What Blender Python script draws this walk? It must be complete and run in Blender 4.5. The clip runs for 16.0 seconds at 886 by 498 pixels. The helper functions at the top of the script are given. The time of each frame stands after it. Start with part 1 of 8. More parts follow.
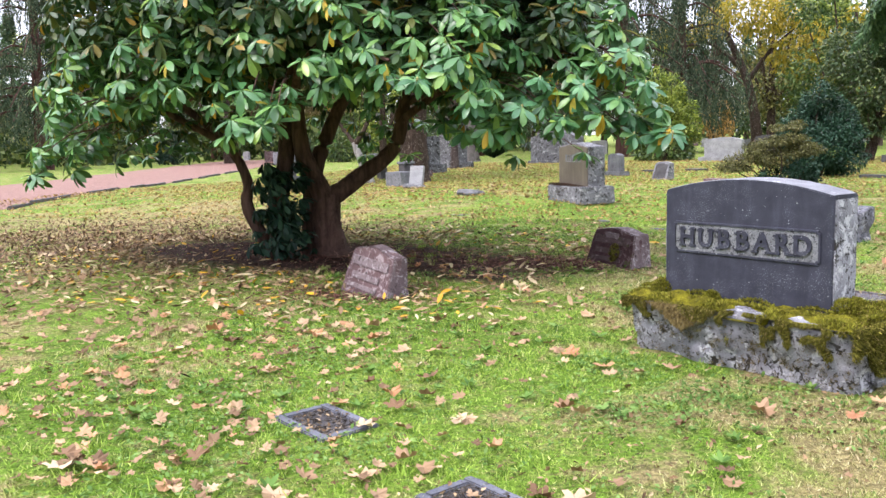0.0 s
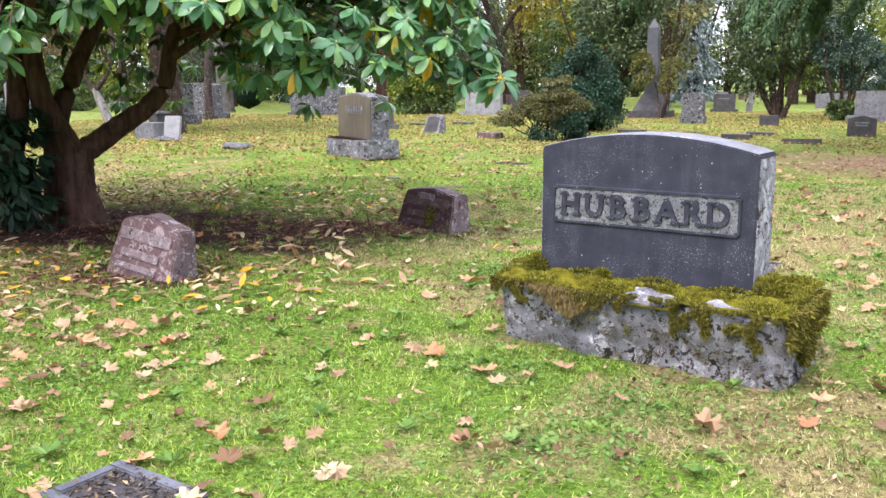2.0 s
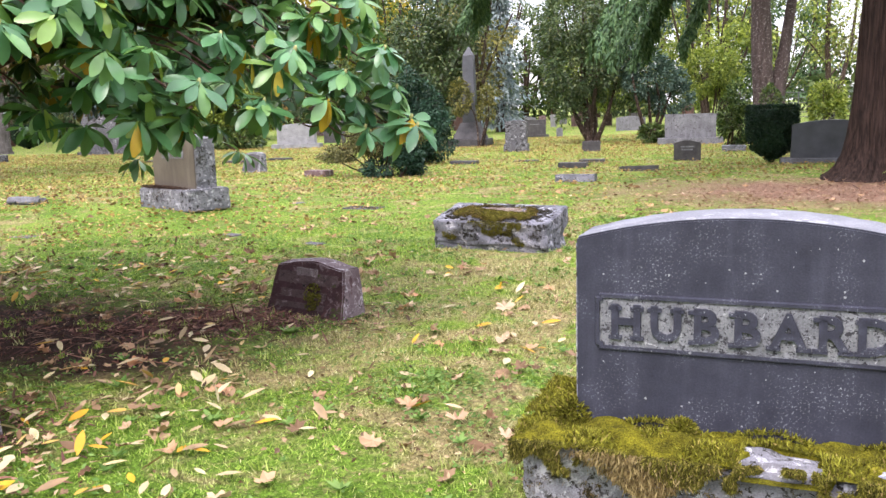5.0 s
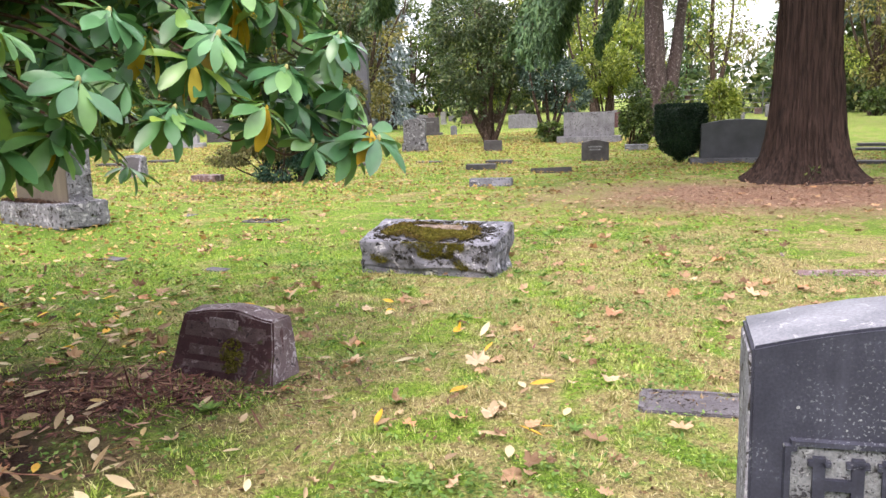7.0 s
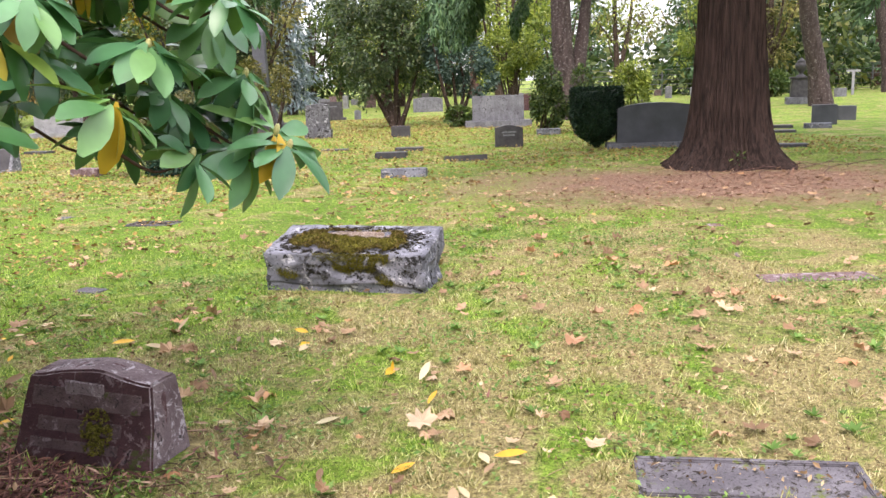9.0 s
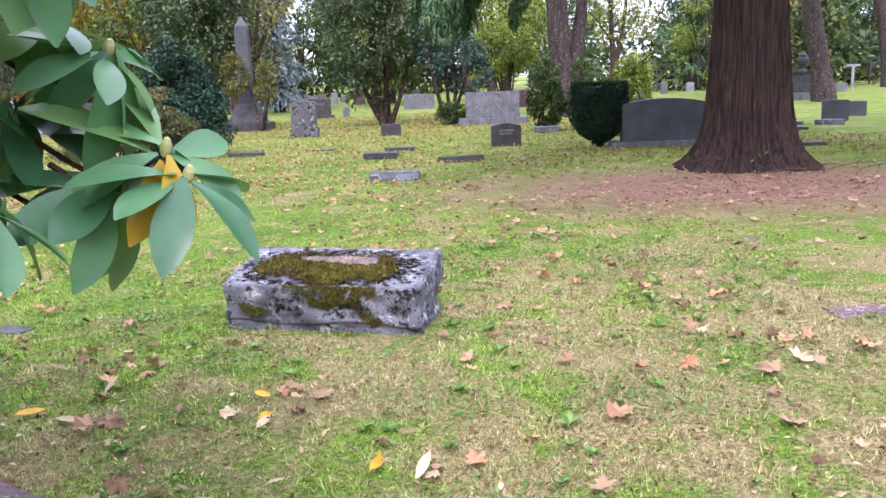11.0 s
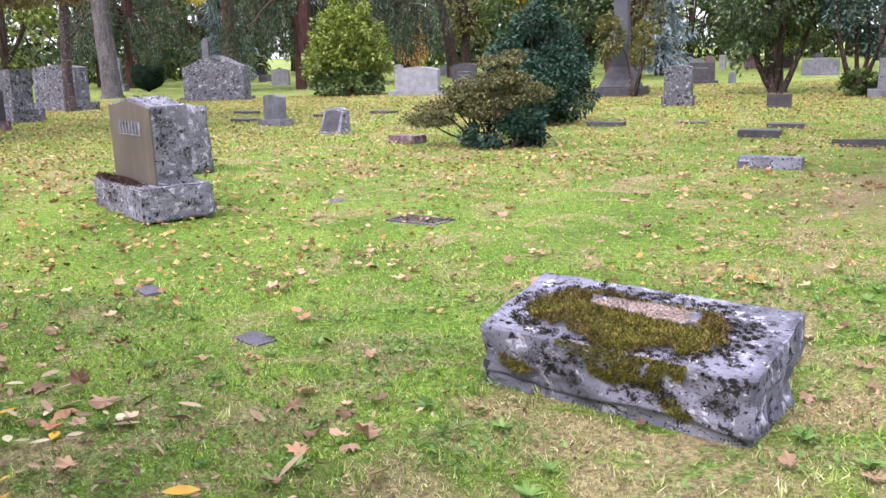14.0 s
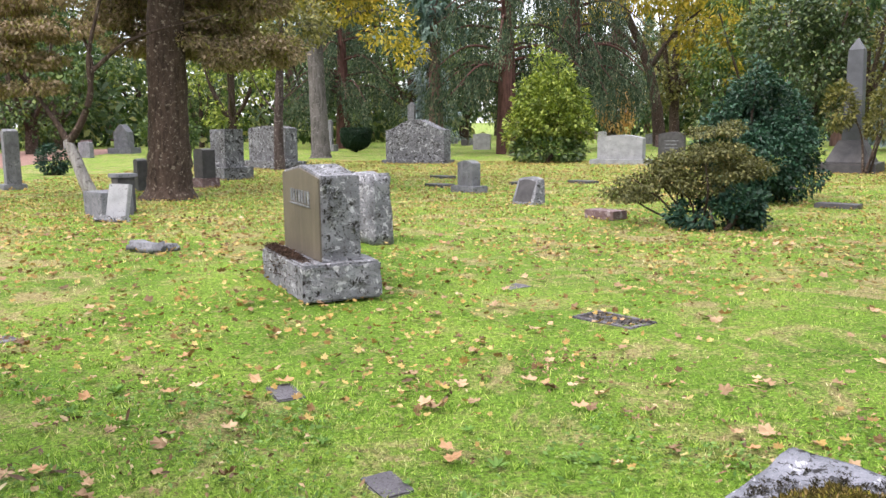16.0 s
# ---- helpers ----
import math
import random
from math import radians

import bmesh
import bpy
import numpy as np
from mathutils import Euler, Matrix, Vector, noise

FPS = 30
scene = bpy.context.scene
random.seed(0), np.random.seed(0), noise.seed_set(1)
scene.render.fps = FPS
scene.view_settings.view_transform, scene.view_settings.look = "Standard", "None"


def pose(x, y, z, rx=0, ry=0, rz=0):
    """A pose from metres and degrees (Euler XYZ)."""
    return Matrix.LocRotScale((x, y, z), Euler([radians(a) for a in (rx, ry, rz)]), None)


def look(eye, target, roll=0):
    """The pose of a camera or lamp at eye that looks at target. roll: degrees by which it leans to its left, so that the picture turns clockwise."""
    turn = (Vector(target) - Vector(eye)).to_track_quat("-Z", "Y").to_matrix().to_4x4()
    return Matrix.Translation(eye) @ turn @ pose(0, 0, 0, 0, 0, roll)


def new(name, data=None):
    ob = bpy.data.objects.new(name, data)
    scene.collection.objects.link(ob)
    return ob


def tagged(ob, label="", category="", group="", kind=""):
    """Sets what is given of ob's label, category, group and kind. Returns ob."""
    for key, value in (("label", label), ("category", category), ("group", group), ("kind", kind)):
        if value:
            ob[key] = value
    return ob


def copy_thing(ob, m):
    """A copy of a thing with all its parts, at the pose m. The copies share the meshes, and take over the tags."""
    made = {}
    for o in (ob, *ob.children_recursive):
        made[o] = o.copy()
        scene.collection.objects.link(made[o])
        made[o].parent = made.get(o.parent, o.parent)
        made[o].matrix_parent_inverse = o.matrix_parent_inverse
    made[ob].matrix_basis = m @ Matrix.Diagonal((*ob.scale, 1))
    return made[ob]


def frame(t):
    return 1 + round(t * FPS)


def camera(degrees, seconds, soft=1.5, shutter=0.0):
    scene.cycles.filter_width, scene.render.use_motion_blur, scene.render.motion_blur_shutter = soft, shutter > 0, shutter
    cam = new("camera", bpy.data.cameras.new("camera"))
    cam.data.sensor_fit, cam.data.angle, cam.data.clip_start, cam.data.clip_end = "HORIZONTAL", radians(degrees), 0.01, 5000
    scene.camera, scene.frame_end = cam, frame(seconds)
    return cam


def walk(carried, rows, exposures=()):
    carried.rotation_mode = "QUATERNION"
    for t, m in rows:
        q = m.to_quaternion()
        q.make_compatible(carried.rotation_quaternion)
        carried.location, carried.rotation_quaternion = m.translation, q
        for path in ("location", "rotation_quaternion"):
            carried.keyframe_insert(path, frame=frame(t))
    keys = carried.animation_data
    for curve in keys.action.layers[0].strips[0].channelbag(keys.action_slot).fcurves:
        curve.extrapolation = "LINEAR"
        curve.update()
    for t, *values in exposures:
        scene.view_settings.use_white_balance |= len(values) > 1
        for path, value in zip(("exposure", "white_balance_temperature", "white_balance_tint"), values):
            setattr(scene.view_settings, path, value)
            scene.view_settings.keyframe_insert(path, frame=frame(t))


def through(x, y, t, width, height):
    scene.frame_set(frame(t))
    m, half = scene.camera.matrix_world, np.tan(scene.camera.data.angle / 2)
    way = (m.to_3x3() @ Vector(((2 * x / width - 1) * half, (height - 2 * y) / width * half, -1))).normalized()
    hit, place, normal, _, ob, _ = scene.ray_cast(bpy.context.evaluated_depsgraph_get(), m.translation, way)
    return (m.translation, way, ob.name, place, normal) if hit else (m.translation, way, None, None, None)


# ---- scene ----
cam = camera(54.4, 16.0)
METRES, EYE, TILT, LEAN, TURN = 9.9, 1.5, 0.0, 0.0, 20.5
ROWS = [
    (0.0, 0.0, 0.0, 0.0, -0.21, -7.37, 1.59),
    (0.5, -0.0103, 0.0343, 0.0002, -4.87, -8.56, 1.72),
    (1.0, -0.0172, 0.0643, -0.0036, -9.33, -9.63, 1.32),
    (1.5, -0.0257, 0.097, -0.0022, -13.14, -9.99, 0.74),
    (2.0, -0.0343, 0.1305, -0.0054, -16.5, -10.75, 0.38),
    (2.5, -0.0412, 0.1646, -0.0027, -18.64, -10.92, 0.93),
    (3.0, -0.0483, 0.1984, -0.0003, -20.82, -10.26, 1.48),
    (3.5, -0.0512, 0.2275, 0.0067, -23.14, -9.65, 1.72),
    (4.0, -0.0491, 0.2574, 0.0055, -25.66, -9.23, 1.74),
    (6.5, -0.0201, 0.411, 0.013, -34.98, -9.52, 1.66),
    (7.0, -0.0105, 0.4477, 0.0144, -37.45, -9.65, 1.64),
    (7.5, 0.0017, 0.4758, 0.0172, -40.79, -10.14, 1.55),
    (8.0, 0.0204, 0.5025, 0.018, -42.12, -10.44, 1.42),
    (8.5, 0.0342, 0.5232, 0.0178, -43.35, -10.75, 1.71),
    (11.0, 0.1325, 0.6385, 0.0146, -44.57, -11.19, 2.1),
    (11.5, 0.1577, 0.6579, 0.0137, -42.9, -11.15, 1.97),
    (12.0, 0.1849, 0.6737, 0.0157, -40.38, -11.08, 2.09),
    (12.5, 0.2046, 0.6964, 0.0146, -36.61, -11.04, 2.19),
    (13.0, 0.2226, 0.7202, 0.0183, -32.59, -10.62, 2.66),
    (13.5, 0.2431, 0.7408, 0.016, -26.14, -11.61, 2.27),
    (14.0, 0.261, 0.7591, 0.0174, -19.62, -12.87, 1.68),
    (14.5, 0.2717, 0.7849, 0.0174, -15.29, -11.3, 1.51),
    (15.0, 0.2806, 0.8137, 0.0203, -12.15, -9.67, 1.33),
    (15.5, 0.2917, 0.8442, 0.0184, -9.22, -8.95, 0.79),
    (16.0, 0.2994, 0.8742, 0.0206, -6.32, -8.41, 0.6),
]
# the film camera's own exposure and white balance
LOOK = [(0.0, 1.50, 6500, 20), (4.0, 1.60, 6500, 23), (6.5, 1.59, 7000, 22), (8.5, 1.52, 7000, 21), (11.0, 1.50, 6000, 30), (12.3, 1.51, 6000, 30), (13.0, 1.49, 6100, 31), (14.0, 1.57, 6200, 30), (15.0, 1.53, 6600, 22), (16.0, 1.49, 6800, 16)]
walk(cam, [(t, pose(0, 0, EYE, TILT, LEAN, TURN) @ pose(METRES * x, METRES * y, METRES * z, 90 + pitch, roll, yaw)) for t, x, y, z, yaw, pitch, roll in ROWS], LOOK)

# ---- light ----
world = bpy.data.worlds.new("overcast")
scene.world = world
world.use_nodes = True
wt = world.node_tree
wt.nodes.clear()
w_out = wt.nodes.new("ShaderNodeOutputWorld")
w_bg = wt.nodes.new("ShaderNodeBackground")
w_sky = wt.nodes.new("ShaderNodeTexSky")
w_sky.sky_type, w_sky.sun_disc = "NISHITA", False
SUN_EL, SUN_AZ = 52.0, 215.0
w_sky.sun_elevation, w_sky.sun_rotation = radians(SUN_EL), radians(SUN_AZ)
w_mix = wt.nodes.new("ShaderNodeMix")
w_mix.data_type = "RGBA"
w_mix.inputs[0].default_value = 0.8
# cloud layer over the sky, three times as bright overhead as at the horizon
w_tc = wt.nodes.new("ShaderNodeTexCoord")
w_sep = wt.nodes.new("ShaderNodeSeparateXYZ")
wt.links.new(w_tc.outputs["Generated"], w_sep.inputs[0])
w_cloud = wt.nodes.new("ShaderNodeValToRGB")
w_cloud.color_ramp.elements[0].color = (0.34, 0.365, 0.40, 1)
w_cloud.color_ramp.elements[1].color = (1.02, 1.095, 1.19, 1)
wt.links.new(w_sep.outputs[2], w_cloud.inputs[0])
w_scale = wt.nodes.new("ShaderNodeVectorMath")
w_scale.operation = "SCALE"
w_scale.inputs["Scale"].default_value = 10.4
wt.links.new(w_cloud.outputs[0], w_scale.inputs[0])
wt.links.new(w_scale.outputs[0], w_mix.inputs[7])
wt.links.new(w_sky.outputs[0], w_mix.inputs[6])
wt.links.new(w_mix.outputs[2], w_bg.inputs[0])
w_bg.inputs[1].default_value = 0.15
wt.links.new(w_bg.outputs[0], w_out.inputs[0])
sun_data = bpy.data.lights.new("sun", "SUN")
sun_data.energy, sun_data.angle, sun_data.color = 1.3, radians(25), (1, 0.96, 0.9)
sun = new("sun", sun_data)
az, el = radians(SUN_AZ), radians(SUN_EL)
sun.matrix_world = look((0, 0, 0), (-math.sin(az) * math.cos(el), -math.cos(az) * math.cos(el), -math.sin(el)))

# ---- helpers of this scene ----
rng = np.random.default_rng(7)


def smooth(v):
    v = np.clip(v, 0, 1)
    return v * v * (3 - 2 * v)


def height(x, y):
    """Ground height: a level lawn that rises a hand's breadth to the north-west."""
    x, y = np.asarray(x, float), np.asarray(y, float)
    z = 0.11 + 0.11 * smooth((-x - 1.5) / 2.5) * smooth((y - 13.5) / 3) * (1 - smooth((y - 20) / 6))
    z = z + 0.010 * np.sin(1.7 * x + 0.6 * y) * np.cos(1.3 * y - 0.5 * x) + 0.006 * np.sin(4.1 * x - 2.2) * np.sin(3.7 * y)
    return z


def gz(x, y):
    return float(height(x, y))


def fast_mesh(name, verts, faces, smooth_shade=True):
    """A mesh from numpy arrays; all faces have the same number of corners."""
    verts, faces = np.asarray(verts, np.float32), np.asarray(faces, np.int32)
    me = bpy.data.meshes.new(name)
    k = faces.shape[1]
    me.vertices.add(len(verts))
    me.vertices.foreach_set("co", verts.ravel())
    me.loops.add(faces.size)
    me.loops.foreach_set("vertex_index", faces.ravel())
    me.polygons.add(len(faces))
    me.polygons.foreach_set("loop_start", np.arange(0, faces.size, k, dtype=np.int32))
    me.polygons.foreach_set("use_smooth", np.full(len(faces), smooth_shade))
    me.update(calc_edges=True)
    return me


def put(name, me, material, parent=None, label="", m=None):
    if material is not None and not me.materials:
        me.materials.append(material)
    ob = new(name, me)
    if parent is not None:
        ob.parent = parent
    if m is not None:
        ob.matrix_basis = m
    if label:
        ob["label"] = label
    return ob


def part(name, bm, material, parent, label="", smooth_shade=False):
    me = bpy.data.meshes.new(name)
    for f in bm.faces:
        f.smooth = smooth_shade
    bm.to_mesh(me)
    bm.free()
    return put(name, me, material, parent, label)


def thing(name, m, label, category, group="", kind=""):
    ob = new(name)
    ob.empty_display_size = 0.1
    ob.matrix_basis = m
    return tagged(ob, label, category, group, kind)


def shift(bm, x=0, y=0, z=0):
    bmesh.ops.translate(bm, vec=(x, y, z), verts=bm.verts)
    return bm


def block(w, d, h, bevel=0.01, cuts=0, rough=0.0, scale=6.0, seed=0.0, taper=0.0):
    """A dressed or rough stone block that stands on z = 0."""
    bm = bmesh.new()
    bmesh.ops.create_cube(bm, size=1)
    bmesh.ops.scale(bm, vec=(w, d, h), verts=bm.verts)
    bmesh.ops.translate(bm, vec=(0, 0, h / 2), verts=bm.verts)
    if bevel:
        bmesh.ops.bevel(bm, geom=bm.edges[:], offset=bevel, segments=2, affect="EDGES")
    if cuts:
        long = [e for e in bm.edges if e.calc_length() > 0.5 * min(w, d, h)]
        bmesh.ops.subdivide_edges(bm, edges=long, cuts=cuts, use_grid_fill=True)
        bmesh.ops.triangulate(bm, faces=[f for f in bm.faces if len(f.verts) > 4])
    if taper:
        for v in bm.verts:
            s = 1 - taper * v.co.z / h
            v.co.x *= s
            v.co.y *= s
    if rough:
        bm.normal_update()
        moves = []
        for v in bm.verts:
            p = v.co * scale + Vector((seed, seed * 1.7, seed * 0.3))
            a = noise.noise(p) + 0.5 * noise.noise(p * 2.3) + 0.25 * noise.noise(p * 5.1)
            moves.append(v.normal * (a * rough))
        for v, dv in zip(bm.verts, moves):
            v.co += dv
    return bm


def slab_profile(pts, d, bevel=0.008):
    """An upright slab: the outline pts in x and z, d deep in y, front at y = 0."""
    bm = bmesh.new()
    front = [bm.verts.new((x, 0, z)) for x, z in pts]
    f = bm.faces.new(front)
    r = bmesh.ops.extrude_face_region(bm, geom=[f])
    bmesh.ops.translate(bm, vec=(0, d, 0), verts=[g for g in r["geom"] if isinstance(g, bmesh.types.BMVert)])
    bmesh.ops.recalc_face_normals(bm, faces=bm.faces)
    if bevel:
        sharp = [e for e in bm.edges if len(e.link_faces) == 2 and e.calc_face_angle(0) > 0.6]
        bmesh.ops.bevel(bm, geom=sharp, offset=bevel, segments=2, affect="EDGES")
    return bm


def outline(w, h, rise=0.0, kind="arch", n=14, foot=0.0):
    """Outline of a headstone: flat, arch (rise at the middle), serpentine or gable."""
    half = w / 2
    pts = [(-half - foot, 0), (half + foot, 0), (half, h - rise)]
    if kind == "flat":
        return pts + [(-half, h - rise)]
    for i in range(1, n):
        u = 1 - 2 * i / n
        if kind == "arch":
            z = h - rise * u * u
        elif kind == "gable":
            z = h - rise * abs(u)
        else:
            z = h - rise * (0.5 - 0.5 * math.cos(math.pi * abs(u) ** 1.1))
        pts.append((half * u, z))
    return pts + [(-half, h - rise)]


def tube(points, radii, seg=10, wob=0.0, seed=0):
    """A tapered, slightly uneven limb along points."""
    r = np.random.default_rng(seed)
    pts = np.asarray(points, float)
    tan = np.gradient(pts, axis=0)
    tan /= np.linalg.norm(tan, axis=1)[:, None] + 1e-9
    up = np.where(np.abs(tan[:, 2:3]) > 0.9, np.array([[1.0, 0, 0]]), np.array([[0, 0, 1.0]]))
    a = np.cross(tan, up)
    a /= np.linalg.norm(a, axis=1)[:, None] + 1e-9
    b = np.cross(tan, a)
    th = np.linspace(0, 2 * np.pi, seg, endpoint=False)
    k = 1 + wob * r.standard_normal((len(pts), seg))
    ring = a[:, None] * np.cos(th)[None, :, None] + b[:, None] * np.sin(th)[None, :, None]
    v = pts[:, None] + ring * (np.asarray(radii, float)[:, None, None] * k[:, :, None])
    i, j = np.meshgrid(np.arange(len(pts) - 1), np.arange(seg), indexing="ij")
    q = np.stack([i * seg + j, i * seg + (j + 1) % seg, (i + 1) * seg + (j + 1) % seg, (i + 1) * seg + j], -1).reshape(-1, 4)
    return v.reshape(-1, 3), q


def curve_pts(ctrl, n=12):
    """A smooth line through a few control points."""
    c = [Vector(p) for p in ctrl]
    c = [c[0] * 2 - c[1]] + c + [c[-1] * 2 - c[-2]]
    out = []
    for s in range(len(c) - 3):
        p0, p1, p2, p3 = c[s:s + 4]
        for k in range(n):
            t = k / n
            out.append(0.5 * ((2 * p1) + (p2 - p0) * t + (2 * p0 - 5 * p1 + 4 * p2 - p3) * t * t + (3 * p1 - p0 - 3 * p2 + p3) * t ** 3))
    out.append(c[-2])
    return np.array([tuple(p) for p in out])


def join(parts):
    vs, fs, n = [], [], 0
    for v, f in parts:
        vs.append(v)
        fs.append(np.asarray(f) + n)
        n += len(v)
    return np.concatenate(vs), np.concatenate(fs)


def frames(forward, roll=None, r=None):
    """Rotation matrices whose y axis points along forward."""
    f = forward / (np.linalg.norm(forward, axis=1)[:, None] + 1e-9)
    up = np.tile(np.array([0, 0, 1.0]), (len(f), 1))
    s = np.cross(f, up)
    bad = np.linalg.norm(s, axis=1) < 1e-3
    s[bad] = (1, 0, 0)
    s /= np.linalg.norm(s, axis=1)[:, None]
    u = np.cross(s, f)
    if roll is not None:
        c, d = np.cos(roll)[:, None], np.sin(roll)[:, None]
        s, u = c * s + d * u, -d * s + c * u
    return np.stack([s, f, u], axis=2)


def frames_facing(forward, normal):
    """Rotations whose y axis points along forward and whose z axis leans towards normal."""
    f = forward / (np.linalg.norm(forward, axis=1)[:, None] + 1e-9)
    u = normal - f * np.sum(normal * f, axis=1)[:, None]
    u /= np.linalg.norm(u, axis=1)[:, None] + 1e-9
    return np.stack([np.cross(f, u), f, u], axis=2)


def scatter(template, rot, loc, size):
    """Copies of a template leaf in one pair of arrays."""
    tv, tf = template
    v = np.einsum("nij,kj->nki", rot, tv) * np.asarray(size)[:, None, None] + loc[:, None]
    f = tf[None] + (np.arange(len(loc)) * len(tv))[:, None, None]
    return v.reshape(-1, 3), f.reshape(-1, tf.shape[1])


def strip_leaf(widths, droop=0.25, fold=0.2, aspect=0.32):
    """A leaf one unit long along y: left edge, midrib and right edge."""
    n = len(widths)
    v = []
    for i, w in enumerate(widths):
        y = i / (n - 1)
        z = -droop * y * y
        v += [(-w * aspect / 2, y, z + fold * w * aspect / 2), (0, y, z), (w * aspect / 2, y, z + fold * w * aspect / 2)]
    f = []
    for i in range(n - 1):
        for j in (0, 1):
            a = i * 3 + j
            f.append((a, a + 1, a + 4, a + 3))
    return np.array(v, float), np.array(f)


LEAF_LONG = strip_leaf([0.12, 0.48, 0.82, 1.0, 0.90, 0.25], droop=0.26, fold=0.22, aspect=0.38)
LEAF_FLAT = strip_leaf([0.1, 0.8, 1.0, 0.75, 0.05], droop=-0.08, fold=0.35, aspect=0.34)
LEAF_SMALL = (np.array([(0, 0, 0), (0.24, 0.5, 0.05), (0, 1, -0.1), (-0.24, 0.5, 0.05)]), np.array([(0, 1, 2, 3)]))
SPRAY = strip_leaf([0.3, 1.0, 0.7, 0.1], droop=0.3, fold=-0.3, aspect=0.3)
SPRAY_FAR = (np.array([(0, 0, 0), (0.17, 0.4, -0.08), (0, 1, -0.3), (-0.17, 0.4, -0.08)]), np.array([(0, 1, 2, 3)]))
NEEDLE = (np.array([(-0.05, 0, 0), (0.05, 0, 0), (0.035, 0.55, -0.03), (0, 1, -0.16), (-0.035, 0.55, -0.03)])[[0, 1, 2, 4]], np.array([(0, 1, 2, 3)]))


def maple_template():
    v = [(0, 0.38, 0.02)]
    lobes = [(-90, 0.12), (-62, 0.40), (-38, 0.31), (-14, 0.55), (4, 0.45), (20, 0.38), (42, 0.58), (58, 0.52), (72, 0.40), (90, 0.64)]
    ring = lobes + [(180 - a, r) for a, r in lobes[-2:0:-1]]
    for k, (a, r) in enumerate(ring):
        c, s = math.cos(radians(a)), math.sin(radians(a))
        v.append((r * c, 0.38 + r * s, 0.16 * math.sin(k * 2.3) * r + 0.16 * c * c + 0.05 * math.cos(k * 5.1)))
    n = len(ring)
    return np.array(v), np.array([(0, 1 + i, 1 + (i + 1) % n) for i in range(n)])


MAPLE = maple_template()


# ---- materials ----
def nodes_of(name, rough=0.8, spec=0.3):
    m = bpy.data.materials.new(name)
    m.use_nodes = True
    t = m.node_tree
    b = t.nodes["Principled BSDF"]
    b.inputs["Roughness"].default_value = rough
    b.inputs["Specular IOR Level"].default_value = spec
    return m, t, b


def tex(t, scale, detail=4.0, coord="Object", rough=0.55, stretch=None, distort=0.0):
    tc = t.nodes.new("ShaderNodeTexCoord") if coord != "Position" else t.nodes.new("ShaderNodeNewGeometry")
    out = tc.outputs["Position"] if coord == "Position" else tc.outputs[coord]
    if stretch:
        mp = t.nodes.new("ShaderNodeMapping")
        mp.inputs["Scale"].default_value = stretch
        t.links.new(out, mp.inputs[0])
        out = mp.outputs[0]
    n = t.nodes.new("ShaderNodeTexNoise")
    n.inputs["Scale"].default_value, n.inputs["Detail"].default_value, n.inputs["Roughness"].default_value = scale, detail, rough
    n.inputs["Distortion"].default_value = distort
    t.links.new(out, n.inputs["Vector"])
    return n.outputs["Fac"]


def ramp(t, fac, stops):
    r = t.nodes.new("ShaderNodeValToRGB")
    e = r.color_ramp.elements
    while len(e) < len(stops):
        e.new(0.5)
    for el_, (p, c) in zip(e, stops):
        el_.position = p
        el_.color = (*c, 1) if not isinstance(c, (int, float)) else (c, c, c, 1)
    t.links.new(fac, r.inputs[0])
    return r.outputs[0]


def mix(t, fac, a, b, mode="MIX"):
    n = t.nodes.new("ShaderNodeMix")
    n.data_type, n.blend_type = "RGBA", mode
    for sock, val in ((n.inputs[0], fac), (n.inputs[6], a), (n.inputs[7], b)):
        if isinstance(val, (int, float)):
            sock.default_value = val
        elif isinstance(val, tuple):
            sock.default_value = (*val, 1)
        else:
            t.links.new(val, sock)
    return n.outputs[2]


def math_node(t, op, a, b=0.0, clamp=False):
    n = t.nodes.new("ShaderNodeMath")
    n.operation, n.use_clamp = op, clamp
    for sock, val in ((n.inputs[0], a), (n.inputs[1], b)):
        if isinstance(val, (int, float)):
            sock.default_value = val
        else:
            t.links.new(val, sock)
    return n.outputs[0]


def bump(t, b, fac, strength=0.4, dist=0.01):
    n = t.nodes.new("ShaderNodeBump")
    n.inputs["Strength"].default_value, n.inputs["Distance"].default_value = strength, dist
    t.links.new(fac, n.inputs["Height"])
    t.links.new(n.outputs[0], b.inputs["Normal"])


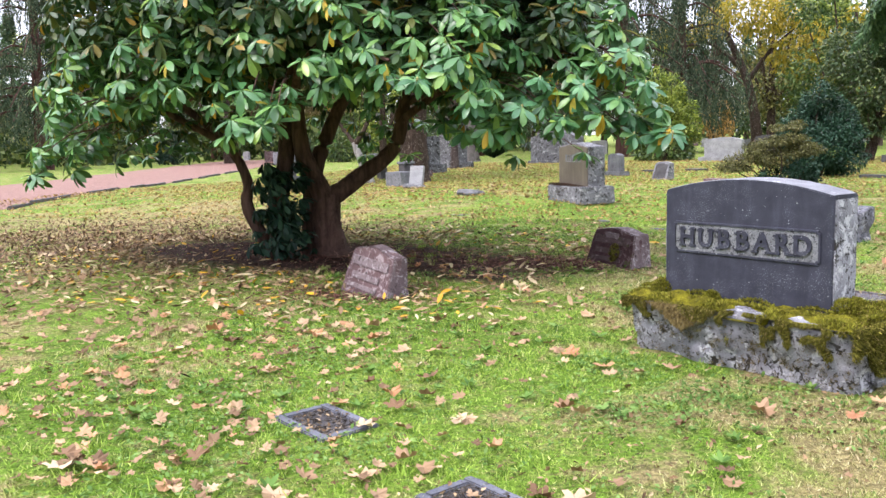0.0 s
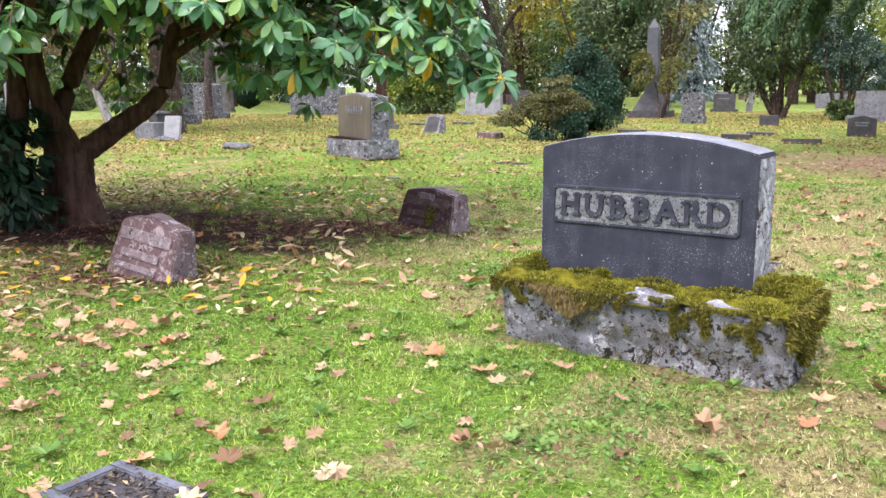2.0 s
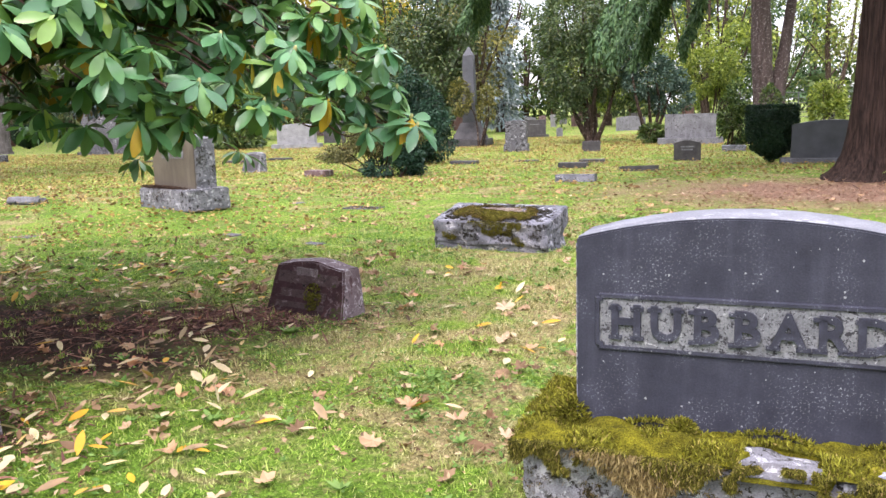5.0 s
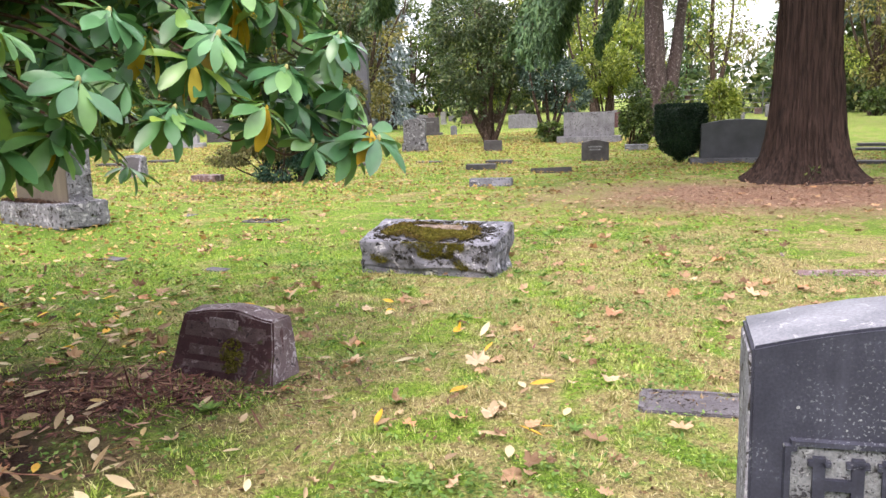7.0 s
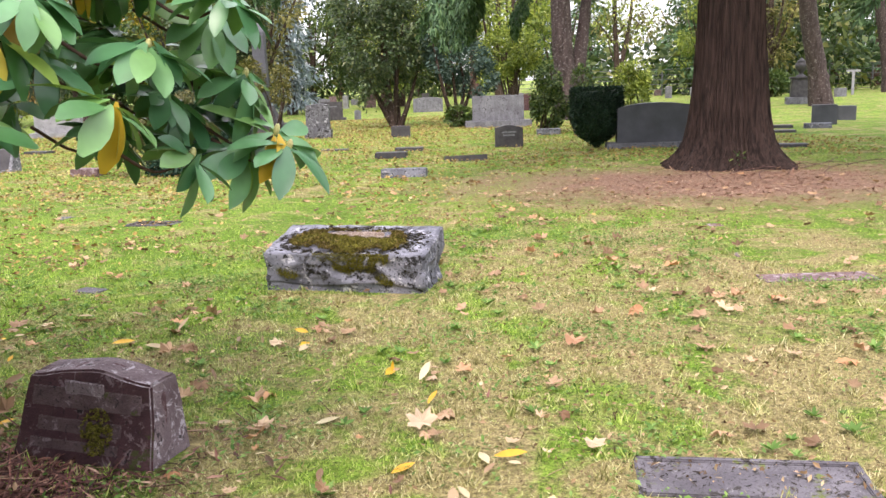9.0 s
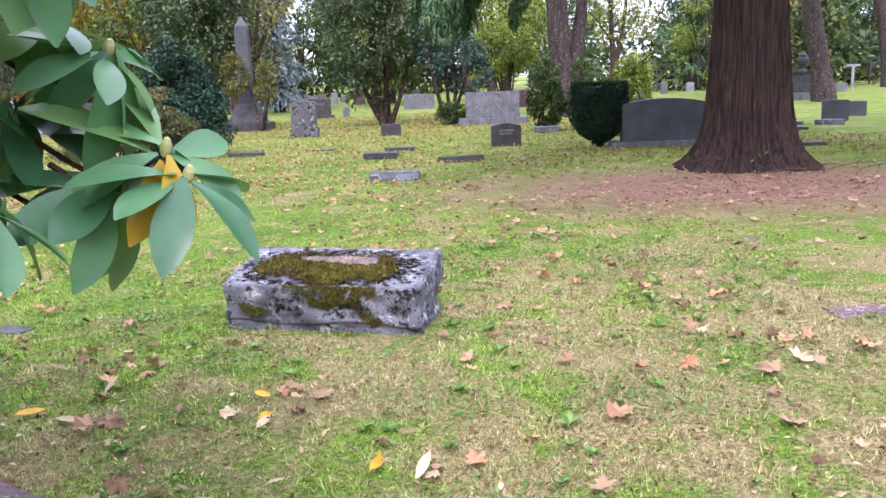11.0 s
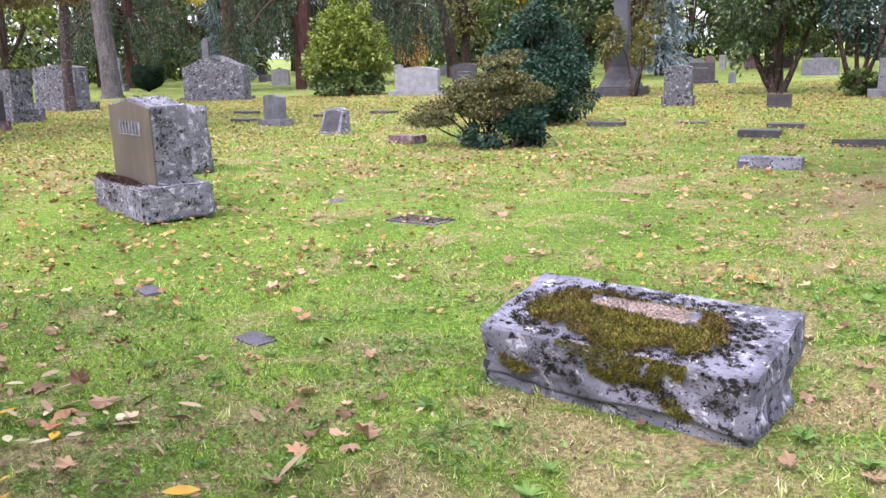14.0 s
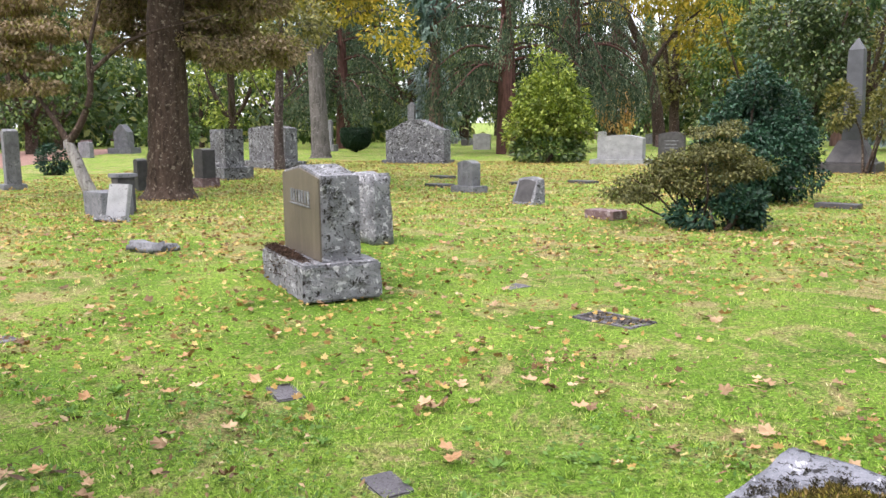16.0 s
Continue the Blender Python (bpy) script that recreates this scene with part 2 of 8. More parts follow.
def stone_mat(name, a, b_, pale=None, pale_at=0.62, dark=None, dark_at=0.6, scale=5.0, rough=0.8, relief=0.5, moss=None, moss_at=0.6, streak=False, specks=0.0):
    m, t, b = nodes_of(name, rough, 0.3)
    col = ramp(t, tex(t, scale, 6), [(0.3, a), (0.7, b_)])
    grain = tex(t, 160, 3)
    col = mix(t, 0.35, col, ramp(t, grain, [(0.35, 0.25), (0.65, 0.75)]), "OVERLAY")
    if streak:
        s = tex(t, 3.0, 5, stretch=(5, 5, 0.6))
        col = mix(t, ramp(t, s, [(0.5, 0), (0.8, 0.3)]), col, tuple(min(1, c * 1.8 + 0.02) for c in b_))
    if pale:
        p1 = ramp(t, tex(t, scale * 3.2, 7, rough=0.75, distort=0.6), [(pale_at - 0.01, 0), (pale_at + 0.03, 0.9)])
        col = mix(t, p1, col, pale)
    if dark:
        near = ramp(t, tex(t, scale * 0.9, 3), [(0.38, 0), (0.52, 1)])
        d1 = ramp(t, tex(t, scale * 4.2, 7, rough=0.72, distort=0.4), [(dark_at, 0), (dark_at + 0.025, 1)])
        d2 = ramp(t, tex(t, scale * 11, 5, rough=0.7), [(dark_at + 0.03, 0), (dark_at + 0.06, 1)])
        col = mix(t, math_node(t, "MULTIPLY", d1, near), col, dark)
        col = mix(t, d2, col, dark)
    if moss:
        m1 = ramp(t, tex(t, scale * 1.3, 5, rough=0.7), [(moss_at, 0), (moss_at + 0.05, 1)])
        col = mix(t, m1, col, moss)
    if specks:
        vo = t.nodes.new("ShaderNodeTexVoronoi")
        vo.inputs["Scale"].default_value = specks
        t.links.new(t.nodes.new("ShaderNodeTexCoord").outputs["Object"], vo.inputs["Vector"])
        sep = t.nodes.new("ShaderNodeSeparateColor")
        t.links.new(vo.outputs["Color"], sep.inputs[0])
        limit = math_node(t, "MULTIPLY", math_node(t, "SUBTRACT", sep.outputs[0], 0.62), 0.5)
        wob = math_node(t, "ADD", vo.outputs["Distance"], math_node(t, "MULTIPLY", math_node(t, "SUBTRACT", tex(t, 120, 3), 0.5), 0.3))
        col = mix(t, math_node(t, "MULTIPLY", math_node(t, "LESS_THAN", wob, limit), 0.75), col, (0.30, 0.31, 0.32))
        frost = math_node(t, "MULTIPLY", ramp(t, tex(t, 130, 3, rough=0.6), [(0.58, 0), (0.63, 0.7)]), ramp(t, tex(t, 4.5, 4), [(0.48, 0), (0.62, 1)]))
        col = mix(t, frost, col, (0.24, 0.25, 0.27))
    t.links.new(col, b.inputs["Base Color"])
    h = math_node(t, "ADD", tex(t, scale * 6, 6, rough=0.7), math_node(t, "MULTIPLY", grain, 0.35))
    bump(t, b, h, relief, 0.012)
    return m


def leaf_mat(name, stops, rough=0.45, spec=0.4, through=0.25, island=True, vein=False):
    m, t, b = nodes_of(name, rough, spec)
    if island:
        g = t.nodes.new("ShaderNodeNewGeometry").outputs["Random Per Island"]
    else:
        g = t.nodes.new("ShaderNodeObjectInfo").outputs["Random"]
    r = ramp(t, g, stops)
    n = tex(t, 9.0, 3, "Position")
    col = mix(t, 0.5, r, ramp(t, n, [(0.3, 0.3), (0.7, 0.7)]), "OVERLAY")
    t.links.new(col, b.inputs["Base Color"])
    tr = t.nodes.new("ShaderNodeBsdfTranslucent")
    t.links.new(mix(t, 0.5, col, (0.5, 0.55, 0.1), "OVERLAY"), tr.inputs[0])
    mx = t.nodes.new("ShaderNodeMixShader")
    mx.inputs[0].default_value = through
    t.links.new(b.outputs[0], mx.inputs[1])
    t.links.new(tr.outputs[0], mx.inputs[2])
    t.links.new(mx.outputs[0], t.nodes["Material Output"].inputs[0])
    return m


def bark_mat(name, a, b_, patch=None, patch_at=0.6, stretch=(1, 1, 0.16), scale=14, relief=0.9, moss=None):
    m, t, b = nodes_of(name, 0.9, 0.15)
    f = tex(t, scale, 7, stretch=stretch, rough=0.65, distort=0.4)
    col = ramp(t, f, [(0.32, a), (0.68, b_)])
    if patch:
        col = mix(t, ramp(t, tex(t, 13, 7, rough=0.75), [(patch_at, 0), (patch_at + 0.05, 0.8)]), col, patch)
    if moss:
        col = mix(t, ramp(t, tex(t, 2.2, 4), [(0.5, 0), (0.65, 0.8)]), col, moss)
    t.links.new(col, b.inputs["Base Color"])
    bump(t, b, f, relief, 0.03)
    return m


STONE_DARK = stone_mat("slate_blue_granite", (0.018, 0.019, 0.030), (0.036, 0.038, 0.056), pale=(0.15, 0.155, 0.17), pale_at=0.70, scale=9, rough=0.62, relief=0.15, streak=True, specks=42)
STONE_PANEL = stone_mat("weathered_panel", (0.11, 0.115, 0.125), (0.23, 0.24, 0.25), pale=(0.40, 0.41, 0.42), pale_at=0.6, dark=(0.03, 0.03, 0.035), dark_at=0.55, scale=9, relief=0.6)
STONE_LICHEN = stone_mat("lichened_granite", (0.145, 0.145, 0.165), (0.32, 0.32, 0.355), pale=(0.50, 0.50, 0.53), pale_at=0.55, dark=(0.024, 0.021, 0.017), dark_at=0.553, scale=3.6, relief=1.0)
STONE_BOX = stone_mat("blue_grey_rough_stone", (0.055, 0.057, 0.070), (0.235, 0.238, 0.275), pale=(0.48, 0.475, 0.50), pale_at=0.575, dark=(0.014, 0.013, 0.013), dark_at=0.555, scale=3.2, relief=1.0)
STONE_SLAB = stone_mat("dirty_flush_granite", (0.060, 0.054, 0.062), (0.135, 0.125, 0.138), pale=(0.21, 0.20, 0.20), pale_at=0.61, dark=(0.024, 0.020, 0.016), dark_at=0.56, scale=5, relief=0.8, moss=(0.10, 0.12, 0.03), moss_at=0.62)
STONE_RIM = stone_mat("blue_grey_slate_rim", (0.070, 0.074, 0.092), (0.125, 0.130, 0.155), pale=(0.20, 0.205, 0.22), pale_at=0.62, dark=(0.03, 0.028, 0.024), dark_at=0.58, scale=6, relief=0.5)
STONE_TOP_LIT = stone_mat("dusty_sky_lit_blue_grey_top", (0.12, 0.125, 0.145), (0.21, 0.215, 0.24), pale=(0.32, 0.33, 0.34), pale_at=0.6, scale=7, relief=0.4)
STONE_RED = stone_mat("red_brown_sandstone", (0.085, 0.048, 0.050), (0.165, 0.105, 0.105), pale=(0.30, 0.25, 0.255), pale_at=0.545, dark=(0.026, 0.018, 0.018), dark_at=0.60, scale=5, relief=0.8)
STONE_RED_DARK = stone_mat("dark_maroon_sandstone", (0.040, 0.017, 0.019), (0.090, 0.042, 0.044), pale=(0.17, 0.125, 0.13), pale_at=0.575, dark=(0.014, 0.010, 0.010), dark_at=0.60, scale=5, relief=0.7, moss=(0.055, 0.058, 0.016), moss_at=0.60)
STONE_BAND = stone_mat("worn_maroon_band", (0.060, 0.035, 0.036), (0.125, 0.085, 0.085), pale=(0.20, 0.16, 0.16), pale_at=0.58, dark=(0.02, 0.014, 0.013), dark_at=0.57, scale=7, relief=0.8, moss=(0.055, 0.058, 0.016), moss_at=0.58)
STONE_SIDE = stone_mat("pale_patched_sandstone_side", (0.080, 0.052, 0.055), (0.18, 0.14, 0.145), pale=(0.36, 0.33, 0.345), pale_at=0.555, dark=(0.022, 0.015, 0.015), dark_at=0.58, scale=6, relief=0.8)
STONE_BAND_PALE = stone_mat("lichened_sandstone_band", (0.14, 0.105, 0.11), (0.26, 0.21, 0.215), pale=(0.36, 0.32, 0.325), pale_at=0.56, dark=(0.03, 0.02, 0.02), dark_at=0.57, scale=7, relief=0.8)
STONE_GREY = stone_mat("grey_granite", (0.095, 0.095, 0.105), (0.185, 0.185, 0.20), pale=(0.28, 0.28, 0.29), pale_at=0.62, dark=(0.030, 0.030, 0.030), dark_at=0.57, scale=4, relief=0.5, streak=True)
STONE_WORN = stone_mat("weathered_grey_granite", (0.090, 0.090, 0.102), (0.23, 0.23, 0.25), pale=(0.42, 0.42, 0.44), pale_at=0.56, dark=(0.015, 0.013, 0.012), dark_at=0.56, scale=3.6, relief=0.9)
STONE_SPECKLED = stone_mat("dark_speckled_granite", (0.075, 0.075, 0.085), (0.17, 0.17, 0.185), pale=(0.40, 0.40, 0.42), pale_at=0.565, dark=(0.018, 0.016, 0.015), dark_at=0.525, scale=2.6, relief=0.8, streak=True)
STONE_TAN = stone_mat("brown_polished_stone", (0.075, 0.062, 0.048), (0.12, 0.10, 0.075), scale=2, rough=0.55, relief=0.15, streak=True)
STONE_WHITE = stone_mat("pale_marble", (0.18, 0.18, 0.19), (0.30, 0.30, 0.31), dark=(0.07, 0.07, 0.07), dark_at=0.60, scale=4, relief=0.4)
STONE_CHAR = stone_mat("charcoal_granite", (0.035, 0.033, 0.036), (0.075, 0.07, 0.072), pale=(0.16, 0.15, 0.15), pale_at=0.68, scale=6, rough=0.6, relief=0.4)
STONE_MID = stone_mat("mid_grey_polished_granite", (0.050, 0.052, 0.060), (0.090, 0.093, 0.104), scale=2.5, rough=0.6, relief=0.15)
MOSS = leaf_mat("moss_tufts", [(0, (0.07, 0.058, 0.012)), (0.4, (0.125, 0.122, 0.016)), (0.75, (0.22, 0.220, 0.026)), (0.93, (0.34, 0.33, 0.05)), (1, (0.34, 0.24, 0.10))], 0.95, 0.1, 0.15)
def moss_bed_mat():
    m, t, b = nodes_of("moss_bed", 0.95, 0.1)
    a = ramp(t, tex(t, 16, 6, rough=0.7), [(0.32, (0.060, 0.055, 0.008)), (0.5, (0.17, 0.155, 0.014)), (0.68, (0.31, 0.285, 0.022))])
    f = tex(t, 190, 4, rough=0.7)
    t.links.new(mix(t, 0.8, a, ramp(t, f, [(0.35, 0.1), (0.65, 0.9)]), "OVERLAY"), b.inputs["Base Color"])
    bump(t, b, math_node(t, "ADD", f, tex(t, 40, 4)), 1.0, 0.02)
    return m


MOSS_BED = moss_bed_mat()
MOSS_DARK = leaf_mat("old_moss", [(0, (0.034, 0.032, 0.010)), (0.4, (0.085, 0.080, 0.014)), (0.75, (0.165, 0.155, 0.024)), (0.93, (0.27, 0.24, 0.05)), (1, (0.32, 0.23, 0.10))], 0.95, 0.1, 0.1)
MOSS_OLD = leaf_mat("rusty_moss", [(0, (0.025, 0.020, 0.008)), (0.5, (0.075, 0.058, 0.014)), (0.85, (0.15, 0.11, 0.030)), (1, (0.30, 0.21, 0.10))], 0.95, 0.1, 0.05)
LICHEN_BLACK = leaf_mat("black_lichen_cushions", [(0, (0.012, 0.010, 0.008)), (0.7, (0.030, 0.026, 0.016)), (1, (0.07, 0.06, 0.025))], 0.95, 0.1, 0.0)
DEAD_MOSS = leaf_mat("dead_moss", [(0, (0.018, 0.012, 0.010)), (0.6, (0.050, 0.030, 0.022)), (1, (0.13, 0.08, 0.055))], 0.95, 0.1, 0.0)
MOSS_DRY = leaf_mat("dry_moss", [(0, (0.085, 0.058, 0.024)), (0.5, (0.165, 0.12, 0.050)), (1, (0.28, 0.22, 0.10))], 0.95, 0.1, 0.1)
BARK_RHODO = bark_mat("rhododendron_bark", (0.045, 0.025, 0.021), (0.15, 0.088, 0.070), scale=16, relief=0.7)
BARK_RED = bark_mat("redwood_bark", (0.004, 0.003, 0.0026), (0.054, 0.034, 0.028), scale=20, stretch=(1, 1, 0.07), relief=1.0)
BARK_GREY = bark_mat("grey_flaky_bark", (0.026, 0.019, 0.018), (0.082, 0.060, 0.056), patch=(0.20, 0.175, 0.17), patch_at=0.555, scale=9)
BARK_DARK = bark_mat("dark_lichened_bark", (0.020, 0.013, 0.010), (0.078, 0.053, 0.041), patch=(0.21, 0.175, 0.14), patch_at=0.565, scale=12, stretch=(1, 1, 0.3), relief=1.0)
BARK_LICHEN = bark_mat("grey_lichened_bark", (0.040, 0.036, 0.034), (0.14, 0.125, 0.12), patch=(0.28, 0.265, 0.26), patch_at=0.57, scale=10)
BARK_CEDAR = bark_mat("red_brown_cedar_bark", (0.030, 0.014, 0.012), (0.11, 0.055, 0.045), scale=10)
BARK_PALE = bark_mat("pale_grey_smooth_bark", (0.12, 0.11, 0.10), (0.34, 0.32, 0.31), patch=(0.05, 0.04, 0.035), patch_at=0.55, scale=9)
BARK_BROWN = bark_mat("brown_bark", (0.05, 0.03, 0.025), (0.15, 0.09, 0.075), scale=9)
RHODO = leaf_mat("rhododendron_leaves", [(0, (0.036, 0.115, 0.036)), (0.3, (0.062, 0.175, 0.058)), (0.6, (0.098, 0.230, 0.080)), (0.86, (0.140, 0.285, 0.070)), (0.985, (0.23, 0.34, 0.055)), (1, (0.50, 0.32, 0.02))], 0.34, 0.55, 0.18)
# inner leaves: the green darkened to paint shade inside the crown, some yellowed
RHODO_SHADED = leaf_mat("rhododendron_shaded_inner_leaves", [(0, (0.015, 0.045, 0.016)), (0.6, (0.04, 0.085, 0.025)), (0.85, (0.085, 0.10, 0.02)), (0.95, (0.17, 0.13, 0.03)), (1, (0.35, 0.20, 0.02))], 0.45, 0.4, 0.15)
RHODO_PART = leaf_mat("rhododendron_near_leaves", [(0, (0.040, 0.130, 0.052)), (0.35, (0.068, 0.190, 0.082)), (0.75, (0.105, 0.250, 0.105)), (1, (0.16, 0.300, 0.080))], 0.32, 0.5, 0.18, island=False)
RHODO_YELLOW = leaf_mat("yellowed_leaves", [(0, (0.45, 0.25, 0.02)), (0.7, (0.55, 0.36, 0.03)), (1, (0.40, 0.15, 0.015))], 0.45, 0.4, 0.3, island=False)
RHODO_OLD = leaf_mat("old_yellow_leaves", [(0, (0.42, 0.22, 0.02)), (0.5, (0.55, 0.36, 0.03)), (0.8, (0.50, 0.42, 0.06)), (1, (0.38, 0.16, 0.02))], 0.45, 0.4, 0.3)
BUD = leaf_mat("pale_buds", [(0, (0.42, 0.40, 0.17)), (1, (0.50, 0.44, 0.20))], 0.5, 0.3, 0.1, island=False)
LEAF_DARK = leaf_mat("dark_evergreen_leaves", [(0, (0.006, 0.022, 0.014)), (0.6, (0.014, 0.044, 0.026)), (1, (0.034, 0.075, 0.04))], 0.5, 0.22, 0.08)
LEAF_HOLLY = leaf_mat("blue_green_holly_leaves", [(0, (0.008, 0.030, 0.018)), (0.6, (0.018, 0.060, 0.034)), (1, (0.055, 0.125, 0.070))], 0.48, 0.3, 0.08)
LEAF_YEW = leaf_mat("clipped_yew", [(0, (0.006, 0.020, 0.012)), (0.7, (0.012, 0.036, 0.018)), (1, (0.030, 0.060, 0.022))], 0.6, 0.3, 0.05)
LEAF_GREEN = leaf_mat("green_shrub_leaves", [(0, (0.020, 0.046, 0.014)), (0.6, (0.062, 0.110, 0.028)), (1, (0.16, 0.205, 0.052))], 0.5, 0.35, 0.25)
LEAF_LAUREL = leaf_mat("dull_rhododendron_shrub_leaves", [(0, (0.020, 0.044, 0.015)), (0.6, (0.052, 0.090, 0.030)), (0.95, (0.13, 0.165, 0.060)), (1, (0.20, 0.20, 0.08))], 0.42, 0.4, 0.15)
LEAF_LIME = leaf_mat("yellow_green_leaves", [(0, (0.065, 0.105, 0.016)), (0.6, (0.19, 0.25, 0.042)), (1, (0.38, 0.42, 0.085))], 0.5, 0.35, 0.3)
LEAF_CEDAR = leaf_mat("cedar_sprays", [(0, (0.024, 0.060, 0.024)), (0.6, (0.060, 0.125, 0.048)), (1, (0.11, 0.185, 0.07))], 0.6, 0.3, 0.15)
LEAF_CEDAR_DARK = leaf_mat("dark_cedar_sprays", [(0, (0.022, 0.040, 0.026)), (0.6, (0.066, 0.095, 0.060)), (0.93, (0.14, 0.165, 0.105)), (1, (0.22, 0.18, 0.12))], 0.9, 0.05, 0.2)
LEAF_UNDER = leaf_mat("undergrowth_leaves", [(0, (0.018, 0.036, 0.014)), (0.5, (0.050, 0.082, 0.028)), (0.85, (0.115, 0.145, 0.048)), (1, (0.24, 0.23, 0.08))], 0.6, 0.2, 0.3)
LEAF_BRONZE = leaf_mat("bronze_maple_leaves", [(0, (0.12, 0.095, 0.055)), (0.4, (0.30, 0.22, 0.145)), (0.75, (0.46, 0.34, 0.26)), (0.88, (0.22, 0.21, 0.07)), (1, (0.36, 0.34, 0.11))], 0.6, 0.25, 0.35)
LEAF_YELLOW = leaf_mat("autumn_yellow_leaves", [(0, (0.14, 0.14, 0.02)), (0.5, (0.33, 0.275, 0.035)), (1, (0.56, 0.40, 0.055))], 0.55, 0.3, 0.4)
LEAF_ORANGE = leaf_mat("autumn_orange_leaves", [(0, (0.46, 0.24, 0.07)), (1, (0.72, 0.46, 0.20))], 0.55, 0.3, 0.4)
LEAF_OLIVE = leaf_mat("olive_brown_leaves", [(0, (0.055, 0.058, 0.018)), (0.5, (0.14, 0.135, 0.042)), (1, (0.26, 0.235, 0.075))], 0.55, 0.3, 0.25)
LEAF_OLIVE_DARK = leaf_mat("dark_olive_brown_leaves", [(0, (0.036, 0.040, 0.014)), (0.5, (0.100, 0.100, 0.036)), (0.9, (0.17, 0.165, 0.060)), (1, (0.25, 0.20, 0.08))], 0.6, 0.25, 0.15)
LEAF_PINE = leaf_mat("blue_green_needles", [(0, (0.022, 0.050, 0.036)), (0.6, (0.05, 0.095, 0.072)), (1, (0.11, 0.16, 0.13))], 0.6, 0.3, 0.12)
LEAF_BLUE = leaf_mat("blue_spruce_needles", [(0, (0.09, 0.13, 0.13)), (0.6, (0.16, 0.21, 0.22)), (1, (0.27, 0.32, 0.33))], 0.6, 0.3, 0.12)
LEAF_DRY = leaf_mat("dry_maple_leaves", [(0, (0.12, 0.070, 0.040)), (0.35, (0.26, 0.165, 0.095)), (0.65, (0.42, 0.29, 0.18)), (0.85, (0.40, 0.22, 0.11)), (1, (0.50, 0.39, 0.26))], 0.75, 0.2, 0.15)
LEAF_DRY_PART = leaf_mat("dry_maple_leaf_single", [(0, (0.12, 0.065, 0.036)), (0.3, (0.25, 0.15, 0.085)), (0.6, (0.40, 0.265, 0.165)), (0.8, (0.42, 0.22, 0.11)), (0.9, (0.36, 0.17, 0.09)), (1, (0.50, 0.38, 0.26))], 0.75, 0.2, 0.15, island=False)
LEAF_FALLEN = leaf_mat("fallen_rhododendron_leaves", [(0, (0.15, 0.085, 0.045)), (0.25, (0.30, 0.20, 0.11)), (0.5, (0.44, 0.34, 0.20)), (0.75, (0.52, 0.45, 0.28)), (0.84, (0.50, 0.28, 0.03)), (1, (0.58, 0.34, 0.02))], 0.6, 0.3, 0.15)
LEAF_FAR = leaf_mat("small_yellow_fallen_leaves", [(0, (0.10, 0.058, 0.026)), (0.35, (0.23, 0.138, 0.050)), (0.75, (0.38, 0.255, 0.080)), (1, (0.48, 0.38, 0.16))], 0.7, 0.2, 0.15)
TWIG_DRY = leaf_mat("brown_leaf_crumbs", [(0, (0.060, 0.036, 0.020)), (0.4, (0.17, 0.105, 0.055)), (0.75, (0.32, 0.215, 0.12)), (1, (0.46, 0.36, 0.22))], 0.85, 0.15, 0.05)
DRIFT = leaf_mat("shade_darkened_brown_leaves", [(0, (0.045, 0.026, 0.016)), (0.5, (0.13, 0.080, 0.045)), (0.85, (0.25, 0.16, 0.088)), (1, (0.44, 0.34, 0.20))], 0.7, 0.2, 0.05)
GRIT = leaf_mat("dark_leaf_grit", [(0, (0.020, 0.016, 0.013)), (0.6, (0.060, 0.050, 0.040)), (0.9, (0.15, 0.12, 0.09)), (1, (0.33, 0.27, 0.20))], 0.9, 0.1, 0.0)
NEEDLE_DUFF = leaf_mat("red_brown_needles", [(0, (0.10, 0.045, 0.030)), (0.5, (0.24, 0.13, 0.085)), (0.85, (0.36, 0.22, 0.15)), (1, (0.48, 0.36, 0.26))], 0.85, 0.1, 0.0)
CRUMB = leaf_mat("pale_dry_crumbs", [(0, (0.16, 0.11, 0.085)), (0.4, (0.36, 0.28, 0.23)), (1, (0.55, 0.47, 0.42))], 0.85, 0.15, 0.05)
TWIG = leaf_mat("red_brown_litter", [(0, (0.040, 0.016, 0.013)), (0.5, (0.115, 0.050, 0.038)), (0.85, (0.22, 0.10, 0.072)), (1, (0.40, 0.26, 0.18))], 0.8, 0.2, 0.0)


def dryness(t):
    """Where the lawn is straw rather than green: patches, with broad worn and broad lush stretches."""
    total = tex(t, 1.5, 8, "Position", 0.75, distort=0.6)
    geo = t.nodes.new("ShaderNodeNewGeometry").outputs["Position"]
    for cx, cy, sx, sy, turn, near, gain, op in ((1.9, 9.6, 5.4, 5.2, -35, 0.2, 0.092, "ADD"), (0.9, 4.0, 2.4, 1.9, 0, 0.3, 0.065, "ADD"), (-9.5, 12.5, 6.5, 6.0, 0, 0.4, 0.085, "ADD"),
                                                  (-2.6, 14.6, 5.5, 4.6, 0, 0.3, 0.065, "SUBTRACT"), (-2.3, 4.3, 2.4, 2.8, 0, 0.3, 0.065, "SUBTRACT")):
        mp = t.nodes.new("ShaderNodeMapping")
        mp.vector_type = "TEXTURE"
        mp.inputs["Location"].default_value = (cx, cy, 0.11)
        mp.inputs["Rotation"].default_value = (0, 0, radians(turn))
        mp.inputs["Scale"].default_value = (sx, sy, 1000)
        t.links.new(geo, mp.inputs[0])
        ln = t.nodes.new("ShaderNodeVectorMath")
        ln.operation = "LENGTH"
        t.links.new(mp.outputs[0], ln.inputs[0])
        total = math_node(t, op, total, ramp(t, ln.outputs["Value"], [(near, gain), (1.0, 0.0)]))
    return ramp(t, total, [(0.485, 0.0), (0.60, 0.9)])


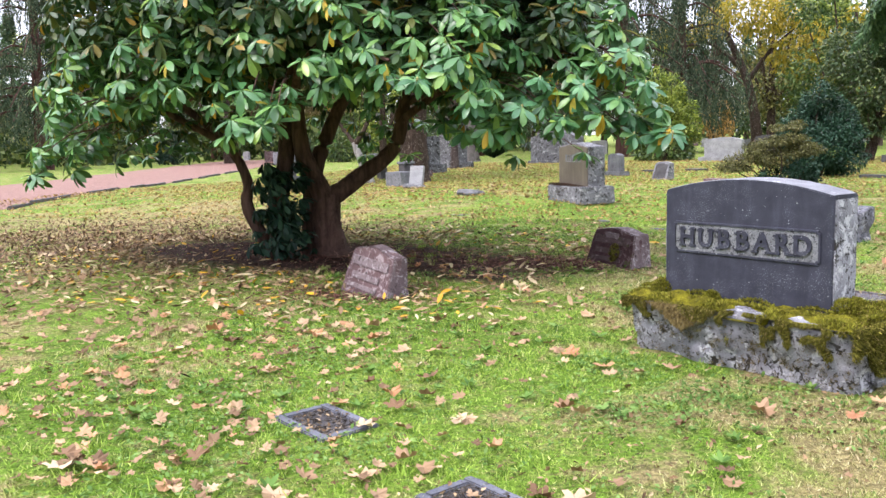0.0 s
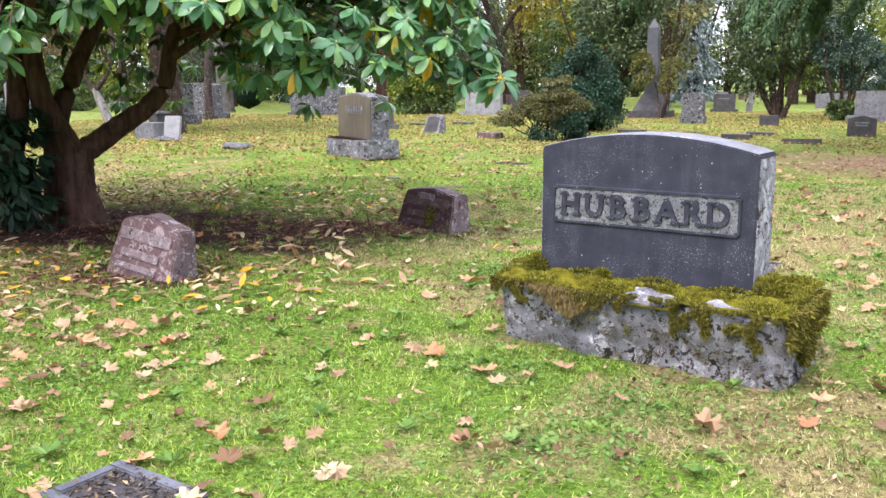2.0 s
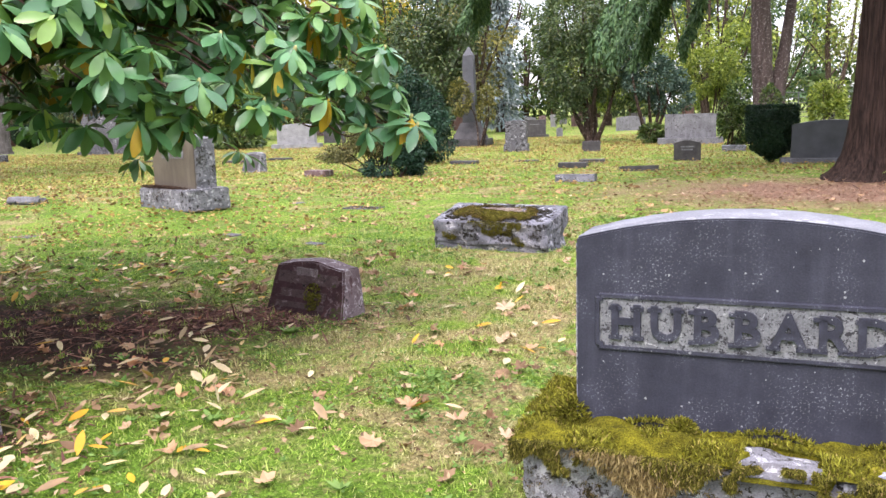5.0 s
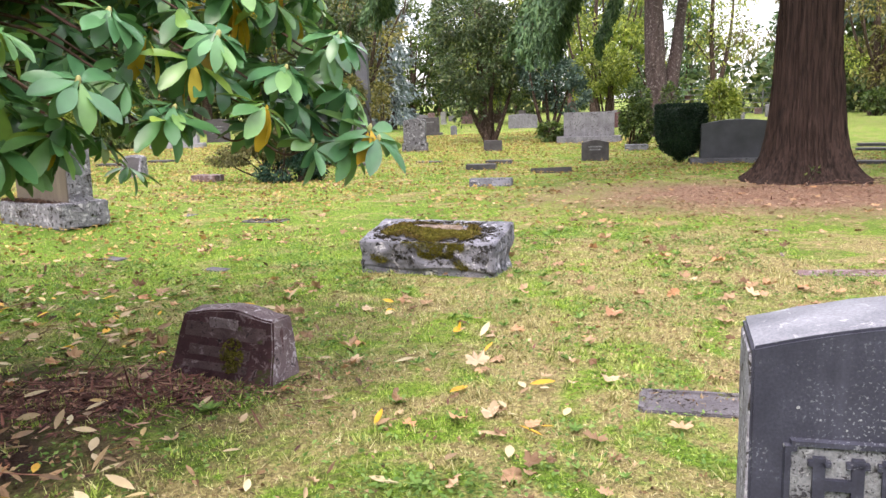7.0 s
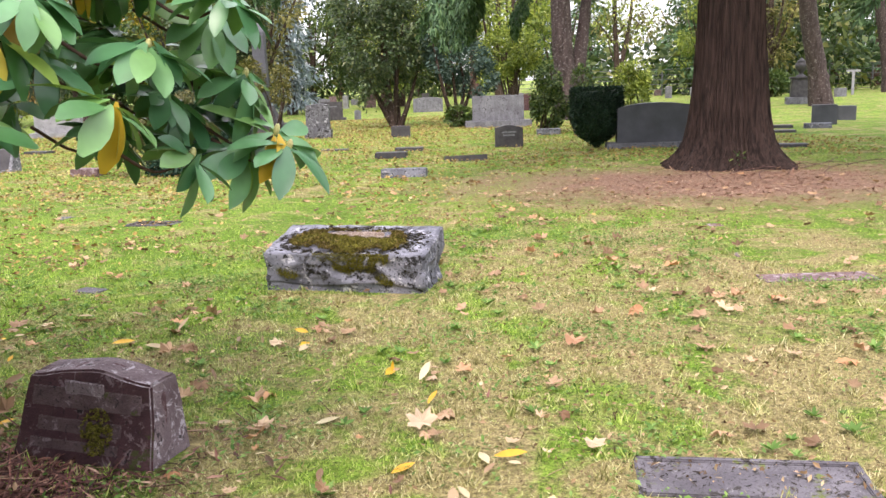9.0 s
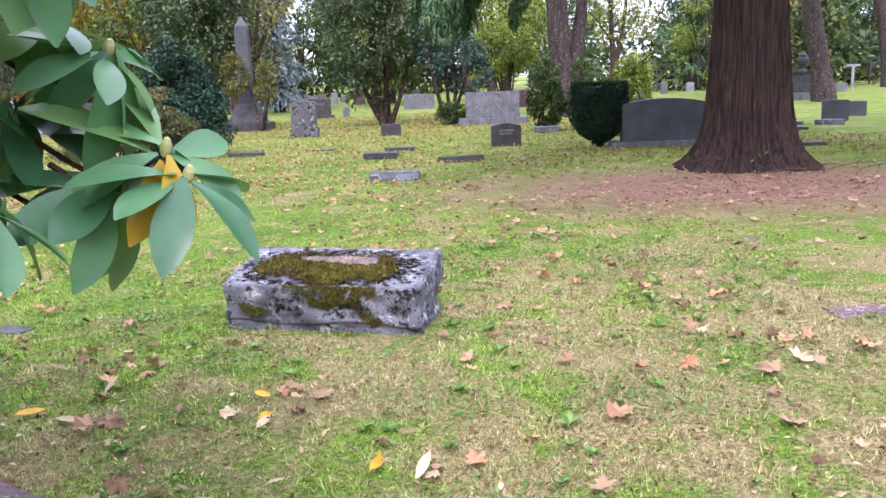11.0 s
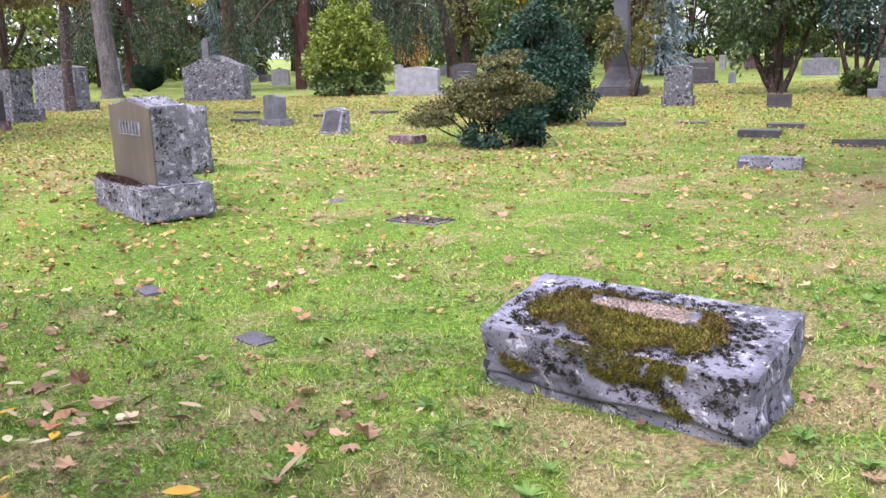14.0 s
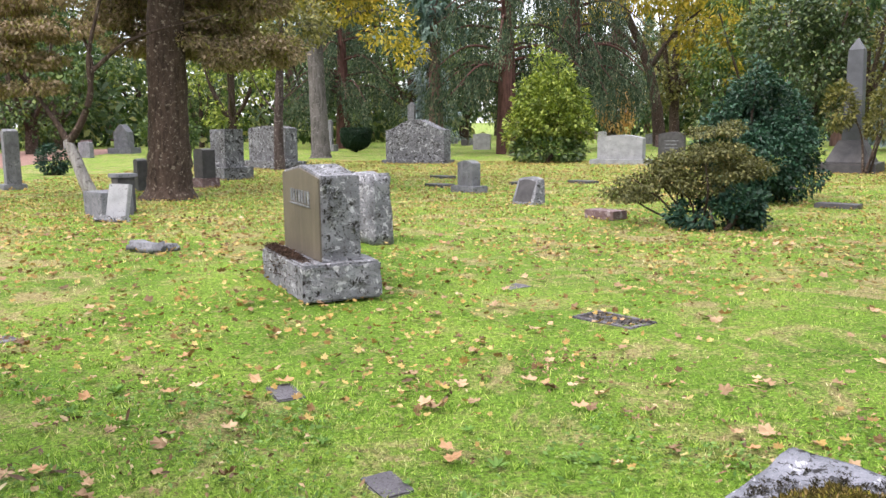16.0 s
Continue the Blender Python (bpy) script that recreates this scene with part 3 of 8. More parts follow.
def grass_material():
    m, t, b = nodes_of("grass_blades", 0.65, 0.2)
    rnd = t.nodes.new("ShaderNodeNewGeometry").outputs["Random Per Island"]
    lush = ramp(t, rnd, [(0, (0.050, 0.110, 0.012)), (0.35, (0.180, 0.305, 0.040)), (0.8, (0.355, 0.50, 0.085)), (0.96, (0.52, 0.59, 0.18)), (1, (0.56, 0.55, 0.27))])
    straw = ramp(t, rnd, [(0, (0.11, 0.10, 0.036)), (0.4, (0.30, 0.265, 0.105)), (0.75, (0.50, 0.44, 0.22)), (1, (0.68, 0.61, 0.39))])
    col = mix(t, dryness(t), lush, straw)
    clump = ramp(t, tex(t, 7.5, 5, "Position", 0.65), [(0.32, 0.30), (0.5, 0.53), (0.68, 0.74)])
    col = mix(t, 0.8, col, clump, "OVERLAY")
    t.links.new(col, b.inputs["Base Color"])
    tr = t.nodes.new("ShaderNodeBsdfTranslucent")
    t.links.new(col, tr.inputs[0])
    mx = t.nodes.new("ShaderNodeMixShader")
    mx.inputs[0].default_value = 0.3
    t.links.new(b.outputs[0], mx.inputs[1])
    t.links.new(tr.outputs[0], mx.inputs[2])
    t.links.new(mx.outputs[0], t.nodes["Material Output"].inputs[0])
    return m


GRASS = grass_material()
CLOVER = leaf_mat("clover_leaves", [(0, (0.050, 0.11, 0.022)), (0.5, (0.110, 0.205, 0.045)), (1, (0.19, 0.295, 0.085))], 0.7, 0.15, 0.25)


def lawn_material():
    m, t, b = nodes_of("mossy_lawn", 0.95, 0.12)
    P = "Position"
    green = ramp(t, tex(t, 0.8, 5, P, 0.6), [(0.3, (0.072, 0.150, 0.014)), (0.5, (0.120, 0.215, 0.024)), (0.72, (0.190, 0.285, 0.040))])
    fine = ramp(t, tex(t, 42, 6, P, 0.8), [(0.36, 0.05), (0.5, 0.45), (0.66, 0.95)])
    green = mix(t, 0.85, green, fine, "OVERLAY")
    dry = mix(t, 0.8, (0.30, 0.235, 0.115), fine, "OVERLAY")
    col = mix(t, dryness(t), green, dry)
    col = mix(t, ramp(t, tex(t, 14, 5, P, 0.7), [(0.52, 0), (0.66, 0.55)]), col, dry)
    col = mix(t, ramp(t, tex(t, 19, 5, P, 0.7, distort=0.3), [(0.585, 0), (0.67, 0.75)]), col, (0.050, 0.040, 0.020))
    # two bare places: needle litter under the redwood, leaf mould under the rhododendron with the crown's shade painted
    # into its dark colour
    geo = t.nodes.new("ShaderNodeNewGeometry").outputs["Position"]

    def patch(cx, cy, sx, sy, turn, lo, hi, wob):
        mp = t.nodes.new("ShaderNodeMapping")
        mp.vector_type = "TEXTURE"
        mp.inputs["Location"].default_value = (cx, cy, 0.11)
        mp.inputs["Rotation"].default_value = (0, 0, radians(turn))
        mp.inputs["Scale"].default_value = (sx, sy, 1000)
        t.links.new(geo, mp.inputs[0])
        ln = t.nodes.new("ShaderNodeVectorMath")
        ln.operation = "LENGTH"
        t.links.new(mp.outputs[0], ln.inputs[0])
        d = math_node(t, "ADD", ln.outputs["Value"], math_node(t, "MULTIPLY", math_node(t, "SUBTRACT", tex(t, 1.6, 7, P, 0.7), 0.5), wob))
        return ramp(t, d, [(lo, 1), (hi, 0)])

    speck = tex(t, 60, 4, P, 0.7)
    duff = ramp(t, speck, [(0.3, (0.12, 0.065, 0.045)), (0.55, (0.26, 0.165, 0.115)), (0.75, (0.42, 0.31, 0.22))])
    col = mix(t, patch(7.4, 15.0, 5.4, 3.2, -32, 0.35, 1.0, 0.9), col, duff)
    mould_and_shade = ramp(t, speck, [(0.3, (0.018, 0.010, 0.008)), (0.6, (0.050, 0.028, 0.020)), (0.8, (0.13, 0.075, 0.05))])
    col = mix(t, patch(-5.2, 9.3, 4.4, 1.7, -10, 0.55, 1.05, 0.8), col, mould_and_shade)
    col = mix(t, patch(-1.95, 9.0, 0.85, 0.42, -20, 0.5, 0.95, 0.6), col, mould_and_shade)
    col = mix(t, patch(-2.6, 8.2, 1.2, 0.7, -25, 0.2, 0.8, 1.2), col, mould_and_shade)
    col = mix(t, patch(-3.35, 7.05, 0.75, 0.5, -30, 0.5, 0.95, 0.6), col, mould_and_shade)
    soil = ramp(t, speck, [(0.3, (0.055, 0.036, 0.022)), (0.6, (0.15, 0.10, 0.062)), (0.8, (0.30, 0.22, 0.13))])
    col = mix(t, math_node(t, "MULTIPLY", patch(-0.95, 10.3, 1.7, 1.05, 0, 0.4, 0.95, 1.3), 0.25), col, soil)
    t.links.new(col, b.inputs["Base Color"])
    bump(t, b, math_node(t, "ADD", tex(t, 70, 5, P, 0.7), math_node(t, "MULTIPLY", tex(t, 7, 4, P), 0.8)), 0.9, 0.03)
    return m


LAWN = lawn_material()
ROAD = stone_mat("leafy_gravel", (0.13, 0.065, 0.052), (0.24, 0.135, 0.108), pale=(0.38, 0.26, 0.205), pale_at=0.58, scale=8, relief=0.6)

# ---- the ground ----
def axis(lo, hi, fine, far):
    core = np.arange(lo, hi + fine / 2, fine)
    k = np.arange(1, 26)
    out = far * (k / 25) ** 2.2
    return np.concatenate([lo - out[::-1], core, hi + out])


gx, gy = axis(-14, 14, 0.16, 900), axis(-4, 34, 0.16, 900)
X, Y = np.meshgrid(gx, gy, indexing="xy")
Z = height(X, Y)
gv = np.stack([X.ravel(), Y.ravel(), Z.ravel()], 1)
nx, ny = len(gx), len(gy)
ii, jj = np.meshgrid(np.arange(ny - 1), np.arange(nx - 1), indexing="ij")
gq = np.stack([ii * nx + jj, ii * nx + jj + 1, (ii + 1) * nx + jj + 1, (ii + 1) * nx + jj], -1).reshape(-1, 4)
ground = put("ground", fast_mesh("ground", gv, gq), LAWN)
tagged(ground, "mossy green lawn with dry patches and bare litter", "lawn", kind="structure")

# the leaf-strewn gravel road in the west
rl = []
for k in range(40):
    s = -14 + k * 1.6
    e = 0.12 * math.sin(k * 1.3)
    bx, by = -15.9 - 0.36 * s + e, 14.4 + 0.93 * s
    for u in (0, 1.75, 3.5, 5.25, 7.0):
        rl.append((bx - 0.93 * u, by - 0.36 * u, gz(bx - 0.93 * u, by - 0.36 * u) + 0.012 + 0.05 * math.sin(u / 7 * math.pi)))
rq = [(k * 5 + j, (k + 1) * 5 + j, (k + 1) * 5 + j + 1, k * 5 + j + 1) for k in range(39) for j in range(4)]
road = put("road", fast_mesh("road", rl, rq), ROAD)
tagged(road, "gravel cemetery road covered in reddish fallen leaves", "road", kind="structure")

# ---- gravestones ----
def text_mesh(word, size, depth, offset=0.0, space=1.0):
    cu = bpy.data.curves.new("letters", "FONT")
    cu.body, cu.size, cu.extrude, cu.offset, cu.space_character = word, size, depth, offset, space
    cu.align_x, cu.align_y = "CENTER", "CENTER"
    cu.resolution_u = 3
    ob = bpy.data.objects.new("letters", cu)
    scene.collection.objects.link(ob)
    bpy.context.view_layer.update()
    me = bpy.data.meshes.new_from_object(ob.evaluated_get(bpy.context.evaluated_depsgraph_get()))
    bpy.data.objects.remove(ob)
    return me


def tufts(n, spread, normal_up, size, r, tilt=0.8):
    """Short moss or grass tufts at the points that spread(n) gives."""
    loc = spread(n)
    d = np.stack([r.normal(0, tilt, n), r.normal(0, tilt, n), np.full(n, 1.0)], 1) * 1.0 + normal_up
    return scatter(NEEDLE_WIDE, frames(d, r.uniform(0, 6.28, n)), loc, size * r.uniform(0.6, 1.4, n))


NEEDLE_WIDE = (np.array([(-0.13, 0, 0), (0.13, 0, 0), (0.06, 0.8, 0.08), (-0.04, 1.15, -0.05)]), np.array([(0, 1, 2, 3)]))

# the large slate monument on its mossy rough base
HUB = pose(-0.108, 5.265, 0, 0, 0, -31.8)
hub = thing("family_monument", HUB @ pose(0, 0, 0.07), "slate-blue arched granite gravestone on rough mossy base", "gravestone")
base_bm = block(1.48, 0.60, 0.40, 0.03, 18, 0.036, 5.5, 3.1)
for v in base_bm.verts:
    low = 1 - min(1, max(0, v.co.z / 0.4))
    if v.co.y < -0.1:
        v.co.y += 0.10 * low + 0.02 * math.sin(v.co.x * 9)
    v.co.x *= 1 - 0.03 * low
base = part("base", shift(base_bm, 0.02, 0.125, 0), STONE_LICHEN, hub, "rough lichened granite base", True)
die_pts = outline(1.09, 0.80, 0.075, "arch", 20)
die = part("die", shift(slab_profile(die_pts, 0.25, 0.006), 0, 0, 0.34), STONE_DARK, hub)


# dusty top strip of the slab, made paler to paint in sky light
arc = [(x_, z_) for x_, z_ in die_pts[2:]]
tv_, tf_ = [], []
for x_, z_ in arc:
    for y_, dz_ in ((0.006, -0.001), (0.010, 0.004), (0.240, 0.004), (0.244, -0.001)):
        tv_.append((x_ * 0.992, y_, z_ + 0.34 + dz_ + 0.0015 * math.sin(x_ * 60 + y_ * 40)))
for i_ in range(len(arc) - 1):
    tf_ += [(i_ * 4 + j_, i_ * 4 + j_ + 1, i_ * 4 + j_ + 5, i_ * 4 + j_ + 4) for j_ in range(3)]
put("top_crust", fast_mesh("top_crust", tv_, tf_), STONE_TOP_LIT, hub, "pale weathered top of the slab, lightened as by the sky")
for sx in (1, -1):
    part("side_face", shift(block(0.008, 0.235, 0.70, 0.002, 8, 0.003, 20, sx), sx * 0.545, 0.125, 0.345), STONE_LICHEN, hub, "rough lichened side of the slab")


def frame_panel(w, h, cut, y, z):
    bm = bmesh.new()
    c = cut
    pts = [(-w / 2 + c, 0), (w / 2 - c, 0), (w / 2 - c, c), (w / 2, c), (w / 2, h - c), (w / 2 - c, h - c), (w / 2 - c, h), (-w / 2 + c, h), (-w / 2 + c, h - c), (-w / 2, h - c), (-w / 2, c), (-w / 2 + c, c)]
    f = bm.faces.new([bm.verts.new((a, y, z + b)) for a, b in pts])
    return bm, f, pts


bm, f, pts = frame_panel(0.93, 0.165, 0.012, -0.004, 0.70)
r_ = bmesh.ops.extrude_face_region(bm, geom=[f])
bmesh.ops.translate(bm, vec=(0, 0.003, 0), verts=[g for g in r_["geom"] if isinstance(g, bmesh.types.BMVert)])
bmesh.ops.recalc_face_normals(bm, faces=bm.faces)
panel = part("name_panel", bm, STONE_PANEL, die, "pale pitted name panel")
rim_v, rim_f = [], []
pp = [(a, 0.70 + b) for a, b in pts]
cx, cz = 0, 0.7825
n = len(pp)
for k, (a, b) in enumerate(pp):
    sa, sb = (1 if a > 0 else -1), (1 if b > cz else -1)
    rim_v += [(a, -0.002, b), (a, -0.011, b), (a + 0.011 * sa, -0.011, b + 0.011 * sb), (a + 0.015 * sa, -0.001, b + 0.015 * sb)]
for k in range(n):
    a, b = k * 4, ((k + 1) % n) * 4
    rim_f += [(a + j, a + j + 1, b + j + 1, b + j) for j in range(3)]
rim_me = fast_mesh("panel_rim", rim_v, rim_f, False)
put("panel_rim", rim_me, STONE_DARK, die)
letters = "HUBBARD"
xs = [-0.375, -0.245, -0.12, 0.005, 0.13, 0.255, 0.375]
for ch, lx in zip(letters, xs):
    me = text_mesh(ch, 0.155, 0.009, 0.0045)
    lt = put("letter", me, STONE_DARK, die)
    lt.matrix_basis = pose(lx, -0.008, 0.7815, 90, 0, 0) @ Matrix.Diagonal((0.98, 1.0, 1, 1))
    # slab serifs at the ends of the upright strokes
    feet = {"H": (-0.036, 0.036), "U": (-0.036, 0.036), "B": (-0.032,), "A": (-0.044, 0.044), "R": (-0.034, 0.038), "D": (-0.036,)}[ch]
    for fx in feet:
        for top in (0, 1):
            if (ch == "A" and top) or (ch == "R" and top and fx > 0) or (ch == "U" and not top):
                continue
            part("serif", shift(block(0.044, 0.017, 0.013, 0.001), lx + fx, -0.0085, 0.775 + (0.050 if top else -0.050)), STONE_DARK, die)

rm = np.random.default_rng(21)


def moss_on_base(n):
    x = rm.uniform(-0.73, 0.76, n)
    y = rm.uniform(-0.19, 0.43, n)
    keep = ((y < 0.02) | (y > 0.25) | (np.abs(x) > 0.56)) & ~((np.abs(x - 0.13) < 0.11 + 0.03 * np.sin(x * 40)) & (y < -0.05))
    x, y = x[keep], y[keep]
    z = 0.41 + 0.018 * np.sin(x * 17) * np.cos(y * 21) + 0.02 * (y > -0.02) - 0.03 * smooth((-y - 0.12) / 0.08)
    return np.stack([x, y, z], 1)


def moss_mass(points, size, tilt, r, lift):
    n = len(points)
    d = np.stack([r.normal(0, tilt, n), r.normal(0, tilt, n), np.ones(n)], 1) + np.asarray(lift)
    return scatter(NEEDLE_WIDE, frames(d, r.uniform(0, 6.28, n)), points, size * r.uniform(0.6, 1.5, n))


def cushion(w, d, h, nx_, ny_, edge, seed):
    """A lumpy moss cushion that thins out at its edge."""
    r = np.random.default_rng(seed)
    xs_, ys_ = np.linspace(-w / 2, w / 2, nx_), np.linspace(-d / 2, d / 2, ny_)
    v = []
    for y in ys_:
        for x in xs_:
            e = min(w / 2 - abs(x), d / 2 - abs(y)) / edge
            z = h * (float(smooth(e)) - 0.25) * (0.7 + 0.6 * noise.noise(Vector((x * 9 + seed, y * 9, 0.3))) + 0.3 * noise.noise(Vector((x * 30, y * 30, seed))))
            v.append((x, y, z))
    q = [(j * nx_ + i, j * nx_ + i + 1, (j + 1) * nx_ + i + 1, (j + 1) * nx_ + i) for j in range(ny_ - 1) for i in range(nx_ - 1)]
    return np.array(v), np.array(q)


cu_v, cu_f = cushion(1.50, 0.63, 0.05, 90, 40, 0.10, 3)
bare = (np.abs(cu_v[:, 0] - 0.11) < 0.12 + 0.02 * np.sin(cu_v[:, 1] * 60)) & (cu_v[:, 1] < -0.16)
cu_v[:, 2] = np.where(bare, -0.05, cu_v[:, 2])
put("moss_bed", fast_mesh("moss_bed", cu_v + np.array([0.02, 0.12, 0.405]), cu_f), MOSS_BED, hub)
pts_top = moss_on_base(44000)
mv = [moss_mass(pts_top, 0.018, 0.8, rm, (0, 0, 0))]
# clumps heaped against the foot of the slab
for cxm, cym, rad in ((-0.57, 0.02, 0.075), (-0.19, -0.02, 0.045), (0.60, 0.05, 0.085), (0.57, 0.20, 0.07), (-0.58, 0.2, 0.07)):
    k = 1900
    u = rm.normal(0, 1, (k, 3))
    u /= np.linalg.norm(u, axis=1)[:, None]
    u[:, 2] = np.abs(u[:, 2])
    p = u * rad * np.array([1, 0.8, 1.1]) + np.array([cxm, cym, 0.41])
    n_ = len(p)
    mv.append(scatter(NEEDLE_WIDE, frames(u + rm.normal(0, 0.4, (k, 3)), rm.uniform(0, 6, k)), p, 0.017 * rm.uniform(0.6, 1.4, k)))
mmv, mmf = join(mv)
put("moss", fast_mesh("moss", mmv, mmf), MOSS, hub, "bright yellow-green moss")["kind"] = "stuff"
# moss that hangs over the front and the sides of the base
k = 52000
x = rm.uniform(-0.73, 0.76, k)
reach = 0.075 + 0.10 * (0.5 + 0.5 * np.sin(x * 5.2 + 1.0)) * (0.6 + 0.4 * np.sin(x * 17 + 0.4)) + 0.05 * np.sin(x * 31)
reach = np.where(np.abs(x - 0.13) < 0.10, 0.01, reach)
reach = np.where(x > 0.5, reach + 0.08, reach) + 0.06 * np.exp(-((x - 0.33) / 0.10) ** 2)
dz = rm.uniform(0, 1, k) ** 1.2 * np.clip(reach, 0.01, 0.3)
gap = np.array([noise.noise(Vector((a_ * 14, 0.2, b_ * 16))) for a_, b_ in zip(x, dz)])
sel = gap > -0.12 + 0.9 * dz / 0.2 * 0.45
x, dz = x[sel], dz[sel]
k = len(x)
p = np.stack([x, -0.195 + 0.02 * np.sin(x * 9) + 0.25 * dz * 0.35 + rm.normal(0, 0.006, k), 0.405 - dz], 1)
d = np.stack([rm.normal(0, 0.4, k), -0.7 + rm.normal(0, 0.4, k), -0.7 + rm.normal(0, 0.5, k)], 1)
a1 = scatter(NEEDLE_WIDE, frames(d, rm.uniform(0, 6, k)), p, 0.013 * rm.uniform(0.6, 1.4, k))
k2 = 20000
y2 = rm.uniform(-0.18, 0.42, k2)
p2 = np.stack([np.full(k2, 0.765) + rm.normal(0, 0.012, k2), y2, 0.41 - rm.uniform(0, 1, k2) ** 1.3 * (0.22 + 0.08 * np.sin(y2 * 14))], 1)
d2 = np.stack([0.8 + rm.normal(0, 0.3, k2), rm.normal(0, 0.4, k2), -0.5 + rm.normal(0, 0.4, k2)], 1)
a2 = scatter(NEEDLE_WIDE, frames(d2, rm.uniform(0, 6, k2)), p2, 0.016 * rm.uniform(0.6, 1.4, k2))
hv, hf = join([a1, a2])
put("hanging_moss", fast_mesh("hanging_moss", hv, hf), MOSS_DARK, hub, "dark olive moss over the edge")["kind"] = "stuff"
sp = np.stack([rm.uniform(-0.72, 0.74, 150), np.zeros(150), rm.uniform(0.05, 0.34, 150)], 1)
sp[:, 1] = -0.188 + 0.10 * (1 - sp[:, 2] / 0.4) + 0.02 * np.sin(sp[:, 0] * 9)
spl = np.repeat(sp, 40, axis=0) + rm.normal(0, 1, (6000, 3)) * np.array([0.013, 0.006, 0.012]) * np.repeat(rm.uniform(0.4, 1.5, (150, 1)), 40, axis=0)
spd = np.stack([rm.normal(0, 0.5, 6000), -0.9 + rm.normal(0, 0.3, 6000), rm.normal(0, 0.5, 6000)], 1)
put("moss_crust", fast_mesh("moss_crust", *scatter(NEEDLE_WIDE, frames(spd, rm.uniform(0, 6, 6000)), spl, 0.010 * rm.uniform(0.6, 1.4, 6000))), MOSS_OLD, hub, "small brown-green moss spots")["kind"] = "stuff"
k = 3400
x = rm.normal(-0.29, 0.085, k)
p = np.stack([x, -0.208 + rm.normal(0, 0.008, k), 0.40 - rm.uniform(0, 1, k) * (0.15 - 0.6 * np.abs(x + 0.27)).clip(0.02, 0.2)], 1)
d = np.stack([rm.normal(0, 0.6, k), -0.4 + rm.normal(0, 0.35, k), -np.ones(k)], 1)
dv = scatter(NEEDLE, frames(d, rm.uniform(0, 6, k)), p, 0.034 * rm.uniform(0.5, 1.3, k))
put("dry_moss", fast_mesh("dry_moss", *dv), MOSS_DRY, hub, "dry straw-coloured moss")["kind"] = "stuff"

# the rough pedestal stone with a sunken, mossy top
box_t = thing("pedestal_stone", pose(0.563, 11.697, 0.085, 0, 0, -37.5) @ Matrix.Diagonal((1.012, 0.75, 1, 1)), "rough blue-grey stone pedestal block with mossy top", "gravestone base")
PW, PD = 1.30, 0.79


def ped_top(y):
    """Height of the stone's top, which rises a little to the back."""
    return 0.324 + 0.128 * (y / PD + 0.5)


bb = block(PW, PD, 0.40, 0.014, 38, 0.012, 6.0, 8.4)
for v in bb.verts:
    if v.co.z > 0.34:
        v.co.z = ped_top(v.co.y) + (v.co.z - 0.40) * 0.5 - 0.010 * max(0, noise.noise(Vector((v.co.x * 5, v.co.y * 5, 2))))
    else:
        w_ = math.sin(math.pi * min(1, max(0, v.co.z / 0.345)))
        q = noise.noise(Vector((v.co.x * 3.2, v.co.y * 3.2, v.co.z * 5))) + 0.7 * abs(noise.noise(Vector((v.co.x * 6 + v.co.z * 5, 4 + v.co.y * 7, v.co.z * 9 - v.co.x * 4))))
        under = max(0, 1 - v.co.z / 0.13) + 0.25 * max(0, 1 - v.co.z / 0.24)
        chip = 1 - 2 * abs(noise.noise(Vector((v.co.x * 4.5 + v.co.z * 3, v.co.y * 4.5, v.co.z * 5 + 11))))
        q += 0.5 * chip
        ledge = float(1 - smooth(np.array((v.co.z - 0.085 - 0.02 * math.sin(v.co.x * 7)) / 0.02)))
        if v.co.y < -0.3:
            v.co.y += 0.045 * w_ * q + 0.014 * under + 0.020 * ledge
        if v.co.x > 0.5:
            v.co.x -= 0.040 * w_ * q + 0.006 * under + 0.010 * ledge
        if v.co.x < -0.5:
            v.co.x += 0.015 * w_ * q
        v.co.z *= ped_top(v.co.y) / 0.385
part("block", bb, STONE_BOX, box_t, "", True)
mo = []
k = 46000
x, y = rm.uniform(-0.58, 0.58, k), rm.uniform(-0.40, 0.34, k)
nz_ = np.array([noise.noise(Vector((a_ * 5, b_ * 5, 0.7))) + 0.6 * noise.noise(Vector((a_ * 14, b_ * 14, 3.1))) for a_, b_ in zip(x, y)])
outer = (np.abs(x + 0.01) / 0.49) ** 2.2 + (np.abs(y + 0.03 + 0.08 * np.exp(-(x - 0.06) ** 2 / 0.05)) / 0.30) ** 2.2 + 0.36 * nz_
inner = np.maximum(np.abs(x - 0.0) / 0.27, np.abs(y - 0.09) / 0.085) + 0.25 * nz_
keep = (outer < 0.95) & (inner > 1.0) & ((y < 0.2) | (nz_ > 0.1))
edge_ = np.clip((0.95 - outer) / 0.5, 0, 1) * np.clip((inner - 1.0) / 0.4, 0, 1)
p = np.stack([x, y, ped_top(y) - 0.002 + (0.030 * np.sqrt(edge_) + 0.010) * np.clip(nz_ + 0.7, 0, 1.2)], 1)[keep]
tone = rm.uniform(0, 1, len(p)) < 0.75 - 0.75 * edge_[keep] + 0.4 * nz_[keep]
mo.append(moss_mass(p[~tone], 0.017, 0.9, rm, (0, 0, 0)))
put("olive_moss", fast_mesh("olive_moss", *moss_mass(p[tone] + np.array([0, 0, 0.004]), 0.017, 0.9, rm, (0, 0, 0))), MOSS_OLD, box_t, "rusty olive old moss")["kind"] = "stuff"
k = 15000
x, t_ = rm.uniform(-0.30, 0.40, k), rm.uniform(0, 1, k)
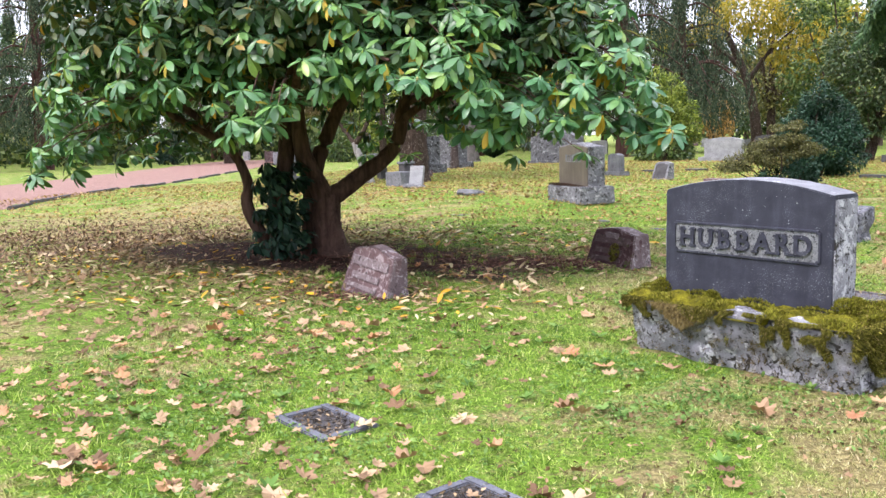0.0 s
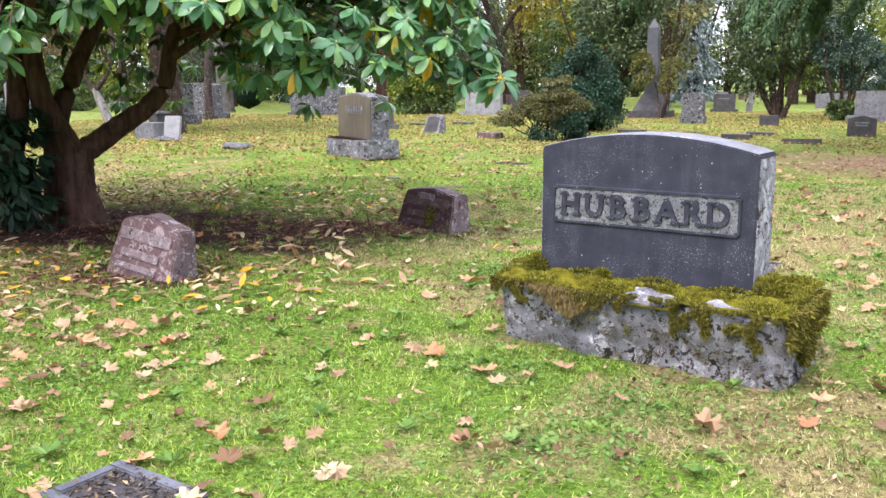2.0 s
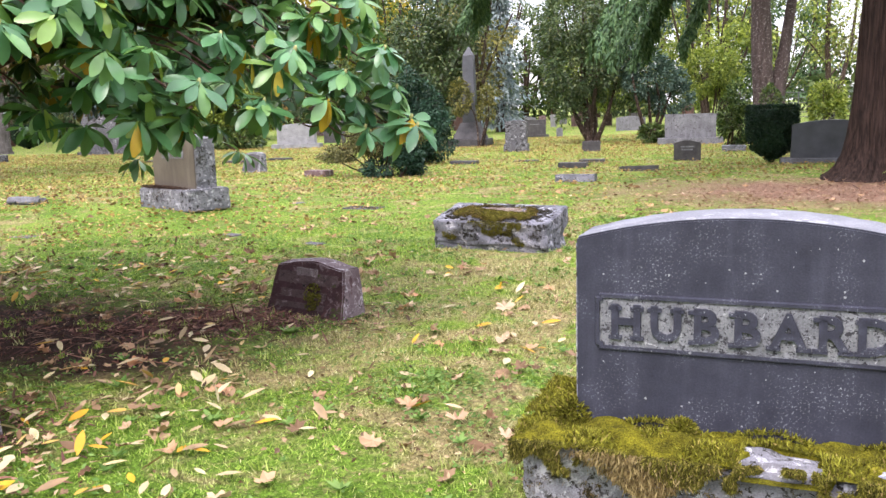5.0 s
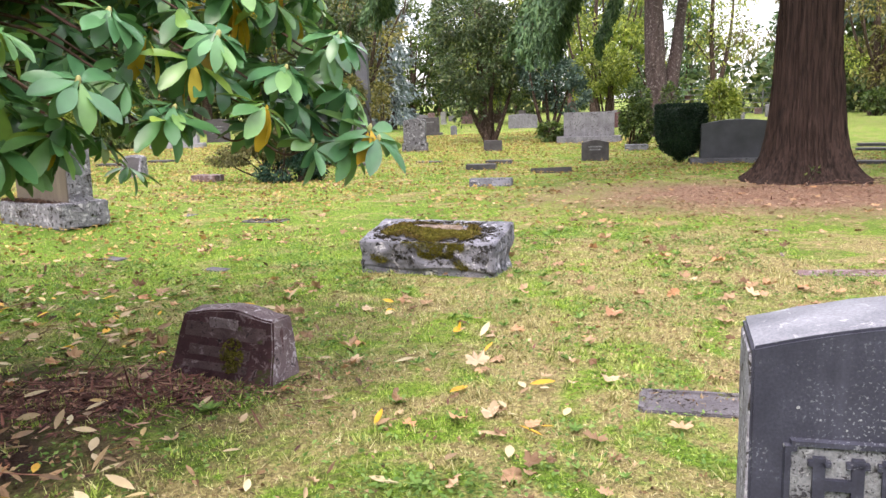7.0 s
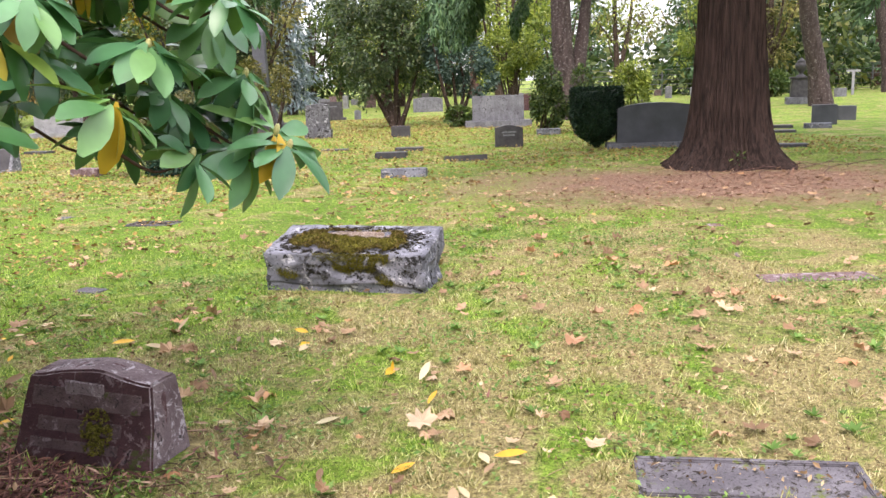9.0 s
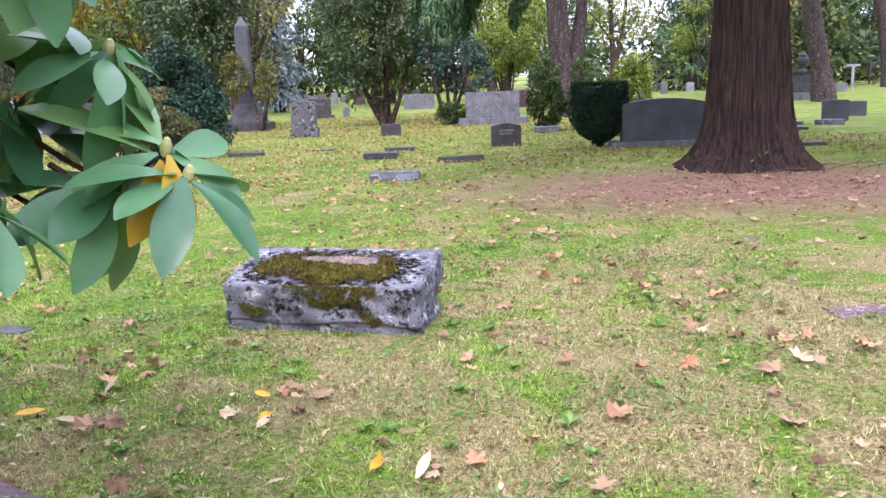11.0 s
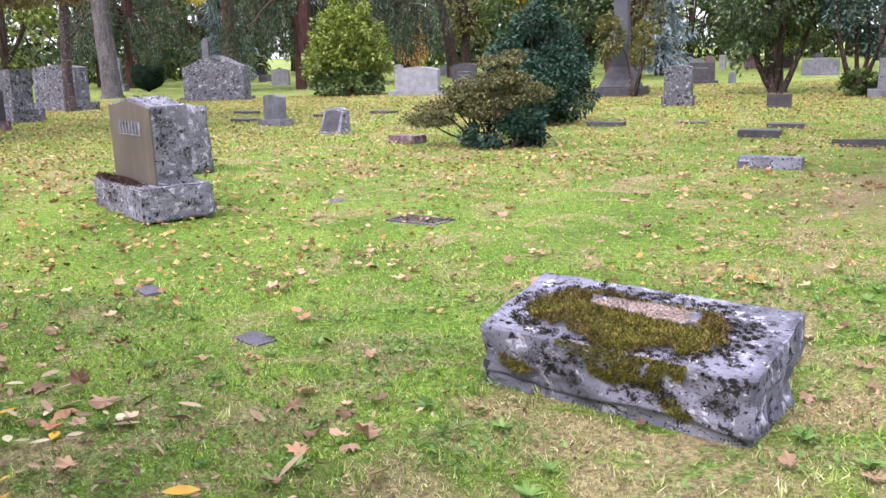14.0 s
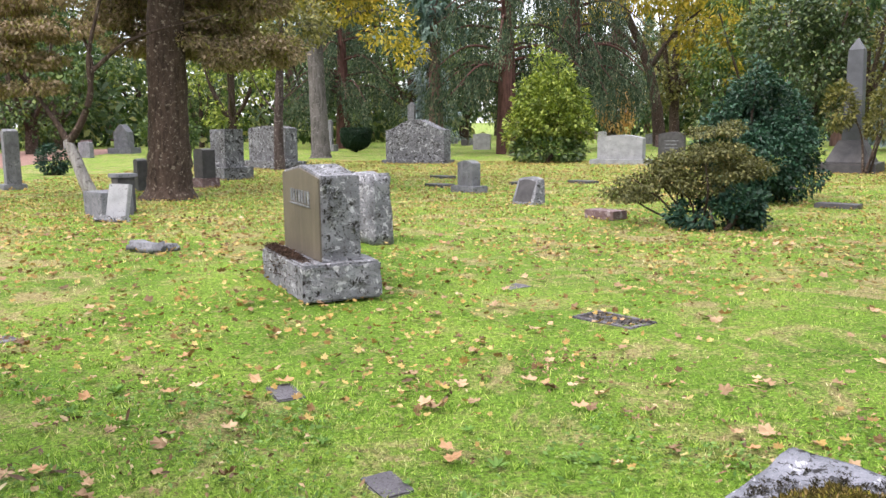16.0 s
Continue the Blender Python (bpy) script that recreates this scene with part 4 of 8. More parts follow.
ng = np.array([noise.noise(Vector((a_ * 13, 5.0, b_ * 4))) for a_, b_ in zip(x, t_)])
wid = (np.abs(x - 0.06 - 0.06 * t_) < 0.27 * (1 - t_) ** 0.9 + 0.03 + 0.10 * ng) & (ng > -0.4 + 0.35 * t_)
p = np.stack([x, -0.392 - 0.012 * np.sin(3.1 * t_) + 0.045 * t_, 0.330 - 0.20 * t_], 1)[wid]
d = np.stack([rm.normal(0, 0.4, len(p)), -0.8 + rm.normal(0, 0.3, len(p)), rm.normal(-0.2, 0.5, len(p))], 1)
mo.append(scatter(NEEDLE_WIDE, frames(d, rm.uniform(0, 6, len(p))), p, 0.016 * rm.uniform(0.6, 1.4, len(p))))
for cxm, czm, rx in ((-0.46, 0.165, 0.075), (0.33, 0.13, 0.07)):
    k = 1700
    a_, b_ = rm.uniform(-1, 1, k), rm.uniform(-1, 1, k)
    sel = a_ ** 2 + b_ ** 2 < rm.uniform(0.5, 1.0, k)
    p = np.stack([cxm + rx * 1.3 * a_, np.full(k, -0.372) + rm.normal(0, 0.008, k), czm + 0.045 * b_ - 0.02 * a_], 1)[sel]
    d = np.stack([rm.normal(0, 0.4, len(p)), -0.8 + rm.normal(0, 0.3, len(p)), rm.normal(-0.2, 0.5, len(p))], 1)
    mo.append(scatter(NEEDLE_WIDE, frames(d, rm.uniform(0, 6, len(p))), p, 0.014 * rm.uniform(0.6, 1.4, len(p))))
put("moss", fast_mesh("moss", *join(mo)), MOSS_DARK, box_t, "dark green and olive moss")["kind"] = "stuff"
dots = []
while len(dots) < 430:
    a, b = rm.uniform(-0.61, 0.61), rm.uniform(-0.375, 0.375)
    ring = (abs(a + 0.01) / 0.52) ** 2.2 + (abs(b + 0.05) / 0.33) ** 2.2
    if 0.75 < ring < 1.0 + abs(rm.normal(0, 0.45)) or (abs(a) < 0.3 and 0.19 < b < 0.30):
        dots.append((a, b, ped_top(b), rm.uniform(0.5, 1.5)))
dp = np.array(dots)
m_ = 34
dl = np.repeat(dp[:, :3], m_, axis=0) + rm.normal(0, 0.007, (len(dp) * m_, 3)) * np.array([1.3, 1, 0.3]) * np.repeat(dp[:, 3:], m_, axis=0)
dd = np.stack([rm.normal(0, 0.7, len(dl)), rm.normal(0, 0.7, len(dl)), np.ones(len(dl))], 1)
put("moss_dots", fast_mesh("moss_dots", *scatter(NEEDLE_WIDE, frames(dd, rm.uniform(0, 6, len(dl))), dl, 0.009 * rm.uniform(0.6, 1.4, len(dl)))), LICHEN_BLACK, box_t)["kind"] = "stuff"
fd = []
while len(fd) < 120:
    a, b = rm.uniform(-0.60, 0.60), rm.uniform(0.10, 0.31)
    if noise.noise(Vector((a * 6, 1.3, b * 6))) > 0.05:
        fd.append((a, -0.392 + 0.10 * max(0, 0.30 - b) * 0.9, b, rm.uniform(0.5, 1.5)))
fd = np.array(fd)
fl_ = np.repeat(fd[:, :3], m_, axis=0) + rm.normal(0, 0.008, (len(fd) * m_, 3)) * np.array([1.3, 0.5, 1.0]) * np.repeat(fd[:, 3:], m_, axis=0)
fdir = np.stack([rm.normal(0, 0.6, len(fl_)), -np.ones(len(fl_)), rm.normal(0, 0.6, len(fl_))], 1)
put("front_lichen", fast_mesh("front_lichen", *scatter(NEEDLE_WIDE, frames(fdir, rm.uniform(0, 6, len(fl_))), fl_, 0.012 * rm.uniform(0.6, 1.4, len(fl_)))), LICHEN_BLACK, box_t)["kind"] = "stuff"
k = 5200
x, y = rm.uniform(-0.27, 0.27, k), rm.uniform(-0.01, 0.19, k)
cn = np.array([noise.noise(Vector((a_ * 11, b_ * 11, 8.0))) for a_, b_ in zip(x, y)])
sel = (x / 0.29) ** 2 + ((y - 0.09) / 0.115) ** 2 + 0.7 * cn < 1.0
x, y = x[sel], y[sel]
p = np.stack([x, y, ped_top(y) + 0.002], 1)
put("debris", fast_mesh("debris", *moss_mass(p, 0.015, 1.6, rm, (0, 0, -0.6))), CRUMB, box_t, "pale dry leaf crumbs")["kind"] = "stuff"


# slant markers of red sandstone
def slant_marker(m, w, d, h, material, panel_mat, label, lean, rise=0.05, seed=0.0):
    t0 = thing("slant_marker", m, label, "gravestone", "red sandstone slant markers")
    bm = slab_profile(outline(w * 0.86, h, rise, "serp", 16, foot=w * 0.07), d, 0.010)
    bmesh.ops.subdivide_edges(bm, edges=[e for e in bm.edges if e.calc_length() > 0.15], cuts=5, use_grid_fill=True)
    bmesh.ops.triangulate(bm, faces=[f for f in bm.faces if len(f.verts) > 4])
    for v in bm.verts:
        if v.co.y < d * 0.5:
            v.co.y += lean * v.co.z
        q = v.co * 7 + Vector((seed, 0, 0))
        v.co += Vector((noise.noise(q), noise.noise(q + Vector((9, 0, 0))), noise.noise(q + Vector((0, 9, 0))))) * 0.010
    bmesh.ops.recalc_face_normals(bm, faces=bm.faces)
    bm.normal_update()
    # faces turned to the right or upwards take the paler side stone
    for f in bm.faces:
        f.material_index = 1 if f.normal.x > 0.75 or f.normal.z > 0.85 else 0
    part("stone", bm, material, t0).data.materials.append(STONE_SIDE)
    # worn lines of lettering as plain raised bars on the sloping face
    sl = math.atan(lean)
    for k, (zz, ww, hh) in enumerate(((0.275, 0.76, 0.085), (0.165, 0.58, 0.06), (0.085, 0.62, 0.045))):
        bw = w * ww
        b2 = block(bw, 0.012, hh, 0.004, 3, 0.003, 9, seed + k)
        bmesh.ops.rotate(b2, verts=b2.verts, cent=(0, 0, 0), matrix=Matrix.Rotation(-sl, 3, "X"))
        part("inscription", shift(b2, -0.03 * w * k, lean * zz * h / 0.45 - 0.008, zz * h / 0.45), panel_mat, t0, "paler worn inscription band")
    return t0


dark_slant = slant_marker(pose(-1.54, 9.04, 0.08, 0, 2, -39.5), 0.72, 0.30, 0.42, STONE_RED_DARK, STONE_BAND, "dark maroon sandstone slant grave marker with moss", 0.28, 0.040, 2.0)
k = 5200
a_, b_ = rm.normal(0, 1, k), rm.normal(0, 1, k)
ng = np.array([noise.noise(Vector((u_ * 2.2, 3.0, w_ * 2.2))) for u_, w_ in zip(a_, b_)])
sel = (a_ ** 2 + b_ ** 2 < 2.6) & (ng > -0.1)
z_ = 0.175 + 0.062 * b_[sel]
p = np.stack([0.075 + 0.050 * a_[sel], 0.28 * z_ - 0.017, z_], 1)
d = np.stack([rm.normal(0, 0.5, len(p)), -0.8 + rm.normal(0, 0.3, len(p)), rm.normal(0, 0.5, len(p))], 1)
put("moss", fast_mesh("moss", *scatter(NEEDLE_WIDE, frames(d, rm.uniform(0, 6, len(p))), p, 0.011 * rm.uniform(0.6, 1.4, len(p)))), MOSS_DARK, dark_slant, "dark green moss patch")["kind"] = "stuff"
part("panel", shift(block(0.20, 0.010, 0.10, 0.004, 4, 0.004, 12, 3.3), -0.005, 0.28 * 0.30 - 0.004, 0.275), STONE_BAND_PALE, dark_slant, "pale lichened panel")
slant_marker(pose(-3.39, 6.92, 0.06, 0, 6, -29), 0.70, 0.28, 0.48, STONE_RED, STONE_BAND_PALE, "weathered red-brown sandstone slant grave marker", 0.30, 0.06, 5.0)

# the brown upright stone on a lichened base, and the rough stone behind it
EL = pose(-3.309, 16.488, gz(-3.309, 16.488) - 0.01, 0, 0, -50.1)
ell = thing("upright_monument", EL, "brown-faced granite gravestone on lichened base", "gravestone")
part("base", block(1.39, 0.71, 0.325, 0.02, 8, 0.012, 8, 1.0), STONE_WORN, ell)
part("die", shift(slab_profile(outline(1.16, 0.82, 0.075, "gable", 2), 0.35, 0.01), 0.015, -0.15, 0.32), STONE_WORN, ell, "lichened grey granite die")
part("face", shift(slab_profile(outline(1.13, 0.785, 0.070, "gable", 2), 0.02, 0.004), 0.015, -0.163, 0.33), STONE_TAN, ell, "smooth brown front face")
for k in range(7):
    part("letter", shift(block(0.032 if k % 3 else 0.052, 0.012, 0.115, 0.003), -0.24 + k * 0.088, -0.167, 0.80), STONE_PANEL, ell)
part("letter_bar", shift(block(0.62, 0.012, 0.016, 0.003), 0.02, -0.167, 0.775), STONE_PANEL, ell)
k = 5200
p = np.stack([np.clip(rm.normal(-0.15, 0.26, k), -0.66, 0.66), -0.22 - np.abs(rm.normal(0, 0.07, k)), 0.325 + np.abs(rm.normal(0, 0.014, k))], 1)
over = p[:, 1] < -0.345
p[over, 2] -= rm.uniform(0.0, 0.22, over.sum())
p[over, 1] = -0.36 + rm.normal(0, 0.01, over.sum())
put("dead_moss", fast_mesh("dead_moss", *moss_mass(p, 0.022, 0.9, rm, (0, -0.6, -0.7))), DEAD_MOSS, ell, "dead brown moss and leaf litter")["kind"] = "stuff"
cu_ = []
while len(cu_) < 110:
    a, b = rm.uniform(-0.14, 0.19), rm.uniform(0.40, 1.05)
    if noise.noise(Vector((a * 5, b * 4, 2.2))) + 0.35 * (a < -0.05) > 0.12:
        cu_.append((0.600, a, b, rm.uniform(0.4, 1.6)))
for k in range(60):
    cu_.append((rm.uniform(-0.5, 0.55), rm.uniform(-0.12, 0.19), 0.0, rm.uniform(0.5, 1.5)))
    cu_[-1] = (cu_[-1][0], cu_[-1][1], 1.138 - 0.075 * abs(cu_[-1][0] - 0.015) / 0.58, cu_[-1][3])
cu_ = np.array(cu_)
cl_ = np.repeat(cu_[:, :3], 18, axis=0) + rm.normal(0, 0.010, (len(cu_) * 18, 3)) * np.array([0.3, 1.2, 1.0]) * np.repeat(cu_[:, 3:], 18, axis=0)
cd_ = rm.normal(0, 0.6, (len(cl_), 3)) + np.where(cl_[:, :1] < 0.57, np.array([[0, 0, 1.0]]), np.array([[1.0, 0, 0.2]]))
put("black_lichen", fast_mesh("black_lichen", *scatter(NEEDLE_WIDE, frames(cd_, rm.uniform(0, 6, len(cl_))), cl_, 0.011 * rm.uniform(0.6, 1.4, len(cl_)))), LICHEN_BLACK, ell, "black lichen cushions")["kind"] = "stuff"
rk = thing("rough_headstone", pose(-3.78, 19.3, gz(-3.78, 19.3) - 0.02, 0, 0, -40), "rough lichen-covered grey upright headstone", "gravestone")
part("stone", block(0.62, 0.30, 0.88, 0.03, 6, 0.03, 5, 4.0), STONE_WORN, rk, "", True)


def upright(name, label, x, y, yaw, w, d, h, shape, rise, material, base=None, base_mat=None, panel=None, group="", lean=0.0):
    """A headstone with an optional plinth and a recessed-looking inscription panel."""
    t0 = thing(name, pose(x, y, gz(x, y) - 0.02, 0, 0, yaw), label, "gravestone", group)
    z0 = 0.0
    if base:
        part("base", block(base[0], base[1], base[2], 0.012, 4, 0.006, 9, x), base_mat or material, t0)
        z0 = base[2] - 0.004
    die_bm = slab_profile(outline(w, h, rise, shape, 12, foot=0.02 if lean else 0.0), d, 0.012)
    for v in die_bm.verts:
        if v.co.y < d / 2:
            v.co.y += lean * v.co.z
    part("die", shift(die_bm, 0, -d / 2, z0), material, t0)
    if lean:
        face = slab_profile(outline(w * 0.8, h * 0.78, rise * 0.8, shape, 12), 0.012, 0.003)
        for v in face.verts:
            v.co.y += lean * (v.co.z + 0.07)
        part("face", shift(face, 0, -d / 2 - 0.008, z0 + 0.07), STONE_CHAR, t0, "dark inscribed face")
        panel = None
    if panel:
        for k in range(panel):
            part("inscription", shift(block(w * (0.5 - 0.08 * (k % 2)), 0.008, 0.035, 0.002), 0, -d / 2 - 0.002, z0 + h * (0.66 - 0.13 * k)), STONE_PANEL, t0)
    return t0


YAW = -36
upright("white_headstone", "pale grey marble headstone on a plinth", -4.5, 28.3, YAW, 0.52, 0.25, 0.58, "arch", 0.06, STONE_GREY, (0.78, 0.45, 0.16), None, 2)
upright("slant_stone", "small weathered slant headstone with dark face", -2.74, 25.6, YAW, 0.54, 0.36, 0.54, "arch", 0.05, STONE_WORN, lean=0.38)
upright("arched_monument", "wide arched lichen-speckled granite monument", -9.5, 41.7, -12, 2.55, 0.6, 1.55, "serp", 0.4, STONE_SPECKLED, (2.75, 0.9, 0.16))
upright("pale_monument", "pale stained sandstone family monument on plinth", -1.7, 41.2, -12, 1.65, 0.5, 0.88, "arch", 0.12, STONE_WHITE, (2.1, 0.9, 0.2), STONE_WHITE)
upright("dark_headstone", "dark grey upright headstone", 0.12, 46.0, -12, 1.05, 0.35, 1.1, "arch", 0.08, STONE_CHAR, None, None, 3)
upright("wide_monument", "wide streaked grey granite family monument", -13.8, 37.8, -30, 2.3, 0.5, 1.25, "arch", 0.1, STONE_SPECKLED, (2.7, 0.9, 0.3), STONE_SPECKLED)
upright("block_monument", "dark lichened square monument on a rough base", -12.5, 32.0, -32, 0.85, 0.6, 1.1, "flat", 0.02, STONE_SPECKLED, (1.25, 0.95, 0.38), STONE_SPECKLED)
upright("low_monument", "low brown headstone on a rounded base", -11.6, 29.1, -32, 0.5, 0.35, 0.75, "arch", 0.04, STONE_CHAR, (0.62, 0.5, 0.26), STONE_RED)
upright("column_stone", "tall narrow grey granite headstone", -16.3, 27.8, -40, 0.42, 0.35, 1.4, "gable", 0.06, STONE_GREY, (0.66, 0.55, 0.14), STONE_GREY)
upright("dark_marker", "narrow dark upright grave marker", -12.6, 27.8, -40, 0.34, 0.25, 0.8, "arch", 0.05, STONE_CHAR)
upright("rounded_marker", "small charcoal headstone with rounded shoulders", 8.15, 23.5, -24, 0.66, 0.22, 0.54, "serp", 0.06, STONE_CHAR, None, None, 2)
upright("square_marker", "small low square grey-brown marker", 7.6, 29.3, -24, 0.56, 0.25, 0.36, "flat", 0.01, STONE_CHAR)
upright("post_monument", "square lichened granite post monument on plinth", 5.63, 31.2, -20, 0.70, 0.55, 0.78, "arch", 0.05, STONE_SPECKLED, (0.80, 0.7, 0.28), STONE_SPECKLED)
upright("family_stone", "wide flat-topped grey granite family stone on plinth", 12.15, 31.9, -24, 1.75, 0.4, 0.86, "flat", 0.02, STONE_GREY, (2.25, 0.9, 0.24), STONE_GREY)
upright("grey_monument", "wide grey polished granite headstone with curved top", 10.45, 20.9, -28, 1.75, 0.35, 0.86, "arch", 0.10, STONE_MID, (2.2, 0.6, 0.13), STONE_GREY)
upright("black_monument", "wide black granite headstone", 9.9, 44.4, -18, 1.0, 0.3, 0.75, "flat", 0.02, STONE_CHAR, (1.3, 0.5, 0.12), STONE_CHAR, 1)
upright("far_pink_post", "slim pinkish far headstone", 14.3, 72, -10, 0.46, 0.4, 1.1, "arch", 0.1, STONE_RED)
upright("far_white_post", "slim white far headstone", 14.8, 70, -10, 0.36, 0.3, 1.2, "arch", 0.12, STONE_WHITE)
upright("small_far_stone", "small greenish far headstone", 10.85, 43.5, -15, 0.3, 0.2, 0.45, "arch", 0.05, STONE_GREY)
upright("far_wide_stone", "wide pale far headstone", 16.7, 49.2, -18, 1.6, 0.4, 0.8, "arch", 0.08, STONE_GREY)
upright("eastern_stone", "dark streaked grey headstone", 18.6, 23.9, -45, 0.68, 0.3, 0.62, "flat", 0.02, STONE_MID)
upright("eastern_stone", "small grey headstone with flat top", 20.8, 25.1, -45, 0.55, 0.3, 0.48, "flat", 0.02, STONE_MID)
upright("behind_stone", "dark reddish upright granite headstone", 20.2, 44.2, -20, 0.9, 0.3, 0.85, "arch", 0.08, STONE_RED_DARK)
upright("far_column", "tall pale column grave monument", -13.6, 55.0, 0, 0.36, 0.36, 2.2, "gable", 0.2, STONE_GREY, (0.9, 0.9, 0.5), STONE_GREY)
upright("far_column", "pale narrow column grave monument", -18.4, 55.0, 0, 0.3, 0.3, 1.4, "gable", 0.15, STONE_GREY, (0.7, 0.7, 0.4), STONE_GREY)
upright("urn_monument", "grey stepped monument with shouldered top", -29.7, 52.2, 0, 0.9, 0.6, 1.3, "serp", 0.4, STONE_GREY, (1.5, 1.0, 0.35), STONE_GREY)
r_far = np.random.default_rng(5)
for k in range(46):
    a = radians(r_far.uniform(38, 132))
    dist = r_far.uniform(46, 78)
    x, y = dist * math.cos(a), 6 + dist * math.sin(a)
    if 22 < x < 26 or abs(x + 21) < 4:
        continue
    w = r_far.uniform(0.35, 1.0)
    upright("distant_headstone", "small weathered headstone on a far lawn", x, y, r_far.uniform(-35, 5), w, 0.25, r_far.uniform(0.35, 0.95), ("arch", "flat", "serp")[k % 3], 0.05,
            (STONE_GREY, STONE_WHITE, STONE_CHAR, STONE_GREY, STONE_RED)[k % 5], group="distant headstones")

# tilted white marker, bench-like ledger stones beside it
wm = thing("leaning_tablet", pose(-8.55, 20.9, gz(-8.5, 20.9), -14, 0, -8), "leaning white marble tablet on a mossy base", "gravestone")
part("tablet", shift(slab_profile(outline(0.40, 0.56, 0.0, "flat"), 0.09, 0.008), 0, 0, 0.04), STONE_WHITE, wm)
part("base", shift(block(0.58, 0.22, 0.10, 0.015, 3, 0.01), 0, -0.06, -0.02), STONE_WORN, wm)
lb = thing("chest_stone", pose(-9.35, 21.9, gz(-9.3, 21.9) - 0.02, 0, 0, -32), "grey stone ledger block with low pillar", "gravestone")
part("block", shift(block(0.75, 0.55, 0.42, 0.015, 3, 0.006), 0.0, 0, 0), STONE_GREY, lb)
part("pillar", shift(block(0.30, 0.30, 0.62, 0.012, 2, 0.004), -0.40, 0.45, 0), STONE_CHAR, lb)
part("cap", shift(block(0.38, 0.38, 0.07, 0.012), -0.40, 0.45, 0.615), STONE_GREY, lb)

# draped-urn monument in the east
um = thing("urn_monument", pose(30.2, 36.2, gz(30, 36) - 0.02, 0, 0, -40), "dark granite pedestal monument topped by a carved urn", "monument")
part("plinth", block(1.25, 1.0, 0.34, 0.02, 3, 0.01), STONE_GREY, um)
part("pedestal", shift(block(0.88, 0.75, 0.86, 0.02, 3, 0.006, taper=0.06), 0, 0, 0.335), STONE_CHAR, um)
part("cornice", shift(block(0.98, 0.85, 0.09, 0.02), 0, 0, 1.19), STONE_CHAR, um)
urn_v, urn_q = [], []
URN = ((0.20, 0), (0.20, 0.06), (0.08, 0.12), (0.10, 0.2), (0.24, 0.34), (0.29, 0.5), (0.26, 0.6), (0.16, 0.66), (0.20, 0.7), (0.13, 0.76), (0.05, 0.84), (0.0, 0.88))
for R0, z0 in URN:
    urn_v += [(R0 * math.cos(b * 0.3927), R0 * math.sin(b * 0.3927), 1.275 + z0) for b in range(16)]
urn_q = [(i * 16 + j, i * 16 + (j + 1) % 16, (i + 1) * 16 + (j + 1) % 16, (i + 1) * 16 + j) for i in range(len(URN) - 1) for j in range(16)]
put("urn", fast_mesh("urn", urn_v, urn_q), STONE_CHAR, um)

# obelisk
ob_t = thing("obelisk", pose(5.15, 36.8, gz(5, 36.8) - 0.02, 0, 0, -22), "dark grey granite obelisk on a flared stepped base", "monument")
part("plinth", block(1.55, 1.55, 0.30, 0.02, 3, 0.01), STONE_CHAR, ob_t)
part("pedestal", shift(block(1.25, 1.25, 0.65, 0.02, 5, 0.008, taper=0.48), 0, 0, 0.296), STONE_CHAR, ob_t)
part("shaft", shift(block(0.52, 0.52, 2.60, 0.012, 6, 0.004, taper=0.20), 0, 0, 0.94), STONE_MID, ob_t)
bm = bmesh.new()
bmesh.ops.create_cone(bm, cap_ends=True, segments=4, radius1=0.292, radius2=0.02, depth=0.34)
bmesh.ops.rotate(bm, verts=bm.verts, cent=(0, 0, 0), matrix=Matrix.Rotation(radians(45), 3, "Z"))
part("point", shift(bm, 0, 0, 3.535 + 0.17), STONE_MID, ob_t)


# flat markers
def flat_marker(x, y, yaw, w, d, proud, material, label, rim=0.0, tilt=0.0, tablet=None):
    t0 = thing("flat_marker", pose(x, y, gz(x, y) - 0.05, tilt, 0, yaw), label, "grave marker", "flat grave markers")
    top = 0.05 + proud
    if not rim:
        part("slab", block(w, d, top, 0.008, 4, 0.004, 10, x + y), material, t0)
        return t0
    part("slab", block(w - 0.012, d - 0.012, top - 0.013, 0.004), material, t0)
    part("tablet", shift(block(w - 2 * rim, d - 2 * rim, 0.006, 0.002, 10, 0.004, 16, y), 0, 0, top - 0.016), tablet or STONE_CHAR, t0, "dark pitted inscription tablet")
    for sx_, sy_, lw, ld in ((0, 1, w, rim), (0, -1, w, rim), (1, 0, rim, d - 2 * rim), (-1, 0, rim, d - 2 * rim)):
        part("rim", shift(block(lw, ld, top, 0.006, 5, 0.003, 10, x + 3 * sx_ + 5 * sy_), sx_ * (w - rim) / 2, sy_ * (d - rim) / 2, 0), material, t0)
    k_ = int((2600 if tablet is None else 300) * w * d)
    p_ = np.stack([rm.uniform(-0.5, 0.5, k_) * (w - 2 * rim), rm.uniform(-0.5, 0.5, k_) * (d - 2 * rim), np.full(k_, top - 0.006)], 1)
    put("debris", fast_mesh("debris", *moss_mass(p_, 0.020, 1.6, rm, (0, 0, -0.6))), GRIT, t0, "dark soil and leaf crumbs")["kind"] = "stuff"
    return t0


